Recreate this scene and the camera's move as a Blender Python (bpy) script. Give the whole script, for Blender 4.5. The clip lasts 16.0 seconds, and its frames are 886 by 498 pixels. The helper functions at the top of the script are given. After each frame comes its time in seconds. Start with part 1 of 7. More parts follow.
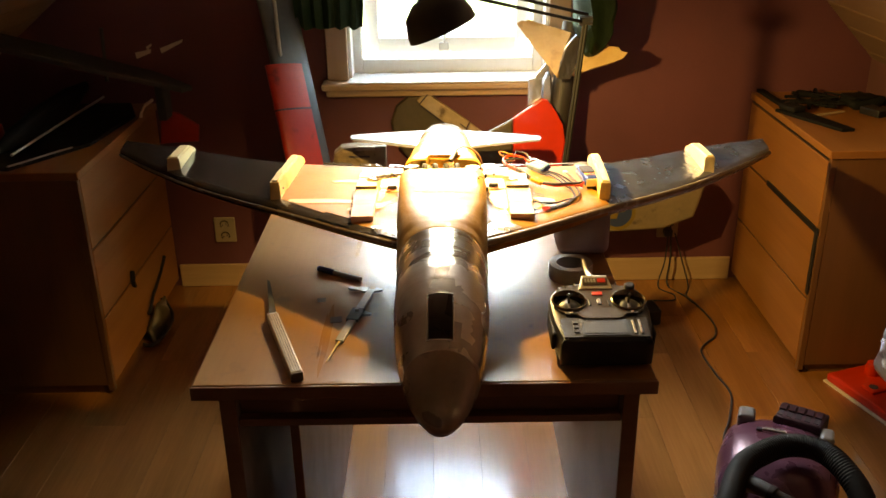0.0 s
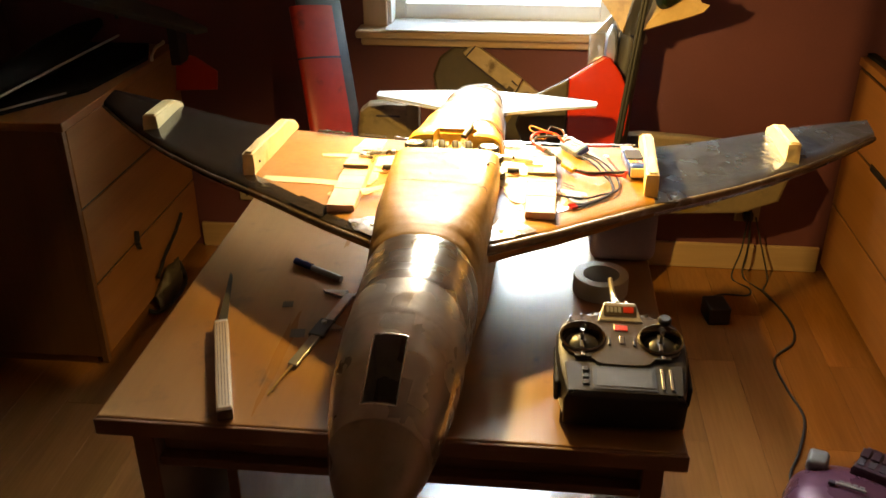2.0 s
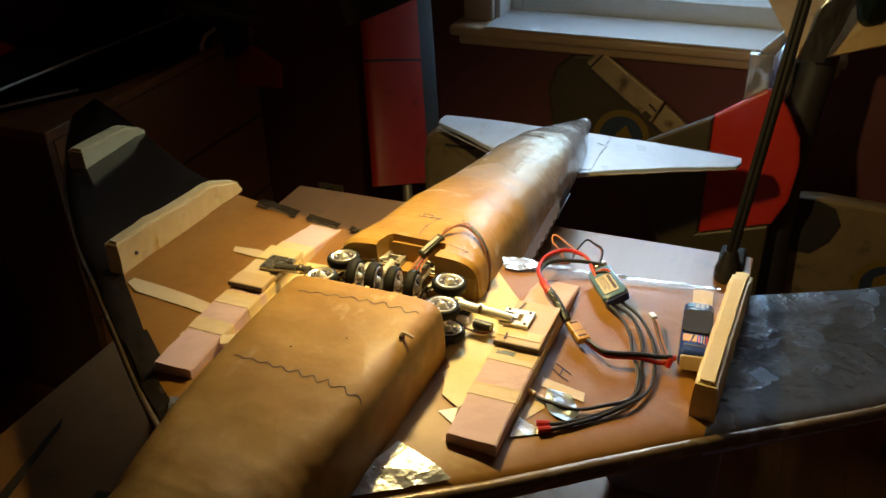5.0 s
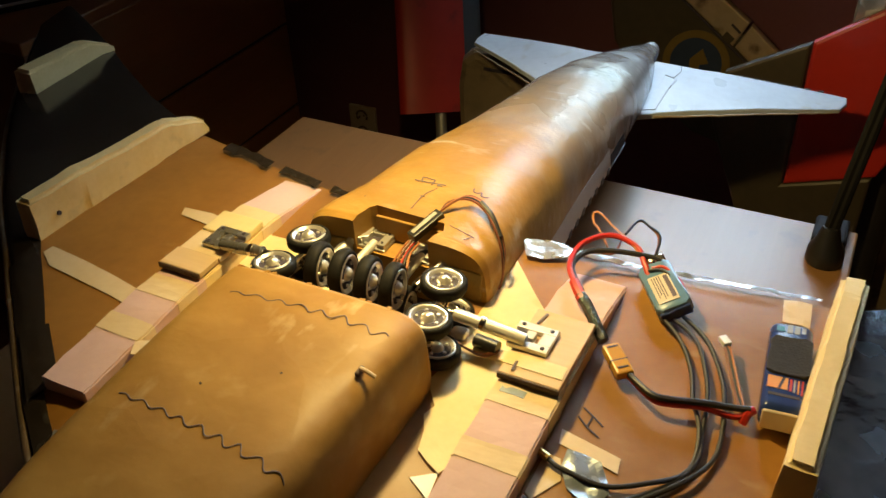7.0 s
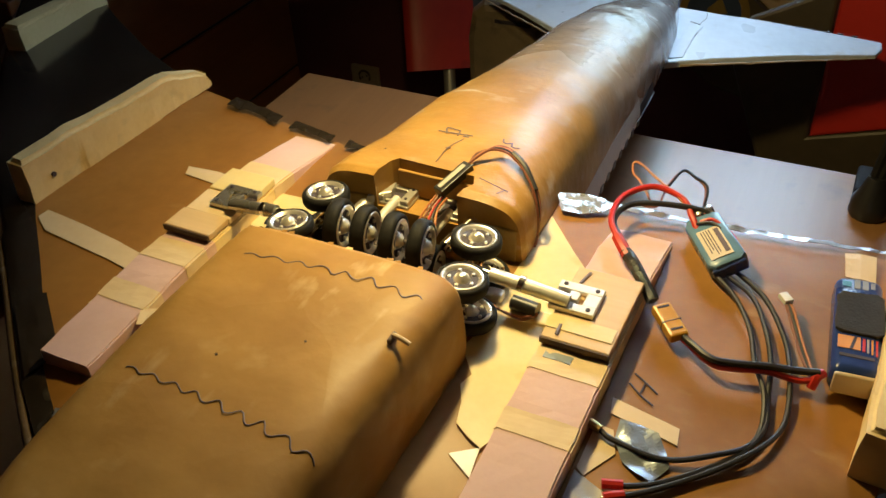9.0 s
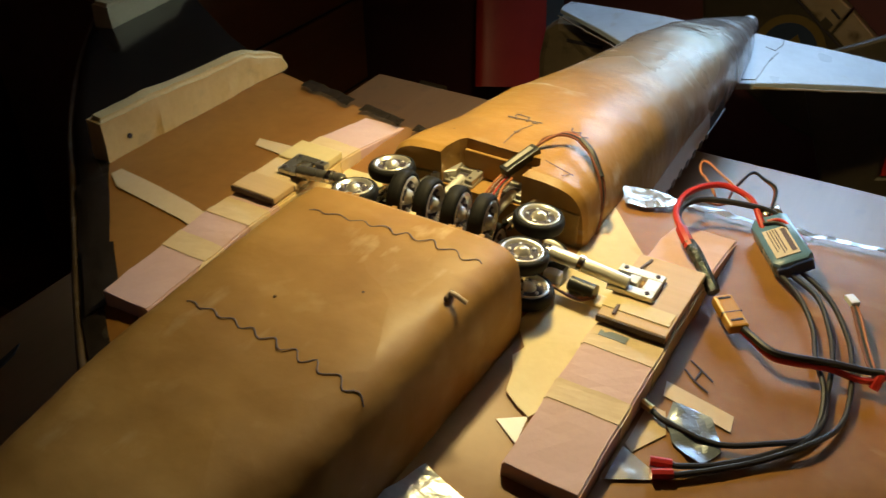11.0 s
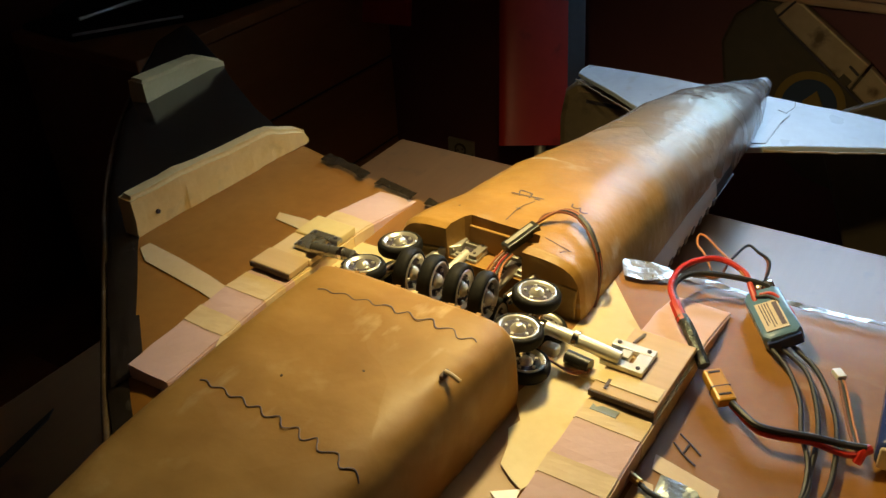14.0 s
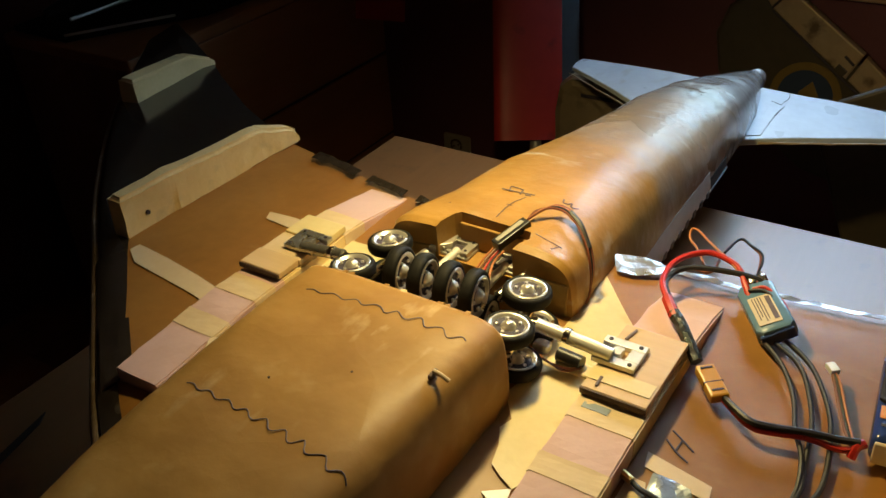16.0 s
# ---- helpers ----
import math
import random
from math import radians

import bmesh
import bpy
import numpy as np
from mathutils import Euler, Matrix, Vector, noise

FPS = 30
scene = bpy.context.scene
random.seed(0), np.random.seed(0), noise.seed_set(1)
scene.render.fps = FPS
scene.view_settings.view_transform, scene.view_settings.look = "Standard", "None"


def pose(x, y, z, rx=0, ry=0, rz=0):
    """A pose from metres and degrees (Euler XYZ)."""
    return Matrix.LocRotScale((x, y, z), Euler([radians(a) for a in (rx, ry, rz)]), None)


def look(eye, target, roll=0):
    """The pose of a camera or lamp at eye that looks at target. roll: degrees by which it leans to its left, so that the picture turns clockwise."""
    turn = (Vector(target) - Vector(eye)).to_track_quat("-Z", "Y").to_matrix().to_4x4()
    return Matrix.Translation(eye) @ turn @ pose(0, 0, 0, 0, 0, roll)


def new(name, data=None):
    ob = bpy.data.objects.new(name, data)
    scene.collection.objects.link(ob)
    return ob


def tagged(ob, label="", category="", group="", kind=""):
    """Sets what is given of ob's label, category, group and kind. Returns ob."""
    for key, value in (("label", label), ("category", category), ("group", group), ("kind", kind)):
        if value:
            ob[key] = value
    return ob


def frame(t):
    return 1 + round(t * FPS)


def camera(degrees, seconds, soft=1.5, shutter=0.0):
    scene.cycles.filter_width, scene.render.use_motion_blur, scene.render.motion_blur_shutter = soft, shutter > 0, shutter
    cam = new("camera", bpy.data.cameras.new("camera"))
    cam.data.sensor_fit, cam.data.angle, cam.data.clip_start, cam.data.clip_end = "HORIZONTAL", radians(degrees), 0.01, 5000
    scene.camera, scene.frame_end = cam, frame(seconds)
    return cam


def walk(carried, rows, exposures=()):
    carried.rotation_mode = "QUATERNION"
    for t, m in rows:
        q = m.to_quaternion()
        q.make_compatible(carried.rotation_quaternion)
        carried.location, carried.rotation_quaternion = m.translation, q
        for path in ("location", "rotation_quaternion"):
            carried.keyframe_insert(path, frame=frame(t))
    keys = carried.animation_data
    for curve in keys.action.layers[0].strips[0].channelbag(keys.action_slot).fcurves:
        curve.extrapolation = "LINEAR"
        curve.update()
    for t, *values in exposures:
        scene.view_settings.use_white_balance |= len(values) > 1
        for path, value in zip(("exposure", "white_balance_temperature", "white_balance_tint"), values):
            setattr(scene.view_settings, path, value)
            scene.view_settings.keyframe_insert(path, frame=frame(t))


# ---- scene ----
cam = camera(52.3, 16.0, 1.5, 0.4)
PATH = [
    (0, (0.032, -1.385, 1.581), (0.035, 0.45, 0.785), -0.8),
    (0.5, (0.002, -1.268, 1.567), (0.076, 0.548, 0.733), -0.2),
    (1, (0.023, -1.175, 1.551), (0.15, 0.622, 0.682), -0.3),
    (1.5, (0.129, -1.09, 1.522), (0.111, 0.693, 0.616), 0.1),
    (2, (0.19, -0.986, 1.522), (-0.001, 0.784, 0.611), -0.3),
    (2.5, (0.181, -0.848, 1.516), (0.028, 0.931, 0.616), -0.8),
    (3, (0.228, -0.726, 1.512), (0.059, 1.064, 0.635), -1.2),
    (3.5, (0.323, -0.571, 1.492), (-0.054, 1.181, 0.604), 0.2),
    (3.7, (0.339, -0.525, 1.496), (-0.078, 1.216, 0.604), 0.7),
    (5.8, (0.47, -0.074, 1.409), (-0.322, 1.396, 0.309), -2.7),
    (6, (0.449, -0.058, 1.395), (-0.311, 1.398, 0.253), -0.5),
    (6.5, (0.439, -0.001, 1.395), (-0.423, 1.347, 0.196), -2.4),
    (7, (0.384, 0.072, 1.38), (-0.378, 1.511, 0.219), -2.6),
    (7.5, (0.364, 0.08, 1.37), (-0.389, 1.509, 0.191), -3.2),
    (8, (0.347, 0.096, 1.362), (-0.395, 1.52, 0.17), -3.7),
    (8.5, (0.338, 0.102, 1.351), (-0.398, 1.502, 0.127), -3.8),
    (10.8, (0.344, 0.078, 1.298), (-0.491, 1.479, 0.14), -1.4),
    (11, (0.345, 0.071, 1.298), (-0.517, 1.463, 0.15), -1.2),
    (11.5, (0.356, 0.045, 1.313), (-0.585, 1.414, 0.198), -1.5),
    (12, (0.363, 0.05, 1.317), (-0.599, 1.424, 0.228), -1.7),
    (12.5, (0.369, 0.061, 1.325), (-0.578, 1.464, 0.26), -1.3),
    (13, (0.372, 0.068, 1.329), (-0.58, 1.466, 0.261), -2.3),
    (13.5, (0.376, 0.074, 1.337), (-0.579, 1.469, 0.268), -2.8),
    (14, (0.38, 0.073, 1.34), (-0.583, 1.464, 0.274), -3.2),
    (14.5, (0.383, 0.074, 1.341), (-0.584, 1.464, 0.276), -3.3),
    (15, (0.384, 0.076, 1.342), (-0.58, 1.464, 0.272), -3.5),
    (15.5, (0.383, 0.08, 1.339), (-0.58, 1.467, 0.266), -3.8),
    (16, (0.384, 0.083, 1.338), (-0.578, 1.469, 0.263), -4.0),
]
EXPOSURES = [(0, 5.74, 9400, 15), (1.5, 5.67, 9400, 15), (2.0, 5.66, 8900, 14), (2.5, 4.70, 7050, 10), (3.0, 4.40, 6750, 9), (3.5, 3.96, 6450, 8), (6, 3.24, 6650, 9), (8.5, 3.19, 6250, 9), (11, 2.92, 5800, 8), (12, 2.87, 5750, 8), (13, 2.93, 5900, 8), (16, 2.95, 6000, 8)]
walk(cam, [(t, look(eye, target, roll)) for t, eye, target, roll in PATH], EXPOSURES)

# ---------- world and light ----------
world = bpy.data.worlds.new("sky_world")
scene.world = world
world.use_nodes = True
wn = world.node_tree.nodes
sky = wn.new("ShaderNodeTexSky")
sky.sky_type = "NISHITA"
sky.sun_disc = False
sky.sun_elevation, sky.sun_rotation = radians(50), radians(200)
sky.dust_density, sky.air_density = 3.0, 1.2
world.node_tree.links.new(sky.outputs[0], wn["Background"].inputs[0])
wn["Background"].inputs[1].default_value = 0.13

sun = new("sun", bpy.data.lights.new("sun", "SUN"))
sun.data.energy, sun.data.angle, sun.data.color = 0.5, radians(10), (1.0, 0.95, 0.88)
sun.matrix_world = look((-1, -2.7, 3.6), (0, 0, 0))

LAMP = Vector((0.033, 0.682, 1.245))      # bulb of the desk lamp
LAMP_AXIS = Vector((0.43, 0.19, -0.88)).normalized()   # aim of the bulb in its head
SHADE_AXIS = Vector((0.40, -0.01, -0.92)).normalized()
bulb = new("lamp_bulb", bpy.data.lights.new("lamp_bulb", "SPOT"))
bulb.data.energy, bulb.data.color, bulb.data.shadow_soft_size = 1.16, (1.0, 0.742, 0.285), 0.018
bulb.data.spot_size, bulb.data.spot_blend = radians(180), 0.76
bulb.matrix_world = look(LAMP, LAMP + LAMP_AXIS)
daylight = new("window_daylight", bpy.data.lights.new("window_daylight", "AREA"))
daylight.data.shape, daylight.data.size, daylight.data.size_y = "RECTANGLE", 0.58, 0.56
daylight.data.energy, daylight.data.color, daylight.data.spread = 0.55, (0.74, 0.88, 1.0), radians(105)
daylight.matrix_world = look((0.065, 2.125, 1.66), (0.42, 0.30, 0.85))


# ---------- materials ----------
def ramp_mix(nt, fac, a, b):
    mix = nt.nodes.new("ShaderNodeMix")
    mix.data_type = "RGBA"
    mix.inputs[6].default_value, mix.inputs[7].default_value = (*a, 1), (*b, 1)
    if fac is not None:
        nt.links.new(fac, mix.inputs[0])
    return mix


def stretch(nt, lo, hi, src):
    m = nt.nodes.new("ShaderNodeMapRange")
    m.inputs[1].default_value, m.inputs[2].default_value = lo, hi
    nt.links.new(src, m.inputs[0])
    return m.outputs[0]


def noise_tex(nt, coord, scale, detail=4.0, squash=(1, 1, 1)):
    mp = nt.nodes.new("ShaderNodeMapping")
    mp.inputs["Scale"].default_value = squash
    nt.links.new(coord, mp.inputs[0])
    n = nt.nodes.new("ShaderNodeTexNoise")
    n.inputs["Scale"].default_value, n.inputs["Detail"].default_value = scale, detail
    nt.links.new(mp.outputs[0], n.inputs["Vector"])
    return n.outputs["Fac"]


def surface(name, base, second, rough=0.6, metal=0.0, big=6.0, fine=90.0, bump=0.15, dist=0.002, squash=(1, 1, 1),
            dirt=None, dirt_at=(0.58, 0.75), coat=0.0, rough_var=0.12, random_tint=0.0):
    """A surface whose colour wanders between two colours at a large and a fine scale, with stains and a fine relief."""
    m = bpy.data.materials.new(name)
    m.use_nodes = True
    nt = m.node_tree
    b = nt.nodes["Principled BSDF"]
    coord = nt.nodes.new("ShaderNodeTexCoord").outputs["Object"]
    large, small = noise_tex(nt, coord, big, 5, squash), noise_tex(nt, coord, fine, 6, squash)
    both = nt.nodes.new("ShaderNodeMath")
    both.operation = "MULTIPLY_ADD"
    nt.links.new(small, both.inputs[0])
    both.inputs[1].default_value = 0.45
    nt.links.new(large, both.inputs[2])
    col = ramp_mix(nt, stretch(nt, 0.48, 0.98, both.outputs[0]), base, second).outputs[2]
    if dirt:
        spots = stretch(nt, dirt_at[0], dirt_at[1], noise_tex(nt, coord, big * 2.3, 8))
        d = ramp_mix(nt, spots, base, dirt)
        nt.links.new(col, d.inputs[6])
        col = d.outputs[2]
    if random_tint:
        info = nt.nodes.new("ShaderNodeObjectInfo")
        hsv = nt.nodes.new("ShaderNodeHueSaturation")
        nt.links.new(col, hsv.inputs["Color"])
        mr = nt.nodes.new("ShaderNodeMapRange")
        mr.inputs[3].default_value, mr.inputs[4].default_value = 1 - random_tint, 1 + random_tint
        nt.links.new(info.outputs["Random"], mr.inputs[0])
        nt.links.new(mr.outputs[0], hsv.inputs["Value"])
        col = hsv.outputs[0]
    nt.links.new(col, b.inputs["Base Color"])
    mr = nt.nodes.new("ShaderNodeMapRange")
    mr.inputs[3].default_value, mr.inputs[4].default_value = max(0.02, rough - rough_var), min(1, rough + rough_var)
    nt.links.new(large, mr.inputs[0])
    nt.links.new(mr.outputs[0], b.inputs["Roughness"])
    b.inputs["Metallic"].default_value = metal
    b.inputs["Coat Weight"].default_value = coat
    b.inputs["Coat Roughness"].default_value = 0.12
    bp = nt.nodes.new("ShaderNodeBump")
    bp.inputs["Strength"].default_value, bp.inputs["Distance"].default_value = bump, dist
    nt.links.new(both.outputs[0], bp.inputs["Height"])
    nt.links.new(bp.outputs[0], b.inputs["Normal"])
    return m


def wood(name, light, dark, rough=0.4, along="y", scale=5.0, bump=0.05, tint=0.0, coat=0.0, dirt=None, dirt_at=(0.58, 0.75)):
    sq = {"x": (0.08, 1.6, 1.6), "y": (1.6, 0.08, 1.6), "z": (1.6, 1.6, 0.08)}[along]
    return surface(name, light, dark, rough, 0, scale * 1.3, scale * 14, bump, 0.001, sq, coat=coat, random_tint=tint, dirt=dirt, dirt_at=dirt_at)


def glass_mat(name, tint=(0.58, 0.67, 0.70)):
    m = bpy.data.materials.new(name)
    m.use_nodes = True
    b = m.node_tree.nodes["Principled BSDF"]
    b.inputs["Base Color"].default_value = (*tint, 1)
    b.inputs["Roughness"].default_value, b.inputs["Transmission Weight"].default_value, b.inputs["IOR"].default_value = 0.02, 1.0, 1.08
    return m


M_WALL = surface("plum_wall_paint", (0.17, 0.055, 0.062), (0.13, 0.042, 0.05), 0.62, 0, 3, 160, 0.2, 0.0015)
M_WALLSIDE = surface("side_wall_paint", (0.17, 0.068, 0.062), (0.135, 0.055, 0.05), 0.7, 0, 3, 160, 0.2, 0.0015)
M_CEIL = wood("ceiling_pine_board", (0.27, 0.16, 0.10), (0.21, 0.125, 0.08), 0.5, "y", 4)
M_FLOOR = wood("oak_laminate", (0.35, 0.145, 0.043), (0.21, 0.080, 0.023), 0.22, "y", 5, 0.03, 0.16, 0.9)
M_GAP = surface("dark_joint", (0.15, 0.062, 0.022), (0.11, 0.045, 0.017), 0.8)
M_PINE = wood("pine_trim", (0.55, 0.38, 0.23), (0.45, 0.30, 0.17), 0.42, "x", 6)
M_SILL = surface("glossy_white_sill_paint", (0.78, 0.78, 0.76), (0.70, 0.70, 0.68), 0.16, 0, 5, 60, 0.04)
M_CASING = wood("pine_casing", (0.48, 0.35, 0.24), (0.41, 0.29, 0.19), 0.42, "z", 6)
M_WHITE = surface("white_window_paint", (0.78, 0.77, 0.72), (0.70, 0.68, 0.62), 0.38, 0, 5, 60, 0.06)
M_GLASS = glass_mat("window_glass")
M_BEECH = wood("beech_laminate_top", (0.32, 0.16, 0.060), (0.26, 0.125, 0.045), 0.31, "y", 5, 0.03, dirt=(0.17, 0.095, 0.045), dirt_at=(0.60, 0.78))
M_BEECH_D = wood("beech_laminate_edge", (0.26, 0.13, 0.06), (0.20, 0.10, 0.045), 0.5, "x", 5, 0.03)
M_PANEL = surface("grey_panel_laminate", (0.42, 0.36, 0.29), (0.36, 0.30, 0.24), 0.5)
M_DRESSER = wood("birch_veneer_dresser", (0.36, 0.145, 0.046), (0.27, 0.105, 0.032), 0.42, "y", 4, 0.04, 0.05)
# darker brown than the drawer fronts, for body, plinth and end edge
M_DRESSER_END = wood("dresser_darker_brown", (0.21, 0.090, 0.036), (0.16, 0.070, 0.027), 0.45, "z", 4, 0.04)
M_BLACK = surface("black_plastic", (0.012, 0.012, 0.013), (0.02, 0.02, 0.021), 0.38, 0, 20, 200, 0.05)
M_BLACK_M = surface("black_metal", (0.015, 0.014, 0.013), (0.03, 0.027, 0.024), 0.34, 0.3, 20, 200, 0.05)
M_MATTE = surface("matte_black_paint", (0.008, 0.008, 0.008), (0.014, 0.013, 0.012), 0.65, 0, 20, 200, 0.05)
M_MATTE.node_tree.nodes["Principled BSDF"].inputs["Specular IOR Level"].default_value = 0.12
M_RUBBER = surface("black_rubber", (0.008, 0.0075, 0.007), (0.015, 0.014, 0.013), 0.66, 0, 60, 300, 0.2)
M_RUBBER.node_tree.nodes["Principled BSDF"].inputs["Specular IOR Level"].default_value = 0.22
M_TAN = surface("brown_paper_skin", (0.47, 0.262, 0.060), (0.30, 0.155, 0.030), 0.66, 0, 7, 30, 0.5, 0.004, dirt=(0.55, 0.36, 0.13), dirt_at=(0.60, 0.80), rough_var=0.14)
M_TAN.node_tree.nodes["Principled BSDF"].inputs["Specular IOR Level"].default_value = 0.3
M_TANW = surface("brown_card_wing_skin", (0.36, 0.170, 0.034), (0.25, 0.112, 0.020), 0.47, 0, 7, 80, 0.2, 0.002, dirt=(0.24, 0.11, 0.03), dirt_at=(0.60, 0.8), rough_var=0.18)
M_TANW.node_tree.nodes["Principled BSDF"].inputs["Specular IOR Level"].default_value = 0.40
M_NOSE = surface("brown_metallic_nose_tape", (0.50, 0.42, 0.35), (0.33, 0.27, 0.215), 0.32, 0.55, 10, 50, 0.4, 0.004, dirt=(0.50, 0.44, 0.38), dirt_at=(0.56, 0.8), coat=0.35)
M_NOSECONE = surface("dull_brown_nose_cone", (0.34, 0.26, 0.18), (0.25, 0.185, 0.125), 0.36, 0.25, 9, 70, 0.3, 0.004, dirt=(0.14, 0.10, 0.065), coat=0.35)
M_BANDTAPE = surface("brown_grey_shiny_tape", (0.60, 0.53, 0.45), (0.38, 0.33, 0.27), 0.30, 0.85, 14, 70, 0.4, 0.002, (0.35, 1.6, 0.35), dirt=(0.30, 0.26, 0.22), dirt_at=(0.58, 0.74), rough_var=0.08)
M_SILVER = surface("silver_tape", (0.62, 0.60, 0.57), (0.46, 0.44, 0.41), 0.26, 0.9, 14, 60, 0.5, 0.003)
M_FOIL = surface("crumpled_silver_foil", (0.74, 0.76, 0.78), (0.60, 0.61, 0.63), 0.3, 0.85, 40, 130, 0.5, 0.004)
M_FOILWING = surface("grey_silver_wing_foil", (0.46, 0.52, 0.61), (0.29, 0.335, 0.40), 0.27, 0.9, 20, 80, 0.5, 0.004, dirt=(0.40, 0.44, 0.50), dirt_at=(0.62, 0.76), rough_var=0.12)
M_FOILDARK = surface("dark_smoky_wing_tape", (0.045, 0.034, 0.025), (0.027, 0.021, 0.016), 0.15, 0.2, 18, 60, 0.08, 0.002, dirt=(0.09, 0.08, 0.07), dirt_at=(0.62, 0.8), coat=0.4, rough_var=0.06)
M_TAILPLANE = surface("white_tailplane_paint", (0.58, 0.63, 0.69), (0.46, 0.50, 0.56), 0.40, 0, 9, 80, 0.25, 0.002, dirt=(0.45, 0.44, 0.42), dirt_at=(0.66, 0.8))
M_WHITESPINE = surface("white_spine_paint", (0.66, 0.63, 0.58), (0.56, 0.52, 0.47), 0.4)
M_FOAM = surface("cream_foam_block", (0.81, 0.62, 0.30), (0.72, 0.53, 0.235), 0.75, 0, 12, 200, 0.3, 0.002, dirt=(0.55, 0.42, 0.22), dirt_at=(0.64, 0.8))
# yellow foam browned so its colour carries the deep recess's shade
M_YFOAM_SHADE = surface("recess_shaded_yellow_foam", (0.37, 0.245, 0.075), (0.27, 0.175, 0.05), 0.8, 0, 20, 200, 0.4, 0.002, dirt=(0.35, 0.24, 0.08))
M_PINK = surface("pink_foam_board", (0.69, 0.47, 0.41), (0.64, 0.42, 0.37), 0.75, 0, 14, 220, 0.18, 0.0015)
M_MASK = surface("cream_masking_tape", (0.74, 0.57, 0.33), (0.69, 0.51, 0.28), 0.6, 0, 20, 160, 0.2, 0.001)
M_CREAM = surface("pale_cream_tape_sheet", (0.76, 0.62, 0.30), (0.68, 0.53, 0.23), 0.5, 0, 14, 120, 0.3, 0.0015, dirt=(0.60, 0.44, 0.18), dirt_at=(0.62, 0.78))
M_GUNMETAL = surface("dark_polished_metal", (0.46, 0.44, 0.40), (0.34, 0.32, 0.29), 0.28, 0.8, 30, 200, 0.08)
M_CLEAR = surface("blue_grey_clear_tape", (0.32, 0.37, 0.44), (0.25, 0.29, 0.35), 0.28, 0.45, 18, 60, 0.4, 0.003)
M_TEXT = surface("dark_print", (0.10, 0.075, 0.10), (0.14, 0.10, 0.12), 0.7)
M_TEAL = surface("teal_print", (0.05, 0.22, 0.35), (0.04, 0.18, 0.30), 0.5)
M_TAPEBLK = surface("shiny_black_tape", (0.012, 0.012, 0.012), (0.03, 0.028, 0.026), 0.16, 0, 90, 260, 0.9, 0.004)
M_PLY = wood("thin_plywood", (0.68, 0.48, 0.25), (0.58, 0.39, 0.19), 0.55, "x", 10)
M_PLYEDGE = surface("dark_ply_edge", (0.07, 0.04, 0.02), (0.11, 0.065, 0.03), 0.7)
M_CHROME = surface("polished_metal", (0.86, 0.82, 0.73), (0.74, 0.69, 0.60), 0.15, 1.0, 30, 200, 0.05)
M_RIM = surface("bright_polished_rim_metal", (0.86, 0.82, 0.74), (0.74, 0.70, 0.62), 0.30, 0.75, 30, 200, 0.05)
M_STEEL = surface("dull_steel", (0.58, 0.55, 0.50), (0.45, 0.43, 0.39), 0.42, 0.7, 30, 200, 0.1)
M_ALU = surface("bright_machined_aluminium", (0.84, 0.82, 0.76), (0.74, 0.71, 0.65), 0.32, 0.35, 30, 200, 0.08)
M_INK_SHADE = surface("dark_ink_and_recess_shade", (0.035, 0.028, 0.04), (0.06, 0.045, 0.06), 0.7)
M_PEN = surface("faded_blue_ink", (0.12, 0.09, 0.12), (0.22, 0.16, 0.15), 0.7, 0, 60, 200)
M_BAY = surface("dark_recess_brown", (0.10, 0.065, 0.03), (0.06, 0.04, 0.018), 0.8, 0, 20, 90, 0.3)
M_RED = surface("red_wire_insulation", (0.55, 0.03, 0.015), (0.45, 0.02, 0.01), 0.38)
M_BWIRE = surface("black_wire_insulation", (0.014, 0.013, 0.014), (0.024, 0.022, 0.024), 0.5)
M_BROWNW = surface("brown_wire_insulation", (0.22, 0.07, 0.03), (0.17, 0.05, 0.02), 0.45)
M_ORANGEW = surface("orange_wire_insulation", (0.52, 0.19, 0.06), (0.42, 0.14, 0.04), 0.45)
M_XT = surface("amber_connector_plastic", (0.58, 0.29, 0.015), (0.48, 0.23, 0.012), 0.4)
M_ESC = surface("blue_shrink_wrap", (0.14, 0.26, 0.43), (0.10, 0.19, 0.33), 0.25, 0, 20, 90, 0.3, 0.002)
M_LABEL = surface("pale_paper_label", (0.66, 0.56, 0.44), (0.6, 0.5, 0.38), 0.6)
M_BATT = surface("blue_battery_wrap", (0.025, 0.05, 0.20), (0.018, 0.035, 0.14), 0.25, 0, 20, 90, 0.25, 0.002)
M_VELCRO = surface("black_velcro", (0.02, 0.018, 0.018), (0.035, 0.032, 0.03), 0.95, 0, 60, 500, 0.5, 0.002)
M_ORANGE = surface("orange_label", (0.72, 0.30, 0.03), (0.65, 0.25, 0.02), 0.5)
M_REDPAINT = surface("gloss_red_paint", (0.62, 0.035, 0.018), (0.52, 0.025, 0.012), 0.34, 0, 6, 50, 0.12, 0.002, coat=0.3)
M_REDBAND = surface("dull_red_band_paint", (0.48, 0.028, 0.013), (0.36, 0.02, 0.010), 0.45, 0, 7, 40, 0.2, 0.003, dirt=(0.10, 0.012, 0.008), dirt_at=(0.62, 0.8))
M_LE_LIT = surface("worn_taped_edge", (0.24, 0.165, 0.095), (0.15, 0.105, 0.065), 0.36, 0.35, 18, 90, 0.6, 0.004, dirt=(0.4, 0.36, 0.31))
M_BLUEGREY = surface("blue_grey_model_paint", (0.075, 0.09, 0.10), (0.052, 0.062, 0.07), 0.5, 0, 6, 60, 0.15)
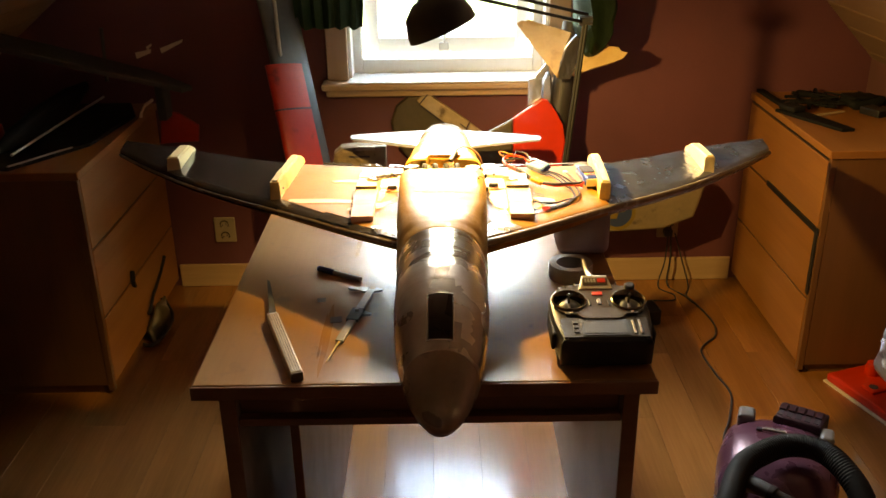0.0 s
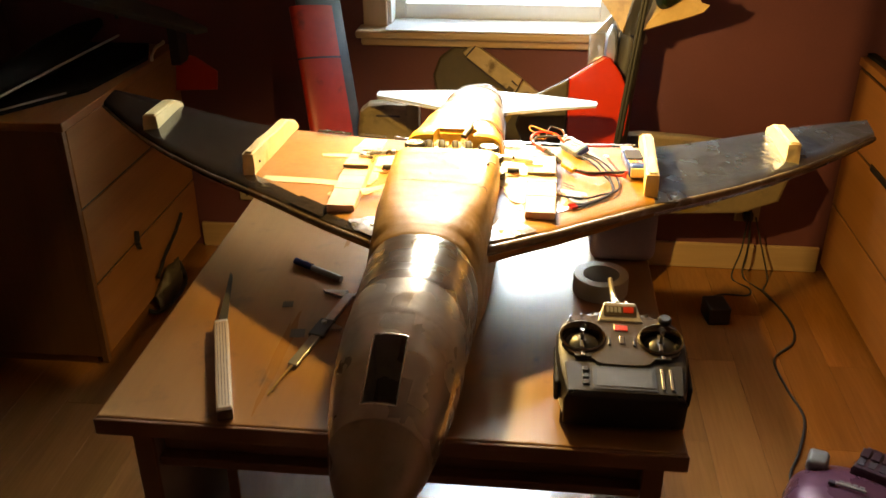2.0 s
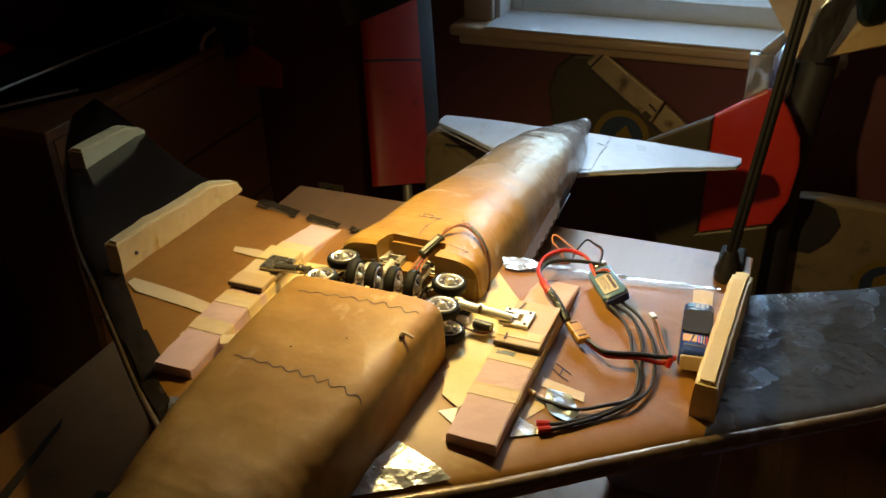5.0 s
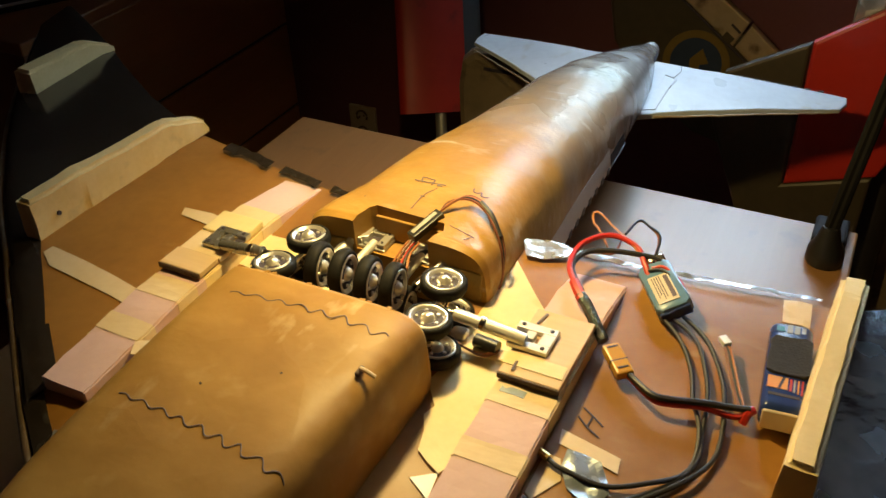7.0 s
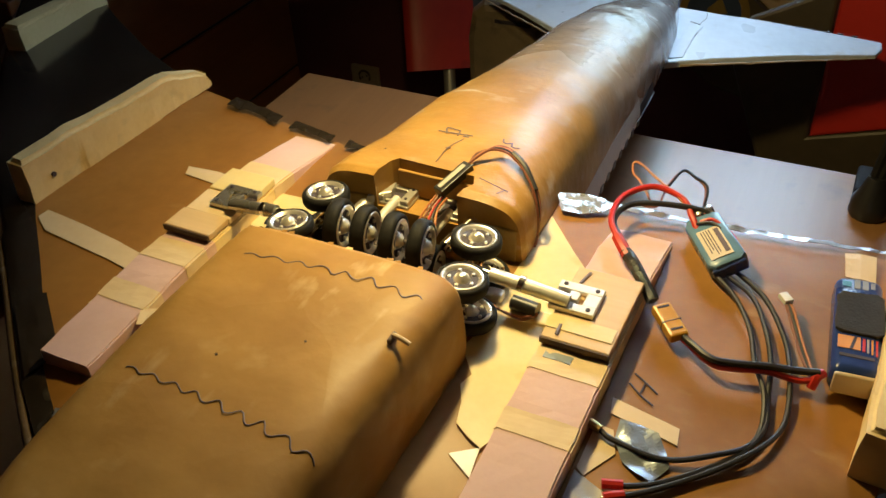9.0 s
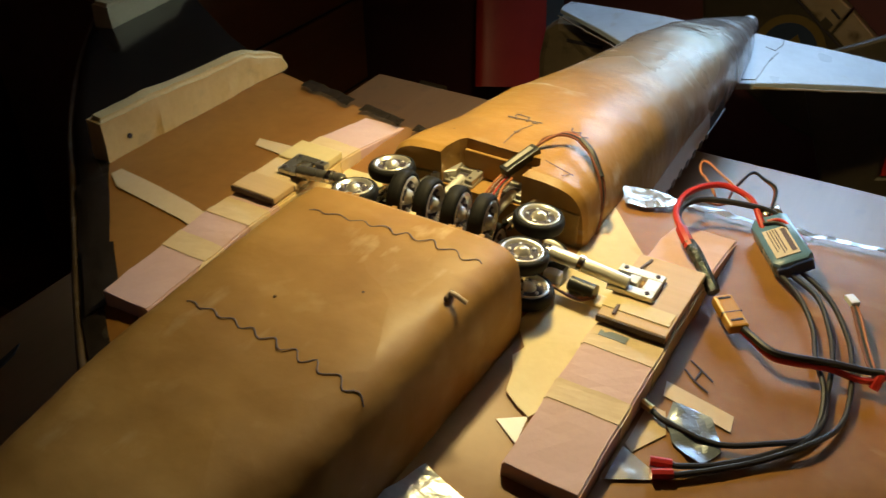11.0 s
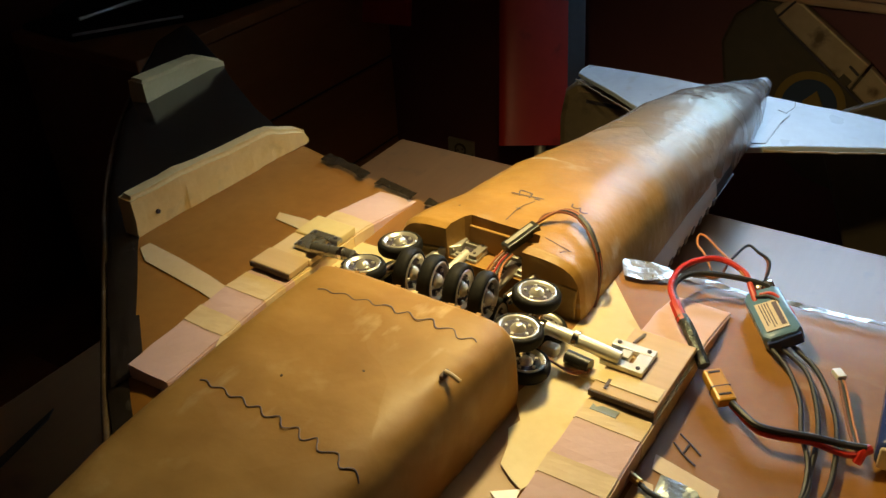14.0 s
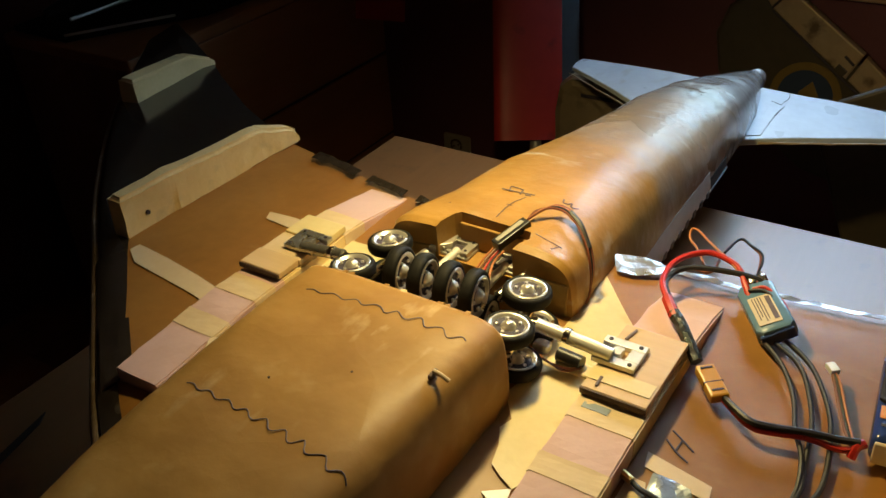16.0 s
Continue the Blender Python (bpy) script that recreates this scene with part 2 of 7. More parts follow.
M_DARKMODEL = surface("dark_grey_model_paint", (0.025, 0.023, 0.022), (0.04, 0.036, 0.033), 0.55, 0, 8, 60, 0.15)
M_OLIVE = surface("olive_model_paint", (0.55, 0.42, 0.26), (0.40, 0.30, 0.18), 0.36, 0.3, 10, 60, 0.2, dirt=(0.16, 0.11, 0.06), dirt_at=(0.60, 0.74))
M_OLIVE_M = surface("worn_brown_olive_paint", (0.30, 0.225, 0.13), (0.20, 0.15, 0.09), 0.45, 0.1, 10, 60, 0.2, dirt=(0.10, 0.07, 0.045), dirt_at=(0.60, 0.74))
M_OLIVE_D = surface("dark_olive_model_paint", (0.10, 0.075, 0.043), (0.065, 0.050, 0.030), 0.42, 0.15, 6, 60, 0.15)
M_YELLOW = surface("yellow_ring_paint", (0.23, 0.15, 0.028), (0.18, 0.115, 0.02), 0.5)
M_NAVY = surface("navy_roundel_paint", (0.03, 0.05, 0.11), (0.022, 0.04, 0.09), 0.5)
M_TANTAIL = surface("tan_foam_tail", (0.64, 0.43, 0.18), (0.52, 0.33, 0.13), 0.6, 0, 7, 80, 0.2, dirt=(0.32, 0.2, 0.08))
M_SILVERBODY = surface("silver_blue_model_foil", (0.66, 0.72, 0.80), (0.48, 0.53, 0.60), 0.24, 0.7, 12, 60, 0.4, 0.003)
M_GREENCLOTH = surface("dark_green_cloth", (0.02, 0.05, 0.03), (0.035, 0.075, 0.05), 0.9, 0, 10, 300, 0.4)
M_CASECLOTH = surface("black_case_fabric", (0.010, 0.011, 0.011), (0.018, 0.019, 0.018), 0.8, 0, 12, 300, 0.4)
M_BAGFOIL = surface("smooth_bag_foil", (0.80, 0.80, 0.80), (0.70, 0.71, 0.73), 0.42, 0.15, 9, 60, 0.25, 0.003)
M_GREENBAG = surface("green_nylon", (0.014, 0.028, 0.010), (0.006, 0.011, 0.005), 0.6, 0, 14, 120, 0.5, 0.004)
for m_ in (M_GREENBAG, M_GREENCLOTH, M_CASECLOTH):
    m_.node_tree.nodes["Principled BSDF"].inputs["Specular IOR Level"].default_value = 0.12
M_VACUUM = surface("mauve_gloss_plastic", (0.13, 0.05, 0.085), (0.10, 0.036, 0.065), 0.28, 0.25, 8, 160, 0.05)
M_VACDARK = surface("dark_mauve_plastic", (0.05, 0.022, 0.035), (0.035, 0.016, 0.025), 0.45)
M_GREYPL = surface("grey_plastic", (0.33, 0.32, 0.31), (0.27, 0.26, 0.25), 0.4)
M_PEDAL = surface("mid_grey_pedal_plastic", (0.20, 0.19, 0.19), (0.16, 0.15, 0.15), 0.35)
M_TX = surface("dark_grey_case_plastic", (0.028, 0.026, 0.025), (0.04, 0.037, 0.035), 0.36, 0.1, 20, 200, 0.08)
M_TX.node_tree.nodes["Principled BSDF"].inputs["Specular IOR Level"].default_value = 0.25
M_TXPLATE = surface("gunmetal_face_plate", (0.12, 0.092, 0.066), (0.085, 0.066, 0.048), 0.30, 0.6)
M_TXRING = surface("smoked_chrome_ring", (0.26, 0.22, 0.17), (0.18, 0.155, 0.125), 0.16, 1.0)
M_SCREEN = surface("unlit_display", (0.040, 0.036, 0.028), (0.033, 0.030, 0.024), 0.45)
M_TAPEROLL = surface("grey_tape_roll", (0.44, 0.42, 0.38), (0.36, 0.34, 0.31), 0.5, 0, 10, 200, 0.1)
M_FOAMGREY = surface("mauve_grey_foam", (0.30, 0.23, 0.25), (0.24, 0.18, 0.20), 0.85, 0, 10, 260, 0.3)
M_BALSA = wood("pale_balsa", (0.46, 0.35, 0.23), (0.36, 0.26, 0.16), 0.65, "y", 10)
M_CALIPER = surface("caliper_steel", (0.42, 0.40, 0.37), (0.30, 0.28, 0.26), 0.3, 0.9)
M_SOCKET = surface("ivory_socket_plastic", (0.42, 0.34, 0.24), (0.36, 0.29, 0.20), 0.45)
M_GRASS = surface("lawn", (0.10, 0.17, 0.05), (0.16, 0.24, 0.09), 0.9, 0, 0.6, 12, 0.5, 0.05)
M_PAVING = surface("pale_gravel_yard", (0.24, 0.27, 0.28), (0.17, 0.19, 0.20), 0.9, 0, 0.8, 25, 0.4, 0.03)
M_BRASS = surface("brass_tip", (0.7, 0.5, 0.2), (0.6, 0.4, 0.15), 0.3, 1.0)
M_REFLECT = surface("white_reflector", (0.46, 0.44, 0.40), (0.42, 0.40, 0.36), 0.5)


def rear_skin():
    """Tan paper that gives way to pale grey tape towards the tail."""
    m = surface("rear_paper_and_tape_skin", (0.48, 0.27, 0.065), (0.33, 0.175, 0.036), 0.50, 0, 16, 40, 0.6, 0.006, coat=0.06, rough_var=0.2)
    nt = m.node_tree
    b = nt.nodes["Principled BSDF"]
    tan = b.inputs["Base Color"].links[0].from_socket
    coord = nt.nodes.new("ShaderNodeTexCoord").outputs["Object"]
    sep = nt.nodes.new("ShaderNodeSeparateXYZ")
    nt.links.new(coord, sep.inputs[0])
    add = nt.nodes.new("ShaderNodeMath")
    add.operation = "MULTIPLY_ADD"
    nt.links.new(noise_tex(nt, coord, 10, 7), add.inputs[0])
    add.inputs[1].default_value = 0.42
    nt.links.new(sep.outputs[1], add.inputs[2])
    grey = ramp_mix(nt, noise_tex(nt, coord, 16, 6), (0.50, 0.50, 0.51), (0.32, 0.30, 0.28)).outputs[2]
    mix = ramp_mix(nt, stretch(nt, 1.06, 1.42, add.outputs[0]), (0, 0, 0), (0, 0, 0))
    nt.links.new(tan, mix.inputs[6])
    nt.links.new(grey, mix.inputs[7])
    nt.links.new(mix.outputs[2], b.inputs["Base Color"])
    gl = nt.nodes.new("ShaderNodeMath")
    gl.operation = "MULTIPLY_ADD"
    nt.links.new(stretch(nt, 1.06, 1.42, add.outputs[0]), gl.inputs[0])
    gl.inputs[1].default_value = -0.28
    nt.links.new(b.inputs["Roughness"].links[0].from_socket, gl.inputs[2])
    nt.links.new(gl.outputs[0], b.inputs["Roughness"])
    met = nt.nodes.new("ShaderNodeMath")
    met.operation = "MULTIPLY"
    nt.links.new(stretch(nt, 1.06, 1.42, add.outputs[0]), met.inputs[0])
    met.inputs[1].default_value = 0.35
    nt.links.new(met.outputs[0], b.inputs["Metallic"])
    b.inputs["Specular IOR Level"].default_value = 0.35
    return m


M_REAR = rear_skin()


def crumple(m, scale, strength, dist, gloss=0.0, squash=(1, 1, 1)):
    """Creased sheet: shallow facets over the finer relief, and patches of sheets with more or less gloss."""
    nt = m.node_tree
    b = nt.nodes["Principled BSDF"]
    coord = nt.nodes.new("ShaderNodeTexCoord").outputs["Object"]
    warp = nt.nodes.new("ShaderNodeTexNoise")
    warp.inputs["Scale"].default_value, warp.inputs["Detail"].default_value = scale * 0.6, 3
    nt.links.new(coord, warp.inputs["Vector"])
    mixed = nt.nodes.new("ShaderNodeVectorMath")
    mixed.operation = "MULTIPLY_ADD"
    nt.links.new(warp.outputs["Color"], mixed.inputs[0])
    mixed.inputs[1].default_value = (0.05, 0.05, 0.05)
    nt.links.new(coord, mixed.inputs[2])
    mp = nt.nodes.new("ShaderNodeMapping")
    mp.inputs["Scale"].default_value = squash
    nt.links.new(mixed.outputs[0], mp.inputs[0])
    cells = nt.nodes.new("ShaderNodeTexVoronoi")
    cells.inputs["Scale"].default_value = scale
    nt.links.new(mp.outputs[0], cells.inputs["Vector"])
    bp = nt.nodes.new("ShaderNodeBump")
    bp.inputs["Strength"].default_value, bp.inputs["Distance"].default_value = strength, dist
    nt.links.new(cells.outputs["Distance"], bp.inputs["Height"])
    nt.links.new(b.inputs["Normal"].links[0].from_socket, bp.inputs["Normal"])
    nt.links.new(bp.outputs[0], b.inputs["Normal"])
    if gloss:
        sep = nt.nodes.new("ShaderNodeSeparateColor")
        nt.links.new(cells.outputs["Color"], sep.inputs[0])
        add = nt.nodes.new("ShaderNodeMath")
        add.operation = "MULTIPLY_ADD"
        nt.links.new(sep.outputs[0], add.inputs[0])
        add.inputs[1].default_value = -gloss
        nt.links.new(b.inputs["Roughness"].links[0].from_socket, add.inputs[2])
        nt.links.new(add.outputs[0], b.inputs["Roughness"])


def scuffs(m, colour, scale, squash):
    """Thin pale rubbed streaks, gathered in some places."""
    nt = m.node_tree
    b = nt.nodes["Principled BSDF"]
    coord = nt.nodes.new("ShaderNodeTexCoord").outputs["Object"]
    thin = stretch(nt, 0.58, 0.74, noise_tex(nt, coord, scale, 5, squash))
    where = stretch(nt, 0.50, 0.68, noise_tex(nt, coord, 9, 3))
    mul = nt.nodes.new("ShaderNodeMath")
    mul.operation = "MULTIPLY"
    nt.links.new(thin, mul.inputs[0])
    nt.links.new(where, mul.inputs[1])
    mix = ramp_mix(nt, mul.outputs[0], colour, colour)
    nt.links.new(b.inputs["Base Color"].links[0].from_socket, mix.inputs[6])
    nt.links.new(mix.outputs[2], b.inputs["Base Color"])


# brushed sheen along the fuselage
nt = M_BANDTAPE.node_tree
around = nt.nodes.new("ShaderNodeTangent")
around.direction_type, around.axis = "RADIAL", "Y"
sheen = nt.nodes["Principled BSDF"].inputs
nt.links.new(around.outputs[0], sheen["Tangent"])
sheen["Anisotropic"].default_value, sheen["Anisotropic Rotation"].default_value = 0.8, 0.25

crumple(M_TAN, 13, 0.48, 0.004, 0.16)
crumple(M_TAN, 42, 0.16, 0.002, 0.05, (1.0, 0.6, 1.0))
scuffs(M_TAN, (0.57, 0.39, 0.17), 70, (0.8, 0.35, 1.0))
scuffs(M_TAN, (0.24, 0.115, 0.024), 24, (0.5, 1.0, 1.0))
scuffs(M_TAN, (0.27, 0.135, 0.03), 12, (1.0, 0.7, 1.0))
scuffs(M_TANW, (0.19, 0.082, 0.018), 20, (1.0, 0.5, 1.0))
scuffs(M_TANW, (0.46, 0.29, 0.10), 60, (0.5, 1.0, 1.0))
crumple(M_REAR, 15, 0.30, 0.005, 0.15, (1.0, 0.75, 1.0))
crumple(M_REAR, 50, 0.06, 0.002)
scuffs(M_REAR, (0.72, 0.66, 0.58), 55, (0.35, 1.0, 1.0))
crumple(M_FOILWING, 30, 0.28, 0.004, 0.10, (1.2, 0.8, 1.0))
crumple(M_FOIL, 48, 0.25, 0.004)
crumple(M_NOSE, 22, 0.3, 0.003, 0.10)
crumple(M_NOSECONE, 22, 0.25, 0.003, 0.10)
crumple(M_BANDTAPE, 24, 0.3, 0.002, 0.06, (1.0, 1.6, 1.0))
crumple(M_SILVERBODY, 26, 0.5, 0.005, 0.10)
crumple(M_TAILPLANE, 16, 0.25, 0.003, 0.12)
scuffs(M_TAILPLANE, (0.40, 0.38, 0.36), 45, (1.0, 0.4, 1.0))
scuffs(M_BEECH, (0.13, 0.08, 0.05), 36, (1.0, 0.7, 1.0))


# ---------- mesh helpers ----------
def part(name, bm, material, parent=None, label="", smooth=False):
    me = bpy.data.meshes.new(name)
    bm.normal_update()
    bm.to_mesh(me)
    bm.free()
    if smooth:
        for p in me.polygons:
            p.use_smooth = True
        me.set_sharp_from_angle(angle=radians(38))
    me.materials.append(material)
    ob = new(name, me)
    if parent:
        ob.parent = parent
    if label:
        tagged(ob, label)
    return ob


def shared(name, me, parent, m):
    ob = new(name, me)
    ob.parent = parent
    ob.matrix_basis = m
    return ob


def thing(name, loc, label, category, group="", rz=0.0, kind=""):
    ob = new(name)
    ob.empty_display_size = 0.05
    ob.matrix_basis = pose(*loc, 0, 0, rz)
    return tagged(ob, label, category, group, kind)


def box(x0, x1, y0, y1, z0, z1, bevel=0.0, seg=2, bm=None, m=None):
    bm = bm or bmesh.new()
    mat = Matrix.Translation(((x0 + x1) / 2, (y0 + y1) / 2, (z0 + z1) / 2)) @ Matrix.Diagonal((abs(x1 - x0), abs(y1 - y0), abs(z1 - z0), 1))
    vs = bmesh.ops.create_cube(bm, size=1, matrix=mat)["verts"]
    if bevel:
        es = list({e for v in vs for e in v.link_edges})
        made = bmesh.ops.bevel(bm, geom=es, offset=bevel, segments=seg, affect="EDGES", profile=0.5)
        vs = list({v for f in made["faces"] for v in f.verts} | {v for v in vs if v.is_valid})
    if m:
        bmesh.ops.transform(bm, matrix=m, verts=[v for v in vs if v.is_valid])
    return bm


def smooth_path(pts, steps=6):
    """A Catmull-Rom line through the points."""
    p = [Vector(q) for q in pts]
    p = [2 * p[0] - p[1], *p, 2 * p[-1] - p[-2]]
    out = []
    for i in range(1, len(p) - 2):
        for k in range(steps):
            t = k / steps
            a, b, c, d = p[i - 1], p[i], p[i + 1], p[i + 2]
            out.append(0.5 * ((2 * b) + (c - a) * t + (2 * a - 5 * b + 4 * c - d) * t * t + (3 * b - a - 3 * c + d) * t ** 3))
    return out + [p[-2]]


def tube(pts, r, n=8, steps=6, bm=None, flat=1.0, taper=None):
    bm = bm or bmesh.new()
    line = smooth_path(pts, steps) if steps > 1 else [Vector(q) for q in pts]
    rings, up = [], Vector((0, 0, 1))
    for i, c in enumerate(line):
        d = (line[min(i + 1, len(line) - 1)] - line[max(i - 1, 0)]).normalized()
        side = d.cross(up)
        side = side.normalized() if side.length > 0.05 else d.cross(Vector((0, 1, 0))).normalized()
        top = side.cross(d)
        k = r if taper is None else r * (1 + (taper - 1) * i / (len(line) - 1))
        rings.append([bm.verts.new(c + side * k * math.cos(6.28319 * j / n) + top * k * flat * math.sin(6.28319 * j / n)) for j in range(n)])
    for a, b in zip(rings, rings[1:]):
        for j in range(n):
            bm.faces.new((a[j], a[(j + 1) % n], b[(j + 1) % n], b[j]))
    bm.faces.new(rings[0][::-1])
    bm.faces.new(rings[-1])
    return bm


def lathe(profile, n=24, bm=None, m=None, close=True):
    """Turns a profile of (radius, height) about z."""
    bm = bm or bmesh.new()
    rings = []
    for r, z in profile:
        rings.append([bm.verts.new((r * math.cos(6.28319 * j / n), r * math.sin(6.28319 * j / n), z)) for j in range(n)])
    pairs = list(zip(rings, rings[1:])) + ([(rings[-1], rings[0])] if close == "ring" else [])
    for a, b in pairs:
        for j in range(n):
            bm.faces.new((a[j], a[(j + 1) % n], b[(j + 1) % n], b[j]))
    if close is True:
        bm.faces.new(rings[0][::-1])
        bm.faces.new(rings[-1])
    bmesh.ops.recalc_face_normals(bm, faces=bm.faces)
    if m:
        bmesh.ops.transform(bm, matrix=m, verts=[v for ring in rings for v in ring])
    return bm


def loft(stations, n=36, bm=None):
    """Stations of (y, half width, top, bottom, power[, power below]): superellipses joined along y, with closed ends."""
    bm = bm or bmesh.new()
    rings = []
    for y, hw, zt, zb, upper, *lower in stations:
        zc, h, ring = (zt + zb) / 2, (zt - zb) / 2, []
        for j in range(n):
            a = 6.28319 * j / n
            c, s = math.cos(a), math.sin(a)
            p = lower[0] if lower and s < 0 else upper
            ring.append(bm.verts.new((hw * math.copysign(abs(c) ** (2 / p), c), y, zc + h * math.copysign(abs(s) ** (2 / p), s))))
        rings.append(ring)
    for a, b in zip(rings, rings[1:]):
        for j in range(n):
            bm.faces.new((a[j], b[j], b[(j + 1) % n], a[(j + 1) % n]))
    bm.faces.new(rings[0])
    bm.faces.new(rings[-1][::-1])
    bmesh.ops.recalc_face_normals(bm, faces=bm.faces)
    return bm


def fine_stations(stations, steps=4):
    out = []
    for a, b in zip(stations, stations[1:]):
        for k in range(steps):
            t = k / steps
            out.append(tuple(u + (v - u) * t for u, v in zip(a, b)))
    return out + [stations[-1]]


def prism(outline, z0, z1, bm=None, bevel=0.0):
    """An outline of (x, y) raised from z0 to z1 (numbers, or functions of x and y)."""
    bm = bm or bmesh.new()
    f0 = z0 if callable(z0) else (lambda x, y: z0)
    f1 = z1 if callable(z1) else (lambda x, y: z1)
    lo = [bm.verts.new((x, y, f0(x, y))) for x, y in outline]
    hi = [bm.verts.new((x, y, f1(x, y))) for x, y in outline]
    k = len(outline)
    faces = [bm.faces.new(hi), bm.faces.new(lo[::-1])]
    faces += [bm.faces.new((lo[i], lo[(i + 1) % k], hi[(i + 1) % k], hi[i])) for i in range(k)]
    bmesh.ops.recalc_face_normals(bm, faces=faces)
    if bevel:
        bmesh.ops.bevel(bm, geom=list(faces[0].edges), offset=bevel, segments=2, affect="EDGES", profile=0.5)
    return bm


def roughen(bm, amount, scale=30.0, cuts=0):
    if cuts:
        bmesh.ops.subdivide_edges(bm, edges=bm.edges, cuts=cuts, use_grid_fill=True)
    for v in bm.verts:
        v.co += noise.noise_vector(v.co * scale) * amount
    return bm


def carve(ob, cutters):
    """Cuts closed bmeshes out of a mesh object for good."""
    temps = []
    for bm in cutters:
        me = bpy.data.meshes.new("cut")
        bm.to_mesh(me)
        bm.free()
        c = new("cut", me)
        c.matrix_world = ob.matrix_world if not ob.parent else ob.parent.matrix_basis @ ob.matrix_basis
        mod = ob.modifiers.new("cut", "BOOLEAN")
        mod.operation, mod.object, mod.solver = "DIFFERENCE", c, "EXACT"
        temps.append((c, me))
    bpy.context.view_layer.update()
    done = bpy.data.meshes.new_from_object(ob.evaluated_get(bpy.context.evaluated_depsgraph_get()))
    ob.modifiers.clear()
    ob.data = done
    for c, me in temps:
        bpy.data.objects.remove(c)
        bpy.data.meshes.remove(me)


def structure(ob, label, category):
    return tagged(ob, label, category, kind="structure")


# ---------- the room ----------
Y_WALL, Y_BACK, X_L, X_R = 1.93, -2.6, -1.62, 1.625
floor = structure(part("floor", box(X_L - 0.1, X_R + 0.1, Y_BACK - 0.1, Y_WALL + 0.05, -0.12, -0.006), M_GAP), "warm brown oak laminate floor with long planks", "floor")
OX0, OX1, OZ0, OZ1 = -0.30, 0.43, 0.833, 2.00
wall = bmesh.new()
for x0, x1, z0, z1 in ((X_L - 0.1, OX0, -0.1, 2.5), (OX1, X_R + 0.1, -0.1, 2.5), (OX0, OX1, -0.1, OZ0), (OX0, OX1, OZ1, 2.5)):
    box(x0, x1, Y_WALL, Y_WALL + 0.2, z0, z1, bm=wall)
structure(part("wall_north", wall, M_WALL), "plum painted gable wall with a window opening", "wall")
structure(part("wall_south", box(X_L - 0.1, X_R + 0.1, Y_BACK - 0.2, Y_BACK, -0.1, 2.5), M_WALLSIDE), "plain painted wall that closes the room", "wall")
structure(part("wall_west", box(X_L - 0.12, X_L, Y_BACK, Y_WALL, -0.1, 1.0), M_WALLSIDE), "low painted knee wall under the roof slope", "wall")
structure(part("wall_east", box(X_R, X_R + 0.12, Y_BACK, Y_WALL, -0.1, 0.97), M_WALLSIDE), "low painted knee wall under the roof slope", "wall")


def slope(name, sx, x_foot, z_foot):
    """A sloping ceiling of boards, from the knee wall up to the ridge."""
    bm = bmesh.new()
    run, ang = 1.95, math.atan(1.05 if sx < 0 else 0.8)
    k = int(run / 0.12)
    for i in range(k):
        a, b = i * 0.12 + 0.002, (i + 1) * 0.12 - 0.002
        m = Matrix.Translation((x_foot, 0, z_foot)) @ Matrix.Rotation(-sx * ang if sx > 0 else ang, 4, "Y")
        x0, x1 = (a, b) if sx > 0 else (-b, -a)
        box(x0, x1, Y_BACK, Y_WALL - 0.002, 0, 0.02, 0.003, 1, bm=bm, m=m)
    box(0 if sx > 0 else -run, run if sx > 0 else 0, Y_BACK, Y_WALL - 0.002, 0.021, 0.08, bm=bm,
        m=Matrix.Translation((x_foot, 0, z_foot)) @ Matrix.Rotation(-sx * ang if sx > 0 else ang, 4, "Y"))
    return structure(part(name, bm, M_CEIL), "sloping pine board attic ceiling", "ceiling")


slope("ceiling_west", 1, X_L - 0.05, 0.86)
slope("ceiling_east", -1, X_R + 0.05, 0.83)
structure(part("ceiling", box(-0.7, 0.9, Y_BACK, Y_WALL - 0.002, 2.12, 2.2), M_CEIL), "narrow flat pine ceiling under the ridge", "ceiling")
for nm, x0, x1 in (("baseboard", -1.02, 1.19),):
    structure(part(nm, box(x0, x1, Y_WALL - 0.016, Y_WALL, 0, 0.095, 0.004), M_PINE), "pale pine baseboard along the gable wall", "baseboard")

# window: casing, sill, frame, outward tilted sash
window = thing("window_1", (0.065, Y_WALL, OZ0), "white framed window tilted slightly open, with pine casing", "window", kind="structure")
wx = 0.065
part("casing", box(OX0 - 0.078 - wx, OX0 - wx, -0.022, -0.001, 0.0, 1.167, 0.004), M_CASING, window)
part("casing", box(OX1 - wx, OX1 + 0.078 - wx, -0.022, -0.001, 0.0, 1.167, 0.004), M_CASING, window)
part("casing", box(OX0 - 0.078 - wx, OX1 + 0.078 - wx, -0.024, -0.001, 1.1675, 1.245, 0.004), M_PINE, window)
part("window_sill", box(OX0 - 0.095 - wx, OX1 + 0.095 - wx, -0.085, 0.10, -0.026, 0.0, 0.008, 3), M_PINE, window, "pine sill with a rounded nosing")
part("sill_top", box(OX0 + 0.002 - wx, OX1 - 0.002 - wx, -0.082, 0.10, 0.001, 0.004), M_SILL, window, "glossy white sill surface")
part("sill_moulding", box(OX0 - 0.085 - wx, OX1 + 0.085 - wx, -0.045, -0.001, -0.058, -0.027, 0.008, 3), M_PINE, window)
fr = bmesh.new()
for x0, x1, z0, z1 in ((OX0, OX0 + 0.045, 0.0, 1.167), (OX1 - 0.045, OX1, 0, 1.167), (OX0 + 0.045, OX1 - 0.045, 0.0, 0.053), (OX0 + 0.045, OX1 - 0.045, 1.127, 1.167)):
    box(x0 - wx, x1 - wx, 0.09, 0.17, z0, z1, 0.004, bm=fr)
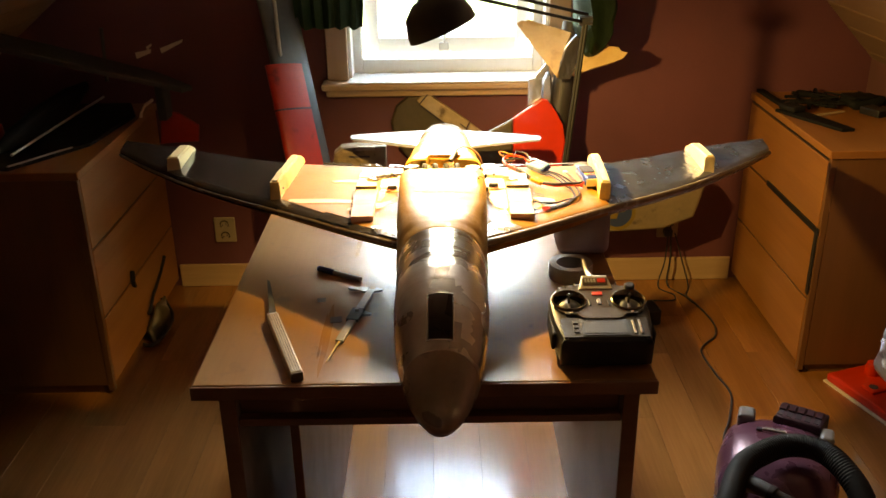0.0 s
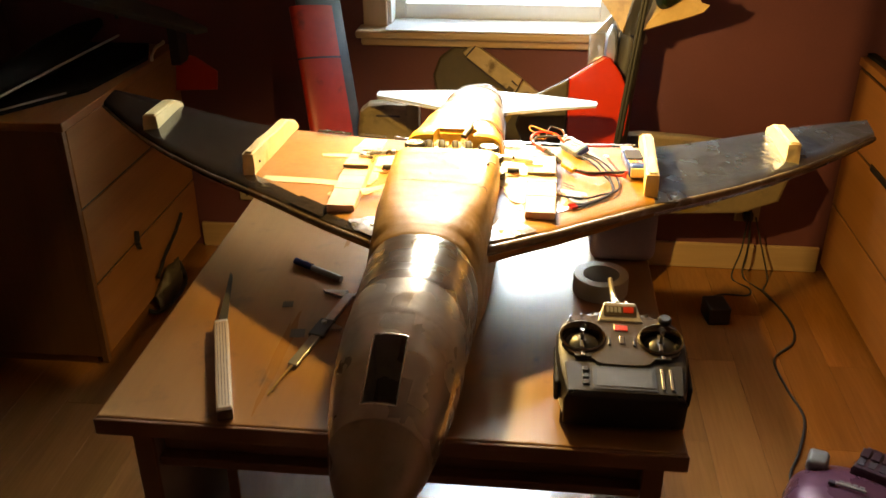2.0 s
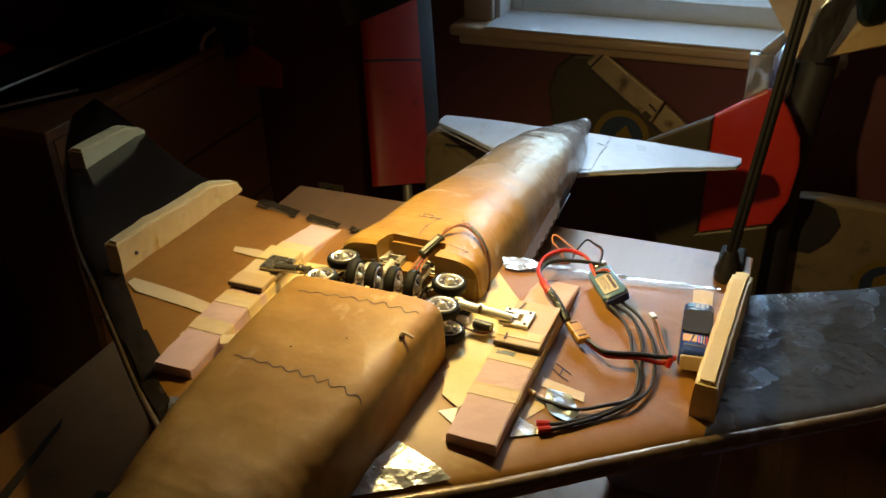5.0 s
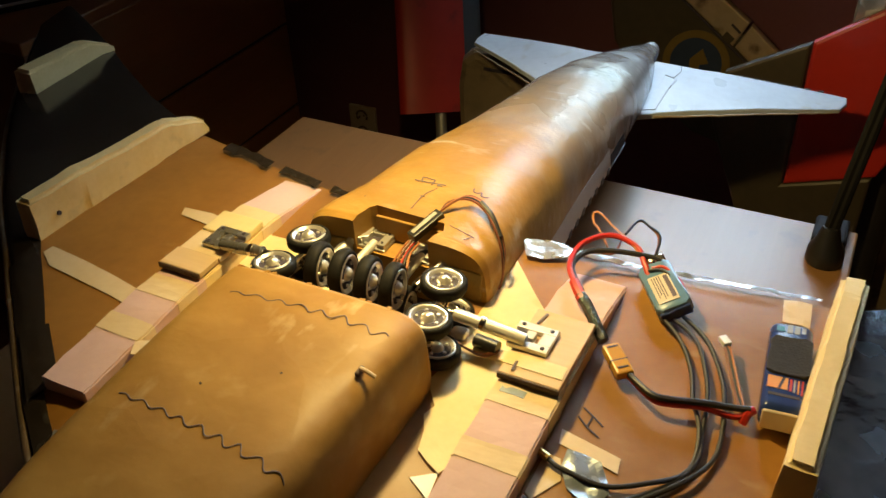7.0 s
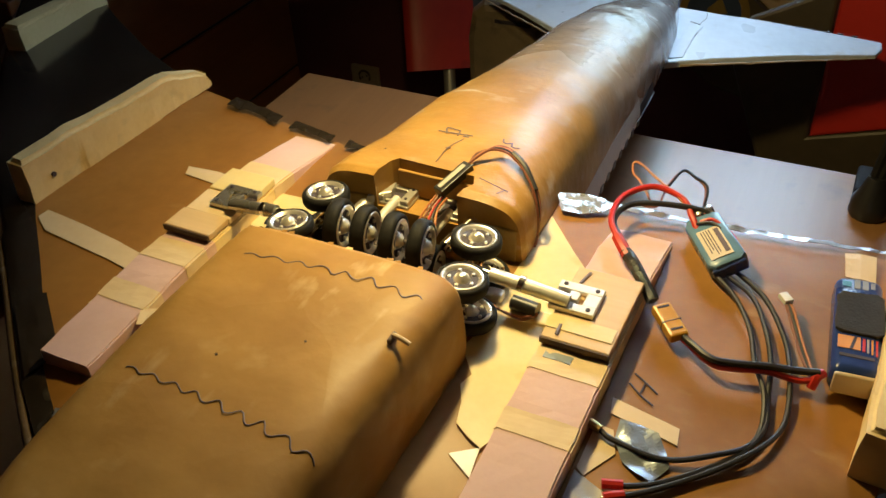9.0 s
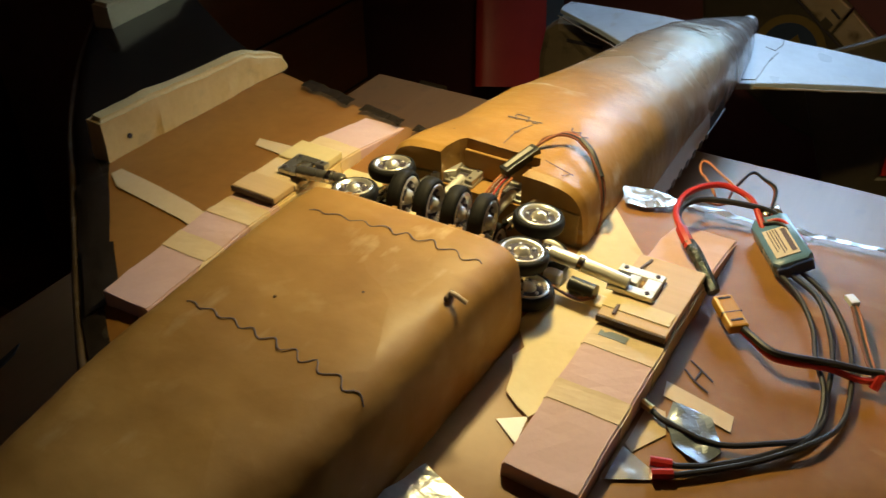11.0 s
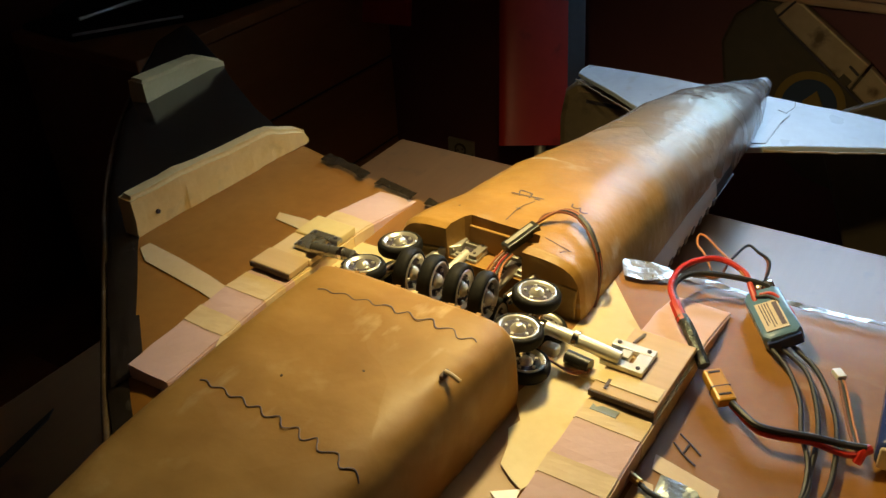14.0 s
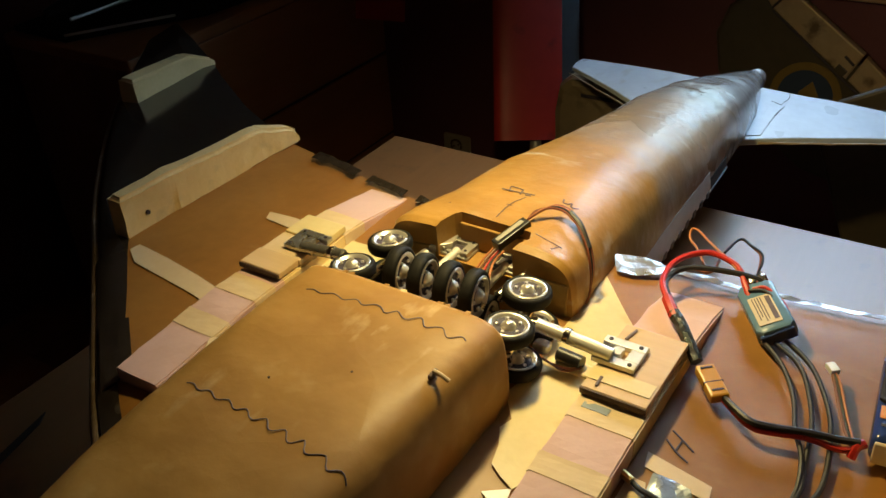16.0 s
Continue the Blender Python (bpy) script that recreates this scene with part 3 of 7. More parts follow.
part("window_frame", fr, M_WHITE, window)
for x0, x1 in ((OX0 - wx, OX0 + 0.012 - wx), (OX1 - 0.012 - wx, OX1 - wx)):
    part("jamb", box(x0, x1, 0.0, 0.09, 0.004, 1.167, 0.002), M_WHITE, window)
tilt = Matrix.Translation((0, 0.16, 1.12)) @ Matrix.Rotation(radians(3.8), 4, "X") @ Matrix.Translation((0, -0.16, -1.12))
sa = bmesh.new()
for x0, x1, z0, z1 in ((OX0 + 0.05, OX0 + 0.10, 0.050, 1.115), (OX1 - 0.10, OX1 - 0.05, 0.050, 1.115), (OX0 + 0.10, OX1 - 0.10, 0.050, 0.110), (OX0 + 0.10, OX1 - 0.10, 1.065, 1.115)):
    box(x0 - wx, x1 - wx, 0.14, 0.185, z0, z1, 0.004, bm=sa, m=tilt)
part("sash", sa, M_WHITE, window, "white sash tilted outward")
pane = part("pane", box(OX0 + 0.098 - wx, OX1 - 0.098 - wx, 0.160, 0.164, 0.108, 1.068, m=tilt), M_GLASS, window)
pane.visible_shadow = False
part("window_stay", tube([(-0.012, 0.196, 0.085), (-0.008, 0.165, 0.125), (0.006, 0.150, 0.195)], 0.0045, 8), M_STEEL, window, "thin metal window stay")
part("stay_catch", box(-0.032, 0.006, 0.184, 0.197, 0.062, 0.096, 0.005), M_STEEL, window)

# outside, far below the attic window
structure(part("ground", box(-300, 300, Y_WALL + 0.6, 600, -3.1, -3.0), M_GRASS), "green lawn outside below the window", "ground")
structure(part("pavement", box(-14, 16, 4.5, 26, -2.99, -2.95), M_PAVING), "bright pale gravel yard outside the window", "pavement")

# planks of the floor
PLANK_W, PLANK_L = 0.135, 1.05
pm = bpy.data.meshes.new("plank")
pb = box(-PLANK_W / 2 + 0.0002, PLANK_W / 2 - 0.0002, -PLANK_L / 2 + 0.0002, PLANK_L / 2 - 0.0002, -0.006, 0.0, 0.0004, 1)
pb.to_mesh(pm)
pb.free()
pm.materials.append(M_FLOOR)

# ---------- the table ----------
TT = 0.72
table = thing("desk_table", (0.0, 0.0, 0.0), "beech laminate desk table with dark edges and grey panel ends", "table")
part("tabletop", box(-0.42, 0.415, 0.0, 1.13, TT - 0.026, TT, 0.003), M_BEECH, table, "warm beech laminate top with pencil smudges")
part("edge_strip", box(-0.422, 0.417, -0.006, -0.0005, TT - 0.028, TT - 0.001, 0.002), M_BEECH_D, table, "dark worn edging")
part("side_panel", box(-0.375, -0.350, 0.02, 1.10, 0.0, TT - 0.027, 0.002), M_PANEL, table)
part("side_panel", box(0.362, 0.387, 0.02, 1.10, 0.0, TT - 0.027, 0.002), M_PANEL, table)
part("panel_edging", box(-0.377, -0.348, 0.012, 0.0195, 0.0, TT - 0.027, 0.001), M_BEECH_D, table)
part("panel_edging", box(0.360, 0.389, 0.012, 0.0195, 0.0, TT - 0.027, 0.001), M_BEECH_D, table)
part("apron", box(-0.349, 0.361, 0.05, 0.07, TT - 0.10, TT - 0.027, 0.002), M_BEECH_D, table, "dark apron rail under the top")
part("shelf_lip", box(-0.349, 0.361, 0.025, 0.049, TT - 0.105, TT - 0.09, 0.002), M_BEECH_D, table)
part("inner_panel", box(-0.262, -0.244, 0.06, 0.90, 0.0, TT - 0.106, 0.002), M_BEECH_D, table, "upright inner divider")

# ---------- the model airplane, lying on its back ----------
BASE = 0.72
jet = thing("model_airplane", (0.030, 0.0, BASE), "unfinished paper-skinned foam model airplane lying upside down on the table", "model airplane", rz=-0.69)


def Z(z):
    return z - BASE


def L(stations):
    return [(y, hw, zt - BASE, zb - BASE, *powers) for y, hw, zt, zb, *powers in stations]


NOSE = [(-0.287, 0.004, 0.822, 0.812, 2.0), (-0.281, 0.015, 0.835, 0.801, 2.0), (-0.268, 0.026, 0.847, 0.792, 2.0), (-0.245, 0.039, 0.863, 0.783, 2.1),
        (-0.215, 0.051, 0.882, 0.775, 2.1), (-0.190, 0.059, 0.896, 0.770, 2.1)]
TUBE_ = [(-0.190, 0.0595, 0.8965, 0.770, 2.1), (-0.150, 0.068, 0.914, 0.764, 2.15), (-0.10, 0.0755, 0.932, 0.758, 2.2), (-0.05, 0.080, 0.943, 0.750, 2.25),
         (0.0, 0.082, 0.949, 0.744, 2.3), (0.10, 0.084, 0.951, 0.728, 2.4), (0.19, 0.086, 0.952, 0.722, 2.5)]
part("nose_cone", loft(fine_stations(L(NOSE), 3), 48), M_NOSECONE, jet, "dull brown rounded nose cone", True)
tube_ob = part("nose_section", loft(fine_stations(L(TUBE_), 4), 48), M_NOSE, jet, "brown metallic taped fuselage front", True)
carve(tube_ob, [box(-0.020, 0.020, -0.172, -0.078, Z(0.84), Z(1.0))])
rim = bmesh.new()


def on_nose(x, y, lift=0.0):
    """Height of the nose section's upper skin."""
    for a, b in zip(TUBE_, TUBE_[1:]):
        if a[0] <= y <= b[0]:
            t = (y - a[0]) / (b[0] - a[0])
            hw, zt, zb, p = (a[k] + (b[k] - a[k]) * t for k in (1, 2, 3, 4))
            return Z((zt + zb) / 2 + (zt - zb) / 2 * (1 - abs(x / hw) ** p) ** (1 / p)) + lift
    return Z(0.9)


edge = [(-0.0205, -0.172), (-0.0205, -0.125), (-0.0205, -0.078), (0.0, -0.0775), (0.0205, -0.078), (0.0205, -0.125), (0.0205, -0.172), (0.0, -0.1725), (-0.0205, -0.172)]
loop = []
for (x0, y0), (x1, y1) in zip(edge, edge[1:]):
    for k in range(5):
        x, y = x0 + (x1 - x0) * k / 5, y0 + (y1 - y0) * k / 5
        x, y = x + 0.0007 * noise.noise((x * 300, y * 300, 1)), y + 0.0007 * noise.noise((x * 300, y * 300, 9))
        loop.append((x, y, on_nose(x, y, 0.0)))
tube(loop + [loop[0]], 0.0013, 5, 1, bm=rim)
part("hatch_rim", rim, M_SILVER, jet, "ragged pale cut edge of the hatch")


def band(y0, y1, lift, a0=-0.95, a1=0.95, n=26):
    """A thin tape sheet laid round the upper side of the nose section."""
    bm = bmesh.new()
    rows = []
    for k in range(13):
        y = y0 + (y1 - y0) * k / 12
        for a, b in zip(TUBE_, TUBE_[1:]):
            if a[0] <= y <= b[0] + 1e-6:
                t = (y - a[0]) / (b[0] - a[0])
                hw, zt, zb, p = (a[q] + (b[q] - a[q]) * t for q in (1, 2, 3, 4))
                break
        zc, h, row = (zt + zb) / 2, (zt - zb) / 2, []
        for j in range(n + 1):
            ang = math.pi / 2 + (a0 + (a1 - a0) * j / n) * math.pi / 2
            c, s = math.cos(ang), math.sin(ang)
            d = lift * min(1.0, k / 2) - (0.0009 if k in (0, 12) else 0.0) + 0.0006 * noise.noise((c * 9, y * 60, lift * 900))
            row.append(bm.verts.new(((hw + d) * math.copysign(abs(c) ** (2 / p), c), y, Z(zc) + (h + d) * math.copysign(abs(s) ** (2 / p), s))))
        rows.append(row)
    for a, b in zip(rows, rows[1:]):
        for j in range(n):
            bm.faces.new((a[j], a[j + 1], b[j + 1], b[j]))
    return bm


for y0, y1, lift in ((-0.045, 0.045, 0.0005), (0.035, 0.105, 0.0007), (0.095, 0.167, 0.0009)):
    part("tape_band", band(y0, y1, lift), M_BANDTAPE if y0 > 0 else M_NOSE, jet, "shiny overlapping tape band", True)

FAIR = [(0.160, 0.0846, 0.9508, 0.723, 2.5), (0.170, 0.0866, 0.9532, 0.722, 2.5), (0.195, 0.0885, 0.9545, 0.722, 2.6), (0.215, 0.0885, 0.9535, 0.722, 3.2), (0.25, 0.0890, 0.953, 0.722, 4.0), (0.31, 0.092, 0.952, 0.722, 6.0),
        (0.40, 0.094, 0.9515, 0.722, 7.6), (0.50, 0.096, 0.9505, 0.722, 9.0), (0.519, 0.0955, 0.9495, 0.723, 9.0), (0.525, 0.093, 0.946, 0.726, 8.0)]
FAIR_UNEVEN = ((0.0012, 15), (0.0008, 38), (0.0004, 90))
bm = loft(fine_stations(L(FAIR), 12), 96)
for amount, scale in FAIR_UNEVEN:
    roughen(bm, amount, scale)
part("belly_fairing", bm, M_TAN, jet, "tan paper-covered belly fairing with ink lines", True)
for k, x in enumerate((-0.071, -0.052, -0.046, -0.012, 0.004, 0.037, 0.043, 0.061)):
    w, d = 0.0022 + 0.0016 * abs(noise.noise((k * 1.7, 5, 2))), 0.0006 + 0.0018 * abs(noise.noise((k * 2.3, 8, 1)))
    chip = prism([(x - w, 0.5215), (x + w * 0.8, 0.5215), (x + w * 0.5, 0.5245 + d), (x - w * 0.3, 0.5240 + d * 0.6), (x - w * 0.9, 0.5245 + d * 0.3)], Z(0.9468), Z(0.9478 + 0.0008 * noise.noise((k, 2, 9))))
    part("paper_chip", roughen(chip, 0.0008, 120, 1), M_CREAM if k % 4 == 0 else M_TAN, jet)
# block at the bottom of the bay, dark brown like its lips
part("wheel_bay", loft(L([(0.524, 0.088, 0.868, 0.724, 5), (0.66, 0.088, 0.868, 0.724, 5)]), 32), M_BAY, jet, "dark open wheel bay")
AFT = [(0.630, 0.0920, 0.935, 0.722, 7.0, 5.0), (0.636, 0.0938, 0.938, 0.722, 7.0, 5.0), (0.66, 0.0936, 0.9378, 0.722, 5.6, 3.0), (0.70, 0.0925, 0.9365, 0.722, 3.9, 1.8), (0.80, 0.0885, 0.9275, 0.722, 3.45, 1.5), (0.90, 0.0820, 0.910, 0.722, 3.15, 1.3),
       (1.00, 0.0772, 0.8945, 0.724, 3.0, 1.2), (1.10, 0.0722, 0.8805, 0.728, 3.0, 1.2), (1.20, 0.0640, 0.861, 0.732, 2.85, 1.3), (1.30, 0.0495, 0.834, 0.738, 2.6, 1.5), (1.40, 0.0285, 0.8045, 0.744, 2.3, 1.85),
       (1.450, 0.0170, 0.7885, 0.749, 2.1, 2.0), (1.462, 0.0142, 0.7845, 0.751, 2.0, 2.0), (1.465, 0.0150, 0.7850, 0.7505, 2.0, 2.0), (1.476, 0.0138, 0.7825, 0.752, 2.0, 2.0), (1.482, 0.0085, 0.7760, 0.757, 2.0, 2.0)]
aft = part("aft_section", roughen(roughen(loft(fine_stations(L(AFT), 9), 72), 0.0010, 14), 0.0009, 38), M_REAR, jet, "tan paper rear fuselage turning pale grey at the tail", True)
carve(aft, [prism([(-0.046, 0.60), (-0.034, 0.652), (-0.030, 0.658), (0.040, 0.656), (0.044, 0.646), (0.036, 0.630), (0.050, 0.60)], Z(0.905), Z(1.0)), box(-0.12, 0.12, 0.55, 0.648, Z(0.60), Z(0.868))])
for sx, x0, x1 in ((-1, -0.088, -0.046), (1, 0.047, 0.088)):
    part("foam_cheek", roughen(roughen(box(x0, x1, 0.6275, 0.6302, Z(0.864), Z(0.914), 0.0012), 0.0022, 45, 6), 0.0008, 150), M_YFOAM_SHADE, jet, "yellow carved foam beside the wheel bay, darkened for the recess shade")
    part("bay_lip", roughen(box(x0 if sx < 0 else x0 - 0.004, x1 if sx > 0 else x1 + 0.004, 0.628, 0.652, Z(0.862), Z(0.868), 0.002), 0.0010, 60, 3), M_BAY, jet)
part("notch_wall", roughen(box(-0.030, 0.039, 0.6535, 0.6568, Z(0.9055), Z(0.929), 0.001), 0.0007, 60, 3), M_TAN, jet, "carved back wall of the notch")

# painted spine with small windows, low on the sides
def side_at(y, z):
    """Half width of the rear body at a height."""
    for a, b in zip(AFT, AFT[1:]):
        if a[0] <= y <= b[0]:
            t = (y - a[0]) / (b[0] - a[0])
            hw, zt, zb, up, low = (a[k] + (b[k] - a[k]) * t for k in (1, 2, 3, 4, 5))
            p = up if z > (zt + zb) / 2 else low
            u = min(1, abs(z - (zt + zb) / 2) / ((zt - zb) / 2))
            return hw * (1 - u ** p) ** (1 / p)
    return 0.05


def side_strip(sx, y0, y1, top0, top1):
    """Painted ledge of the spine along the side; its upper line runs from top0 to top1."""
    bm = bmesh.new()
    rings = []
    for k in range(13):
        t = k / 12
        y, top = y0 + (y1 - y0) * t, top0 + (top1 - top0) * t
        ring = [(side_at(y, top) + 0.0006, top), (side_at(y, top - 0.012) + 0.0022, top - 0.012), (side_at(y, 0.806) + 0.0042, 0.806), (side_at(y, 0.792) + 0.0035, 0.792), (side_at(y, 0.745) + 0.001, 0.745), (side_at(y, 0.75) - 0.006, 0.75), (side_at(y, top) - 0.005, top - 0.004)]
        rings.append([bm.verts.new((sx * x, y, Z(z))) for x, z in ring])
    n = len(rings[0])
    for p, q in zip(rings, rings[1:]):
        for i in range(n):
            bm.faces.new((p[i], p[(i + 1) % n], q[(i + 1) % n], q[i]))
    bm.faces.new(rings[0])
    bm.faces.new(rings[-1])
    bmesh.ops.recalc_face_normals(bm, faces=bm.faces)
    return bm


for sx in (-1, 1):
    for k in range(7):
        y = 0.86 + k * 0.024
        x = side_at(y + 0.005, 0.806) + 0.0042
        part("cabin_window", box(min(sx * (x - 0.004), sx * (x + 0.0010)), max(sx * (x - 0.004), sx * (x + 0.0010)), y, y + 0.009, Z(0.803), Z(0.811)), M_BLACK, jet, "small dark cabin window")
    part("spine_panel", side_strip(sx, 0.70, 1.02, 0.852, 0.832), M_WHITESPINE, jet, "white painted spine strip", True)
    # the red stripe's shade is put into its colour, hence dark grey
    part("red_stripe", side_strip(sx, 1.0205, 1.09, 0.819, 0.819), M_DARKMODEL, jet, "red stripe coloured dark grey for the shade on the side", True)

# wings
LE = [(0.075, 0.283), (0.20, 0.372), (0.372, 0.507), (0.50, 0.607), (0.62, 0.715), (0.70, 0.795), (0.80, 0.905), (0.905, 1.03)]
TE_R = [(0.075, 0.728), (0.20, 0.735), (0.372, 0.760), (0.50, 0.838), (0.62, 0.925), (0.70, 0.983), (0.80, 1.045), (0.905, 1.105)]
TE_L = [(0.075, 0.723), (0.20, 0.750), (0.372, 0.794), (0.50, 0.858), (0.62, 0.932), (0.70, 0.985), (0.80, 1.045), (0.905, 1.105)]


def rear_edge(x):
    return TE_L if x < 0 else TE_R


def wing_z(x):
    droop, x = (0.048 if x < 0 else 0.075), abs(x)
    return 0.873 - 0.010 * x / 0.35 if x < 0.36 else 0.8627 - droop * (x - 0.36)


def wing_grid(i0, i1, sx, k_n=14):
    """Skin of the wing between stations, with a rounded front and thin rear."""
    bm = bmesh.new()
    rows = []
    st, TE = [], rear_edge(sx)
    for (xa, la), (xb, lb), (_, ta), (_, tb) in zip(LE[i0:i1], LE[i0 + 1:i1 + 1], TE[i0:i1], TE[i0 + 1:i1 + 1]):
        st += [(xa + (xb - xa) * k / 4, la + (lb - la) * k / 4, ta + (tb - ta) * k / 4) for k in range(4)]
    st.append((LE[i1][0], LE[i1][1], TE[i1][1]))
    for x, a, b in st:
        th, up, dn = 0.040 * (b - a) / 0.45 + 0.010, [], []
        for k in range(k_n + 1):
            t = (k / k_n) ** 1.6
            y = a + (b - a) * t
            prof = (4 * 0.30 * (math.sqrt(t) - t) + 0.10 * (1 - t)) if t > 0 else 0.0
            camber = 0.012 * t
            zt = wing_z(sx * x) - 0.006 * (1 - min(1, t * 9)) ** 2 + camber
            up.append((x, y, zt + (0.004 if 0 < t < 1 else 0.0)))
            dn.append((x, y, zt - 0.004 - th * (2.2 if sx > 0 else 1.3) * prof))
        ring = up + dn[::-1][1:-1]
        rows.append([bm.verts.new((sx * q[0], q[1], Z(q[2]))) for q in ring])
    n = len(rows[0])
    for a, b in zip(rows, rows[1:]):
        for j in range(n):
            bm.faces.new((a[j], a[(j + 1) % n], b[(j + 1) % n], b[j]))
    bm.faces.new(rows[0])
    bm.faces.new(rows[-1][::-1])
    bmesh.ops.recalc_face_normals(bm, faces=bm.faces)
    return bm


def skin(x, y):
    """Height of the wing's visible skin at local x, y."""
    ax = abs(x)
    TE = rear_edge(x)
    for (xa, la), (xb, lb), (_, ta), (_, tb) in zip(LE, LE[1:], TE, TE[1:]):
        if ax <= xb:
            t = (ax - xa) / (xb - xa)
            a, b = la + (lb - la) * t, ta + (tb - ta) * t
            u = min(1, max(0, (y - a) / (b - a)))
            return Z(wing_z(x) - 0.006 * (1 - min(1, u * 9)) ** 2 + 0.012 * u + 0.004)
    return Z(0.85)


for sx, side in ((-1, "left"), (1, "right")):
    part("inner_wing", roughen(wing_grid(0, 2, sx), 0.0005, 20), M_TANW, jet, "brown card-covered inner wing panel", True)
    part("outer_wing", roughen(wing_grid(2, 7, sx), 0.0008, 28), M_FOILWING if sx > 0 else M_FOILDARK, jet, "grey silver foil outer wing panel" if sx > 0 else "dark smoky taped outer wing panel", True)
    le = [(sx * x, y - 0.001, Z(wing_z(sx * x) - 0.006)) for x, y in LE]
    part("leading_edge", roughen(tube(le, 0.0085 if sx > 0 else 0.0048, 10, 4, taper=0.6), 0.0008, 50), M_LE_LIT, jet, "dark taped rounded leading edge", True)


def patch(pts, mat, name, label="", lift=0.0008, wrinkle=0.0, sub=3):
    """A thin sheet of tape or foil lying on the wing skin."""
    bm = bmesh.new()
    bm.faces.new([bm.verts.new((x, y, 0)) for x, y in pts])
    bmesh.ops.triangulate(bm, faces=bm.faces)
    bmesh.ops.subdivide_edges(bm, edges=bm.edges, cuts=sub, use_grid_fill=True)
    for v in bm.verts:
        v.co.z = skin(v.co.x, v.co.y) + lift + wrinkle * (0.5 + noise.noise(v.co * 70))
    ext = bmesh.ops.extrude_face_region(bm, geom=bm.faces[:])
    for v in ext["geom"]:
        if isinstance(v, bmesh.types.BMVert):
            v.co.z += 0.0004
    bmesh.ops.recalc_face_normals(bm, faces=bm.faces)
    return part(name, bm, mat, jet, label)


# foil along the trailing edges and at the roots
patch([(0.086, 0.726), (0.099, 0.731), (0.112, 0.734), (0.128, 0.733), (0.136, 0.729), (0.131, 0.716), (0.113, 0.706), (0.098, 0.704)], M_FOIL, "foil_strip", "crumpled silver foil along the trailing edge", 0.0015, 0.0030, 5)
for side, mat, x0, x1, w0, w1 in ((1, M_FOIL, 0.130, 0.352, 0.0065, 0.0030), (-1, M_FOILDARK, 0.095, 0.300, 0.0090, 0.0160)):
    upper, lower = [], []
    for k in range(23):
        x = x0 + (x1 - x0) * k / 22
        (xa, ya), (xb, yb) = rear_edge(side)[0 if x < 0.20 else 1:][:2]
        te = ya + (yb - ya) * (x - xa) / (xb - xa)
        upper.append((side * x, te + 0.0006 + 0.0012 * noise.noise((x * 120, 2, side))))
        lower.append((side * x, te - (w0 + (w1 - w0) * k / 22) * (1.0 if side > 0 or (k // 4) % 2 else 0.72) + 0.0030 * noise.noise((x * 90, 7, side))))
    for k in range(0, 22, 2):
        q = [upper[k], upper[k + 1], upper[k + 2], lower[k + 2], lower[k + 1], lower[k]]
        if side < 0 and k in (4, 12):
            continue
        patch(q if side > 0 else q[::-1], mat, "foil_strip", "crumpled silver foil along the trailing edge" if side > 0 else "dark foil along the trailing edge", 0.0014 + 0.0004 * (k % 4 == 0), 0.0022, 3)
patch([(0.084, 0.300), (0.121, 0.326), (0.1666, 0.360), (0.136, 0.372), (0.1034, 0.3813), (0.094, 0.356), (0.086, 0.332)], M_FOIL, "foil_patch", "crumpled silver foil by the wing root", 0.0015, 0.002, 4)
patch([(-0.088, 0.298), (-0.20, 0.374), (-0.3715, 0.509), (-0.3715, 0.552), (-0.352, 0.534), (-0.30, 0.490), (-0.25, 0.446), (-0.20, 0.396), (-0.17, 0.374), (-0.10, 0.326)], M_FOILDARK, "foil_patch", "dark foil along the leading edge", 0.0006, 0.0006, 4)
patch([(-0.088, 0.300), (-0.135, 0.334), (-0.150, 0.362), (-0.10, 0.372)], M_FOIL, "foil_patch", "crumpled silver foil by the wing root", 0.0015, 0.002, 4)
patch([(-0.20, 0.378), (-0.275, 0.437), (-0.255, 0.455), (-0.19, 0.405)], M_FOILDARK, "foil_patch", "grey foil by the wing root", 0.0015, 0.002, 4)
patch([(0.2129, 0.5076), (0.226, 0.510), (0.2389, 0.507), (0.2470, 0.496), (0.2522, 0.4851), (0.2444, 0.470), (0.234, 0.472), (0.2233, 0.4777), (0.214, 0.492)], M_CLEAR, "foil_patch", "blue-grey glossy tape patch beside the slab", 0.0012, 0.0025, 5)
patch([(0.1985, 0.4594), (0.2216, 0.4507), (0.2247, 0.4447), (0.1988, 0.4294)], M_SILVER, "foil_patch", "grey silver tape beside the slab", 0.0008, 0.0008)
# cream and pale sheets beside the fairing
patch([(0.0926, 0.6962), (0.1270, 0.6576), (0.144, 0.640), (0.144, 0.560), (0.1262, 0.5560), (0.0943, 0.5530), (0.0917, 0.6071)], M_CREAM, "tape_sheet", "cream tape sheet in the wheel opening", 0.0007)
patch([(0.0955, 0.5582), (0.144, 0.568), (0.144, 0.529), (0.120, 0.526), (0.0888, 0.5191)], M_CREAM, "tape_sheet", "pale cream sheet", 0.0013)
patch([(0.0935, 0.520), (0.144, 0.5345), (0.1445, 0.4617), (0.1386, 0.4477), (0.127, 0.453), (0.1155, 0.4604), (0.111, 0.478), (0.1035, 0.492), (0.1069, 0.5033)], M_CREAM, "tape_sheet", "torn cream sheet beside the fairing", 0.0019, 0.0004)
patch([(0.1215, 0.4365), (0.1380, 0.4490), (0.1415, 0.4250)], M_WHITE, "paper_scrap", "white torn paper scrap", 0.0012)
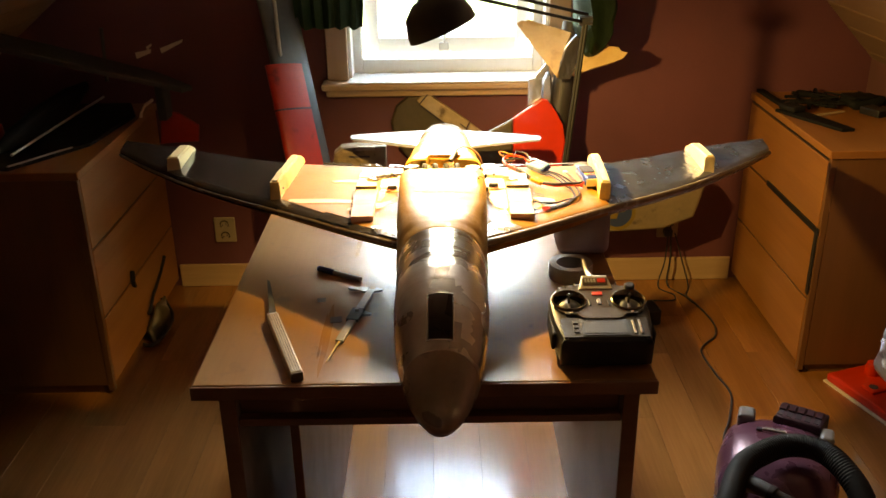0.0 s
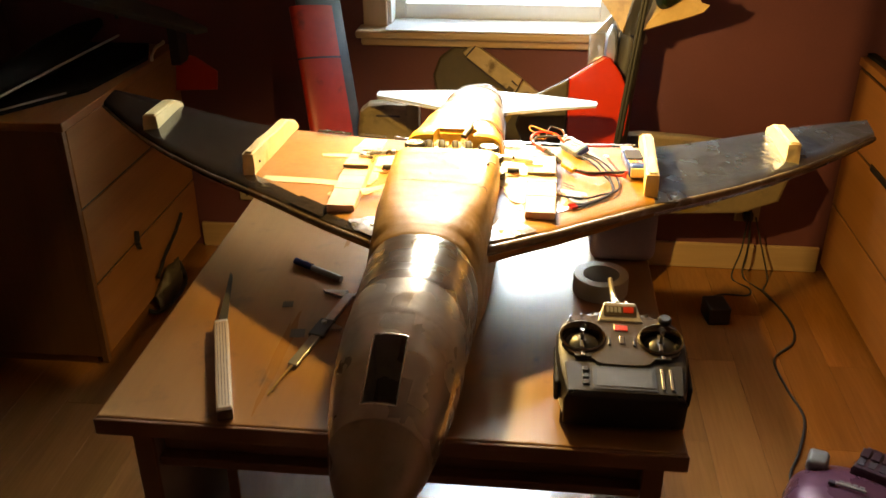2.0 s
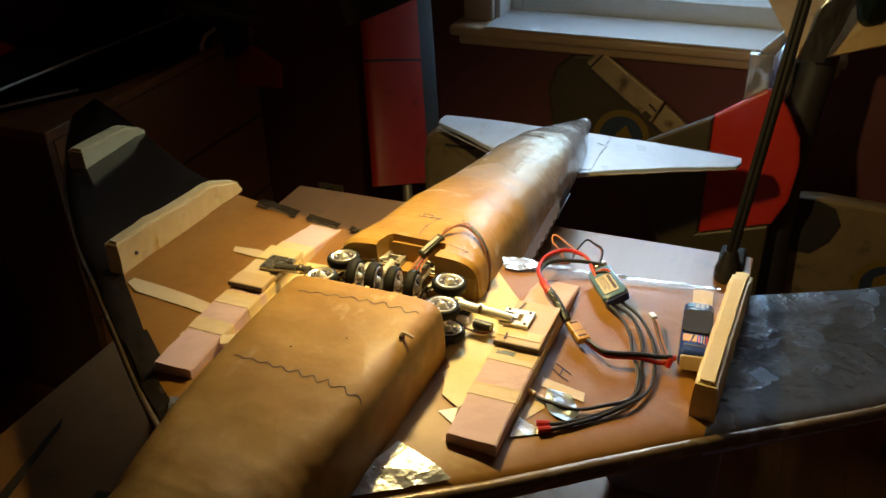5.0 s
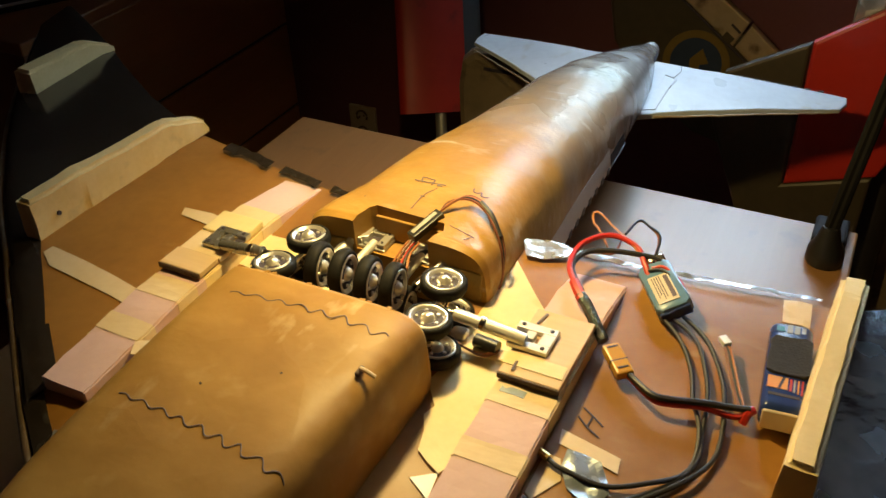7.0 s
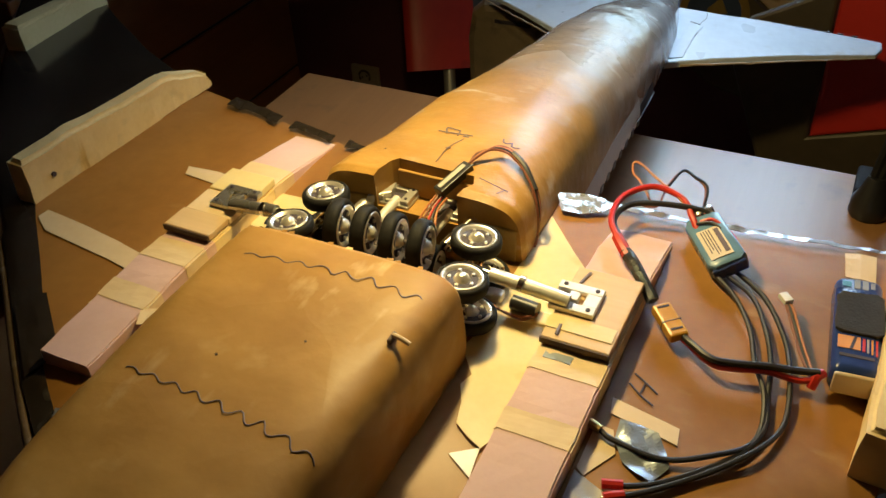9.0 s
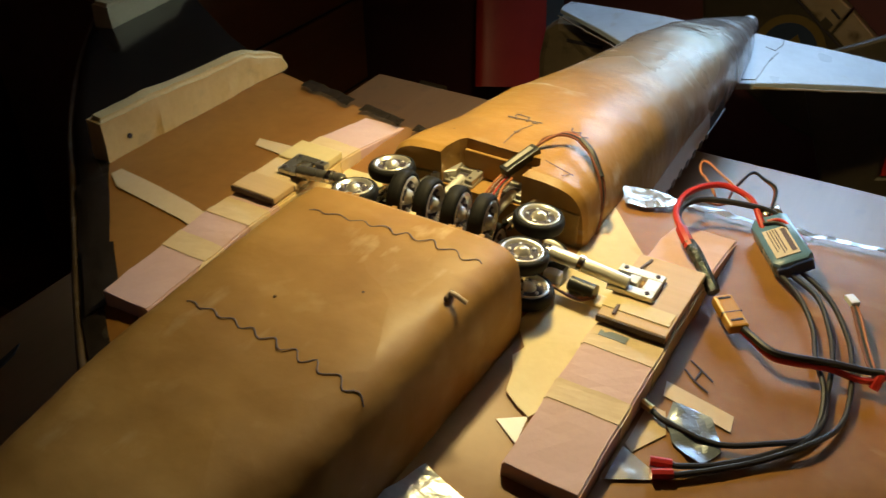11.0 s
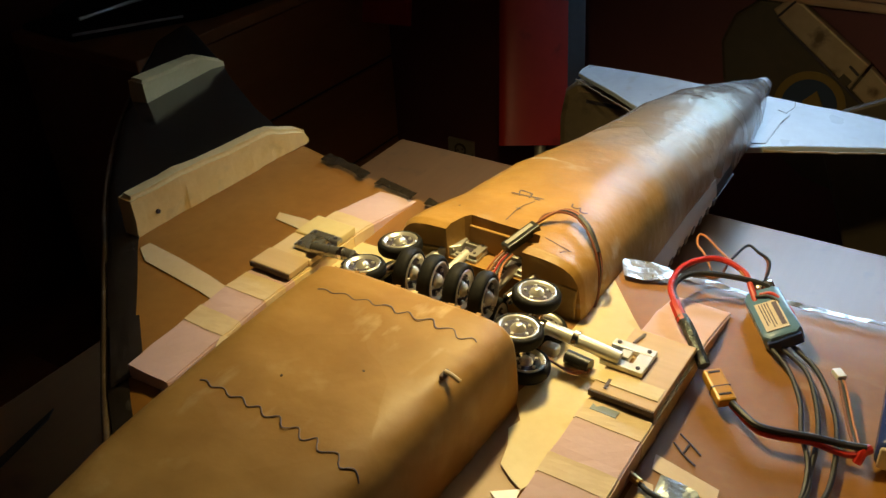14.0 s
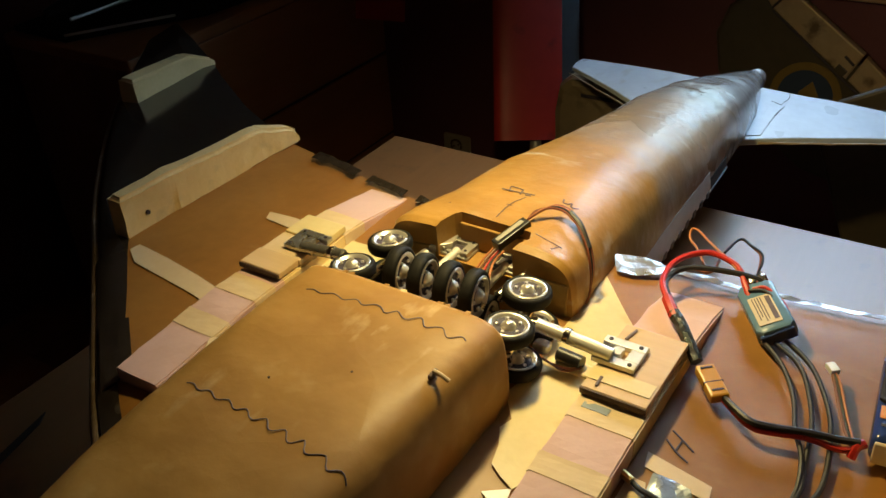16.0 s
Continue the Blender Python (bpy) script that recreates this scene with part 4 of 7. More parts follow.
patch([(0.2020, 0.5262), (0.2498, 0.5190), (0.2519, 0.5051), (0.246, 0.5062), (0.2048, 0.5125)], M_MASK, "tape_strip", "strip of cream masking tape", 0.0008)
patch([(0.1990, 0.500), (0.2110, 0.500), (0.2180, 0.482), (0.205, 0.458), (0.1990, 0.462)], M_MASK, "tape_strip", "strip of cream masking tape", 0.0006)
patch([(-0.3515, 0.5368), (-0.3496, 0.5478), (-0.300, 0.541), (-0.2494, 0.532), (-0.196, 0.520), (-0.196, 0.500), (-0.235, 0.508), (-0.3273, 0.5221)], M_MASK, "tape_strip", "long strip of cream masking tape", 0.0008)
patch([(-0.2640, 0.6500), (-0.2280, 0.6510), (-0.196, 0.645), (-0.196, 0.630), (-0.2280, 0.6340), (-0.2587, 0.6380)], M_MASK, "tape_strip", "strip of cream masking tape", 0.0008)
patch([(-0.1500, 0.4602), (-0.1365, 0.4584), (-0.1250, 0.474), (-0.1328, 0.4814), (-0.1500, 0.4850)], M_MASK, "tape_strip", "short strip of cream masking tape", 0.0018, 0.002)
patch([(-0.1500, 0.504), (-0.1391, 0.502), (-0.130, 0.530), (-0.1340, 0.571), (-0.1500, 0.583)], M_CREAM, "tape_sheet", "cream sheet beside the gear slab", 0.0012, 0.001)
patch([(-0.148, 0.590), (-0.098, 0.585), (-0.098, 0.628), (-0.118, 0.640), (-0.148, 0.640)], M_CREAM, "tape_sheet", "cream sheet in the wheel opening", 0.0008)
patch([(-0.2085, 0.4560), (-0.1960, 0.447), (-0.1960, 0.464), (-0.2050, 0.4655)], M_MASK, "tape_strip", "short strip of cream masking tape", 0.0030, 0.002)
patch([(0.322, 0.742), (0.345, 0.745), (0.348, 0.715), (0.326, 0.712)], M_MASK, "tape_strip", "clear brown tape tab", 0.0024, 0.003)

bm = bmesh.new()
tab = [(-0.1500, 0.4570, 0.8905), (-0.1330, 0.4650, 0.8900), (-0.1130, 0.4705, 0.8925), (-0.0955, 0.4720, 0.9010)]
near = [bm.verts.new((x + 0.008, y - 0.0150, Z(z))) for x, y, z in tab]
far = [bm.verts.new((x, y, Z(z))) for x, y, z in tab]
for i in range(3):
    bm.faces.new((near[i], near[i + 1], far[i + 1], far[i]))
ext = bmesh.ops.extrude_face_region(bm, geom=bm.faces[:])
for g in ext["geom"]:
    if isinstance(g, bmesh.types.BMVert):
        g.co.z += 0.0006
bmesh.ops.recalc_face_normals(bm, faces=bm.faces)
part("tape_tab", roughen(bm, 0.0012, 90, 2), M_MASK, jet, "cream tape tab from the slab to the fairing")

# long foam ribs and short tip blocks: flat sides, top cut down at the rear


def foam_rib(name, label, foot0, foot1, width, sx, heights, inset=0.0015):
    """A foam bar on the wing from foot0 to foot1; heights are (share of its length, top)."""
    bm = bmesh.new()
    a, b = Vector((*foot0, 0)), Vector((*foot1, 0))
    side = Vector((b.y - a.y, a.x - b.x, 0)).normalized() * width
    faces, rows = [], []
    for t, top in heights:
        p = a + (b - a) * t
        row = []
        for q, k in ((p, 1), (p + side * sx, -1)):
            row += [bm.verts.new((q.x, q.y, skin(q.x, q.y) - 0.004)), bm.verts.new((q.x + sx * k * inset * side.x / width, q.y, Z(top)))]
        rows.append(row)
    for r, q in zip(rows, rows[1:]):
        for i, j in ((0, 1), (1, 3), (3, 2), (2, 0)):
            faces.append(bm.faces.new((r[i], r[j], q[j], q[i])))
    for r in (rows[0], rows[-1]):
        faces.append(bm.faces.new((r[0], r[1], r[3], r[2])))
    bmesh.ops.recalc_face_normals(bm, faces=faces)
    bmesh.ops.bevel(bm, geom=[e for e in bm.edges if all(v.co.z > Z(0.866) for v in e.verts)], offset=0.0040, segments=3, affect="EDGES")
    return part(name, roughen(bm, 0.0013, 60, 3), M_FOAM, jet, label)


RIB = ((0.0, 0.913), (0.26, 0.9155), (0.52, 0.9135), (0.78, 0.9140), (0.985, 0.896), (1.0, 0.891))
foam_rib("engine_rib", "long cream foam engine rib", (-0.3705, 0.552), (-0.3495, 0.796), 0.024, -1, RIB)
foam_rib("engine_rib", "long cream foam engine rib", (0.353, 0.530), (0.361, 0.785), 0.025, 1, RIB)
part("screw_hole", lathe([(0.0025, 0), (0.0025, 0.002)], 10, m=Matrix.Translation((-0.3695, 0.580, Z(0.886))) @ Matrix.Rotation(radians(90), 4, "Y")), M_INK_SHADE, jet)
TIP = ((0.0, 0.887), (0.74, 0.886), (0.985, 0.869), (1.0, 0.866))
foam_rib("tip_block", "short cream foam block near the wing tip", (-0.675, 0.820), (-0.675, 0.972), 0.034, -1, TIP)
foam_rib("tip_block", "short cream foam block near the wing tip", (0.656, 0.785), (0.646, 0.940), 0.028, 1, TIP)

# gear slabs: pink foam with tape bands, wooden mounting plate
def slab_top(y, rear):
    if y < 0.5:
        return Z(0.886) + (y - 0.395) * 0.085
    return Z(0.895) if y < 0.655 else Z(0.895) - (y - 0.655) * 0.013 / (rear - 0.655)


SLABS = ((-1, -0.195, -0.147, 0.733, 0.5915, ((0.395, 0.456, "pink"), (0.456, 0.477, "tape"), (0.477, 0.507, "pink"), (0.507, 0.533, "tape"), (0.533, 0.545, "pink"), (0.545, 0.630, "core"), (0.630, 0.660, "tape"), (0.660, 0.733, "pink"))),
         (1, 0.1445, 0.1955, 0.705, 0.5810, ((0.401, 0.4585, "pink"), (0.4585, 0.477, "tape"), (0.477, 0.5145, "pink"), (0.5145, 0.540, "tape"), (0.540, 0.622, "core"), (0.622, 0.664, "pink"), (0.664, 0.705, "pink"))))
KINDS = {"pink": (M_PINK, "pink foam board piece"), "tape": (M_MASK, "cream tape band"), "core": (M_FOAM, "cream foam core")}
for sx, xa, xb, rear, uy, pieces in SLABS:
    for y0, y1, kind in pieces:
        mat, lab = KINDS[kind]
        bm = bmesh.new()
        g = 0.0005 if kind == "tape" else 0.0
        q = [(xa - g, y0), (xb + g, y0), (xb + g, y1), (xa - g, y1)]
        lo = [bm.verts.new((x, y, skin(x, y) - 0.003)) for x, y in q]
        hi = [bm.verts.new((x, y, slab_top(y, rear) + g)) for x, y in q]
        fs = [bm.faces.new(hi), bm.faces.new(lo[::-1])] + [bm.faces.new((lo[i], lo[(i + 1) % 4], hi[(i + 1) % 4], hi[i])) for i in range(4)]
        bmesh.ops.recalc_face_normals(bm, faces=fs)
        bmesh.ops.bevel(bm, geom=[e for e in fs[0].edges if abs(e.verts[0].co.x - e.verts[1].co.x) < 0.001], offset=0.0014, segments=2, affect="EDGES")
        part("slab_piece", roughen(roughen(bm, 0.0008, 45, 4), 0.0004, 160), mat, jet, lab)
    # plywood plate, tape over it, rear step
    p0, p1 = (0.5415, 0.5675) if sx < 0 else (0.5390, 0.6215)
    part("mounting_plate", roughen(box(xa - 0.001, xb - 0.002, p0, p1, Z(0.8965), Z(0.9025), 0.0008), 0.0003, 90), M_PLY, jet, "thin plywood gear mounting plate")
    part("plate_edge", box(xa - 0.001, xb - 0.002, p0 - 0.0016, p0 - 0.0002, Z(0.8970), Z(0.9020)), M_PLYEDGE, jet, "dark front edge of the plate")
    if sx < 0:
        part("mounting_plate", roughen(box(xa, xb - 0.001, 0.5678, 0.6000, Z(0.8958), Z(0.9018), 0.0010), 0.0003, 90), M_MASK, jet, "tape-covered mounting plate")
        part("mounting_plate", roughen(box(xa + 0.001, xb, 0.6003, 0.6340, Z(0.8958), Z(0.9035), 0.0012), 0.0004, 90), M_CREAM, jet, "cream foam rear step")
    else:
        part("tape_wrap", roughen(box(xa - 0.0018, xb - 0.004, 0.5490, 0.5635, Z(0.9027), Z(0.9032)), 0.0003, 80, 3), M_CREAM, jet, "pale tape strip over the plate")
        part("glossy_tape", roughen(box(xa + 0.006, xa + 0.026, 0.5260, 0.5330, Z(0.8956), Z(0.8961)), 0.0004, 200, 3), M_CLEAR, jet, "shiny scrap of clear tape")
    # retract unit
    ux, sy = (0.1550, 0.5725) if sx > 0 else (-0.1580, 0.5785)
    un = bmesh.new()
    box(ux - 0.017, ux + 0.017, uy + 0.0080, uy + 0.0160, Z(0.9026), Z(0.9072), 0.0008, bm=un)
    box(ux - 0.017, ux + 0.017, uy - 0.0140, uy - 0.0060, Z(0.9026), Z(0.9072), 0.0008, bm=un)
    box(ux + sx * 0.0115 - 0.0055, ux + sx * 0.0115 + 0.0055, uy - 0.0059, uy + 0.0079, Z(0.9026), Z(0.9070), 0.0008, bm=un)
    box(ux - sx * 0.002 - 0.004, ux - sx * 0.002 + 0.004, uy - 0.0035, uy + 0.0055, Z(0.9026), Z(0.9082), 0.0008, bm=un)
    part("retract_unit", un, M_ALU if sx > 0 else M_GUNMETAL, jet, "metal retract unit with mounting flanges")
    part("unit_slot", box(ux - sx * 0.012 - 0.005, ux - sx * 0.012 + 0.005, uy - 0.0055, uy + 0.0075, Z(0.9027), Z(0.9036)), M_INK_SHADE, jet)
    for dx, dy in ((-0.012, 0.012), (0.012, 0.012), (-0.012, -0.010), (0.012, -0.010)):
        part("screw", lathe([(0.0018, 0), (0.0018, 0.0008)], 8, m=Matrix.Translation((ux + dx, uy + dy, Z(0.9072)))), M_INK_SHADE, jet)
    wx_ = 0.081 if sx > 0 else 0.094
    part("gear_strut", tube([(sx * 0.152, sy + 0.001, Z(0.9085)), (sx * 0.128, sy, Z(0.912)), (sx * (wx_ + 0.010), sy, Z(0.915))], 0.0054, 14, 1), M_ALU if sx > 0 else M_GUNMETAL, jet, "polished tubular gear strut", True)
    part("strut_collar", tube([(sx * 0.118, sy, Z(0.9135)), (sx * 0.114, sy, Z(0.914))], 0.0060, 14, 1), M_CHROME, jet, "polished collar", True)
    part("strut_pin", tube([(sx * (wx_ + 0.011), sy, Z(0.915)), (sx * (wx_ - 0.006), sy + 0.0005, Z(0.916))], 0.0030, 10, 1), M_CHROME, jet, "", True)
    my = sy + 0.004 if sx > 0 else sy - 0.012
    part("servo_motor", tube([(sx * 0.106, my + 0.002, Z(0.8885)), (sx * 0.127, my, Z(0.8885))], 0.0058, 14, 1), M_BLACK, jet, "small black gear motor", True)
    part("motor_cap", roughen(box(sx * 0.083, sx * 0.0965, my + 0.001, my + 0.010, Z(0.882), Z(0.8915), 0.002), 0.0008, 90, 1), M_ALU, jet, "bright metal gear end")
    part("motor_mount", roughen(box(sx * 0.097, sx * 0.1455, my - 0.008, my + 0.007, Z(0.868), Z(0.8835), 0.002), 0.0008, 70, 2), M_CREAM, jet)
    for k in range(2):
        part("motor_wire", tube([(sx * 0.128, my - 0.004 + 0.002 * k, Z(0.887)), (sx * 0.118, my - 0.0115 + 0.003 * k, Z(0.886)), (sx * 0.102, my - 0.010, Z(0.888)), (sx * 0.086, my - 0.004 + 0.003 * k, Z(0.886))], 0.0010, 6), M_ORANGEW if k else M_BROWNW, jet)

# wheels: tyre and rim share their meshes
R = 0.0185
tyre_me, rim_me = bpy.data.meshes.new("wheel"), bpy.data.meshes.new("rim")
bm = lathe([(0.0146, -0.0044), (0.0156, -0.0051), (0.0172, -0.0046), (0.0182, -0.0030), (R, -0.0012), (R, 0.0012), (0.0182, 0.0030), (0.0172, 0.0046), (0.0156, 0.0051), (0.0146, 0.0044)], 32, close="ring")
bm.to_mesh(tyre_me)
bm.free()
half = [(0.0147, 0.0048), (0.0141, 0.0054), (0.0126, 0.0051), (0.0117, 0.0036), (0.0090, 0.0022), (0.0058, 0.0022), (0.0052, 0.0034), (0.0048, 0.0052), (0.0034, 0.0056), (0.0030, 0.0068), (0.0012, 0.0072)]
bm = lathe([(r, -z) for r, z in half[::-1]] + half, 32)
bm.to_mesh(rim_me)
bm.free()
hole_shade_me = bpy.data.meshes.new("spoke_hole_and_shade")
bm = bmesh.new()
for side in (-1, 1):
    for k in range(5):
        a = k * 1.25664 + 0.3
        box(-0.0021, 0.0021, -0.0013, 0.0013, -0.0002, 0.0002, bm=bm, m=Matrix.Translation((0.0102 * math.cos(a), 0.0102 * math.sin(a), side * 0.0030)) @ Matrix.Rotation(a + 1.5708, 4, "Z"))
    # thin dark ring paints the shade inside the rim's recess
    lathe([(0.0060, -0.0002), (0.0112, -0.0002), (0.0112, 0.0002), (0.0060, 0.0002)], 28, close="ring", bm=bm, m=Matrix.Translation((0, 0, side * 0.0031)))
bm.to_mesh(hole_shade_me)
bm.free()
bolt_me = bpy.data.meshes.new("wheel_bolt")
bm = bmesh.new()
for side in (-1, 1):
    for k in range(5):
        a = k * 1.25664 + 0.93
        lathe([(0.0013, -0.0008), (0.0013, 0.0008), (0.0009, 0.0008)], 8, bm=bm, m=Matrix.Translation((0.0086 * math.cos(a), 0.0086 * math.sin(a), side * 0.0038)))
bm.to_mesh(bolt_me)
bm.free()
for me, mt in ((tyre_me, M_RUBBER), (rim_me, M_RIM), (hole_shade_me, M_INK_SHADE), (bolt_me, M_RIM)):
    me.materials.append(mt)
    for p in me.polygons:
        p.use_smooth = me is not hole_shade_me
    me.update()


def wheel(x, y, z, rx=0.0, ry=0.0, rz=0.0, k=1.08):
    w = shared("wheel", tyre_me, jet, pose(x, y, Z(z), rx, ry, rz) @ Matrix.Diagonal((k, k, k, 1)))
    shared("rim", rim_me, w, Matrix.Identity(4))
    shared("spoke_recess_shade", hole_shade_me, w, Matrix.Identity(4))
    shared("rim_bolts", bolt_me, w, Matrix.Identity(4))
    return w


for sx, fx, fy, rx_, ry_ in ((-1, 0.0757, 0.557, 0.0715, 0.605), (1, 0.080, 0.547, 0.069, 0.596)):
    for x, y, z in ((fx, fy, 0.923), (rx_, ry_, 0.922)):
        wheel(sx * x, y, z, -4, sx * 4)
        wheel(sx * (x + 0.004), y + 0.004, z - 0.033, -4, sx * 4)
        part("axle", tube([(sx * (x + 0.0015), y, Z(0.884)), (sx * x, y, Z(0.924))], 0.0024, 8, 1), M_CHROME, jet)
    part("bogie_beam", tube([(sx * fx, fy - 0.004, Z(0.9035)), (sx * rx_, ry_ + 0.005, Z(0.9035))], 0.0042, 10, 1), M_CHROME, jet, "polished bogie beam")
for c in (-0.0285, 0.0205):
    for dx in (-0.012, 0.012):
        wheel(c + dx, 0.575, 0.921, 0, 90, 8, 1.18)
        wheel(c + dx, 0.590, 0.888, 0, 90, 8, 1.1)
    part("bogie_beam", box(c - 0.0035, c + 0.0035, 0.573, 0.588, Z(0.880), Z(0.925), 0.0015), M_CHROME, jet, "polished bogie beam")
    for y, z in ((0.577, 0.918), (0.583, 0.888)):
        part("axle", tube([(c - 0.014, y, Z(z)), (c + 0.014, y, Z(z))], 0.0024, 8, 1), M_CHROME, jet)
    part("gear_strut", tube([(c, 0.583, Z(0.900)), (c + 0.002, 0.620, Z(0.906)), (c + 0.004, 0.640, Z(0.909))], 0.0042, 12, 1), M_ALU, jet, "polished tubular gear strut", True)
    un = bmesh.new()
    box(c - 0.0155, c + 0.0175, 0.6325, 0.6570, Z(0.9052), Z(0.9080), 0.0008, bm=un)
    for x0, x1, y0, y1, z1 in ((-0.0150, -0.0065, 0.6340, 0.6560, 0.9130), (0.0090, 0.0170, 0.6340, 0.6560, 0.9125), (-0.0060, 0.0085, 0.6500, 0.6560, 0.9120), (-0.0050, 0.0075, 0.6335, 0.6370, 0.9105)):
        box(c + x0, c + x1, y0, y1, Z(0.9081), Z(z1), 0.0008, bm=un)
    part("retract_unit", un, M_STEEL, jet, "dull metal retract unit in the fuselage notch")
    part("unit_slot", box(c - 0.0045, c + 0.0070, 0.6385, 0.6490, Z(0.9081), Z(0.9088)), M_INK_SHADE, jet)
    for dx, dy in ((-0.0115, 0.638), (-0.0115, 0.652), (0.0130, 0.638), (0.0130, 0.652)):
        part("screw", lathe([(0.0014, 0), (0.0014, 0.0006)], 8, m=Matrix.Translation((c + dx, dy, Z(0.9130 if dx < 0 else 0.9125)))), M_INK_SHADE, jet)
part("gear_motor", tube([(0.040, 0.600, Z(0.906)), (0.052, 0.640, Z(0.914))], 0.0055, 14, 1), M_CHROME, jet, "small metal gear motor", True)
part("motor_band", tube([(0.0435, 0.612, Z(0.9085)), (0.0450, 0.617, Z(0.9095))], 0.0060, 14, 1), M_INK_SHADE, jet)
part("gear_motor", tube([(-0.052, 0.612, Z(0.903)), (-0.044, 0.650, Z(0.908))], 0.0060, 14, 1), M_STEEL, jet, "small metal gear motor", True)
part("gear_bracket", roughen(prism([(-0.046, 0.626), (-0.030, 0.640), (-0.033, 0.656), (-0.050, 0.650)], Z(0.9085), Z(0.9150), bevel=0.0008), 0.0005, 90), M_STEEL, jet, "bent metal bracket beside the motor")

# servo wires of the gear, plug and sleeve
for k, (mt, off) in enumerate(((M_BWIRE, 0.0), (M_BROWNW, 0.0030), (M_BROWNW, -0.0028), (M_ORANGEW, 0.0014))):
    part("servo_wire", tube([(0.030, 0.668, Z(0.941)), (0.035 + off, 0.680, Z(0.945 + off / 3)), (0.047, 0.690 + off, Z(0.9465)), (0.064, 0.686 + off, Z(0.9445)), (0.082, 0.673 + off, Z(0.935)), (0.0925, 0.664 + off, Z(0.918)), (0.0950, 0.657, Z(0.895)), (0.0935, 0.650 + off, Z(0.878))], 0.00105, 6), mt, jet)
for k, (mt, x0, x1) in enumerate(((M_ORANGEW, 0.010, 0.013), (M_BROWNW, 0.014, 0.016), (M_RED, 0.019, 0.019), (M_BWIRE, 0.023, 0.021), (M_ORANGEW, 0.027, 0.023))):
    part("servo_wire", tube([(x0, 0.590 + 0.003 * k, Z(0.902)), (x0 + 0.001, 0.606, Z(0.914 + 0.001 * k)), (x1, 0.622, Z(0.922)), (x1 + 0.003, 0.634, Z(0.927))], 0.00105, 6), mt, jet)
PLUG = pose(0.0245, 0.650, Z(0.935), 16, 0, -22)
part("wire_plug", box(-0.0052, 0.0052, -0.018, 0.018, -0.0036, 0.0036, 0.0008, m=PLUG), M_BLACK, jet, "black plug with a cream side")
part("plug_pins", box(-0.0028, 0.0014, -0.015, 0.014, 0.0037, 0.0042, m=PLUG), M_STEEL, jet, "bare metal contacts of the plug")
part("wire_sleeve", tube([(0.060, 0.6880, Z(0.9455)), (0.074, 0.680, Z(0.9405)), (0.0875, 0.669, Z(0.928))], 0.0030, 8), M_BWIRE, jet, "black wire sleeve")

# ink lines, marks and the hook


def belly_top(x, y, lift=0.0004):
    for a, b in zip(FAIR, FAIR[1:]):
        if a[0] <= y <= b[0]:
            t = (y - a[0]) / (b[0] - a[0])
            hw, zt, zb, p = (a[k] + (b[k] - a[k]) * t for k in (1, 2, 3, 4))
            q = Vector((x, y, Z((zt + zb) / 2 + (zt - zb) / 2 * (1 - min(0.99, abs(x / hw)) ** p) ** (1 / p))))
            for amount, scale in FAIR_UNEVEN:
                q += noise.noise_vector(q * scale) * amount
            return q.z + lift
    return Z(0.952)


def aft_top(x, y, lift=0.0006):
    for a, b in zip(AFT, AFT[1:]):
        if a[0] <= y <= b[0]:
            t = (y - a[0]) / (b[0] - a[0])
            hw, zt, zb, p = (a[k] + (b[k] - a[k]) * t for k in (1, 2, 3, 4))
            return Z((zt + zb) / 2 + (zt - zb) / 2 * (1 - min(0.99, abs(x / hw)) ** p) ** (1 / p)) + lift
    return Z(0.93)


def ink(pts, top, r=0.0008, name="ink_line"):
    return part(name, tube([(x, y, top(x, y)) for x, y in pts], r, 6, 3, flat=0.5), M_PEN, jet, "")


for y0, ym, y1, x0, x1, waves, ph in ((0.4863, 0.4935, 0.4915, -0.061, 0.0775, 7.4, 1.0), (0.3633, 0.3605, 0.352, -0.0594, 0.0837, 8.5, 2.0)):
    pts = []
    for k in range(int(waves * 8) + 1):
        t = k / int(waves * 8)
        amp = (0.0012 + 0.0036 * min(1, 0.25 + 1.2 * t * t + 0.4 * t)) * (1 + 0.35 * noise.noise((t * 9, ph, 2)))
        mid = y0 * (1 - t) ** 2 + (2 * ym - (y0 + y1) / 2) * 2 * t * (1 - t) + y1 * t * t
        pts.append((x0 + (x1 - x0) * t, mid + 0.72 * amp * math.sin(6.283 * (waves * t + 0.12 * noise.noise((t * 11, 5, ph))))))
    part("ink_line", tube([(x, y, belly_top(x, y)) for x, y in pts], 0.00052, 6, 1, flat=0.5), M_PEN, jet, "")
for x, y in ((0.030, 0.427), (-0.014, 0.394)):
    part("ink_dot", lathe([(0.0010, 0), (0.0010, 0.0007)], 8, m=Matrix.Translation((x, y, belly_top(x, y, 0)))), M_PLYEDGE, jet)
part("hook", tube([(0.0785, 0.4525, Z(0.9528)), (0.084, 0.4522, Z(0.9522)), (0.0905, 0.4525, Z(0.9490))], 0.0016, 8), M_MASK, jet, "small tan peg")
part("hook_head", roughen(box(-0.0018, 0.0018, -0.0045, 0.0045, 0, 0.004, 0.001, m=Matrix.Translation((0.0780, 0.4525, belly_top(0.0780, 0.4525, 0.0)))), 0.0004, 90), M_PLYEDGE, jet)
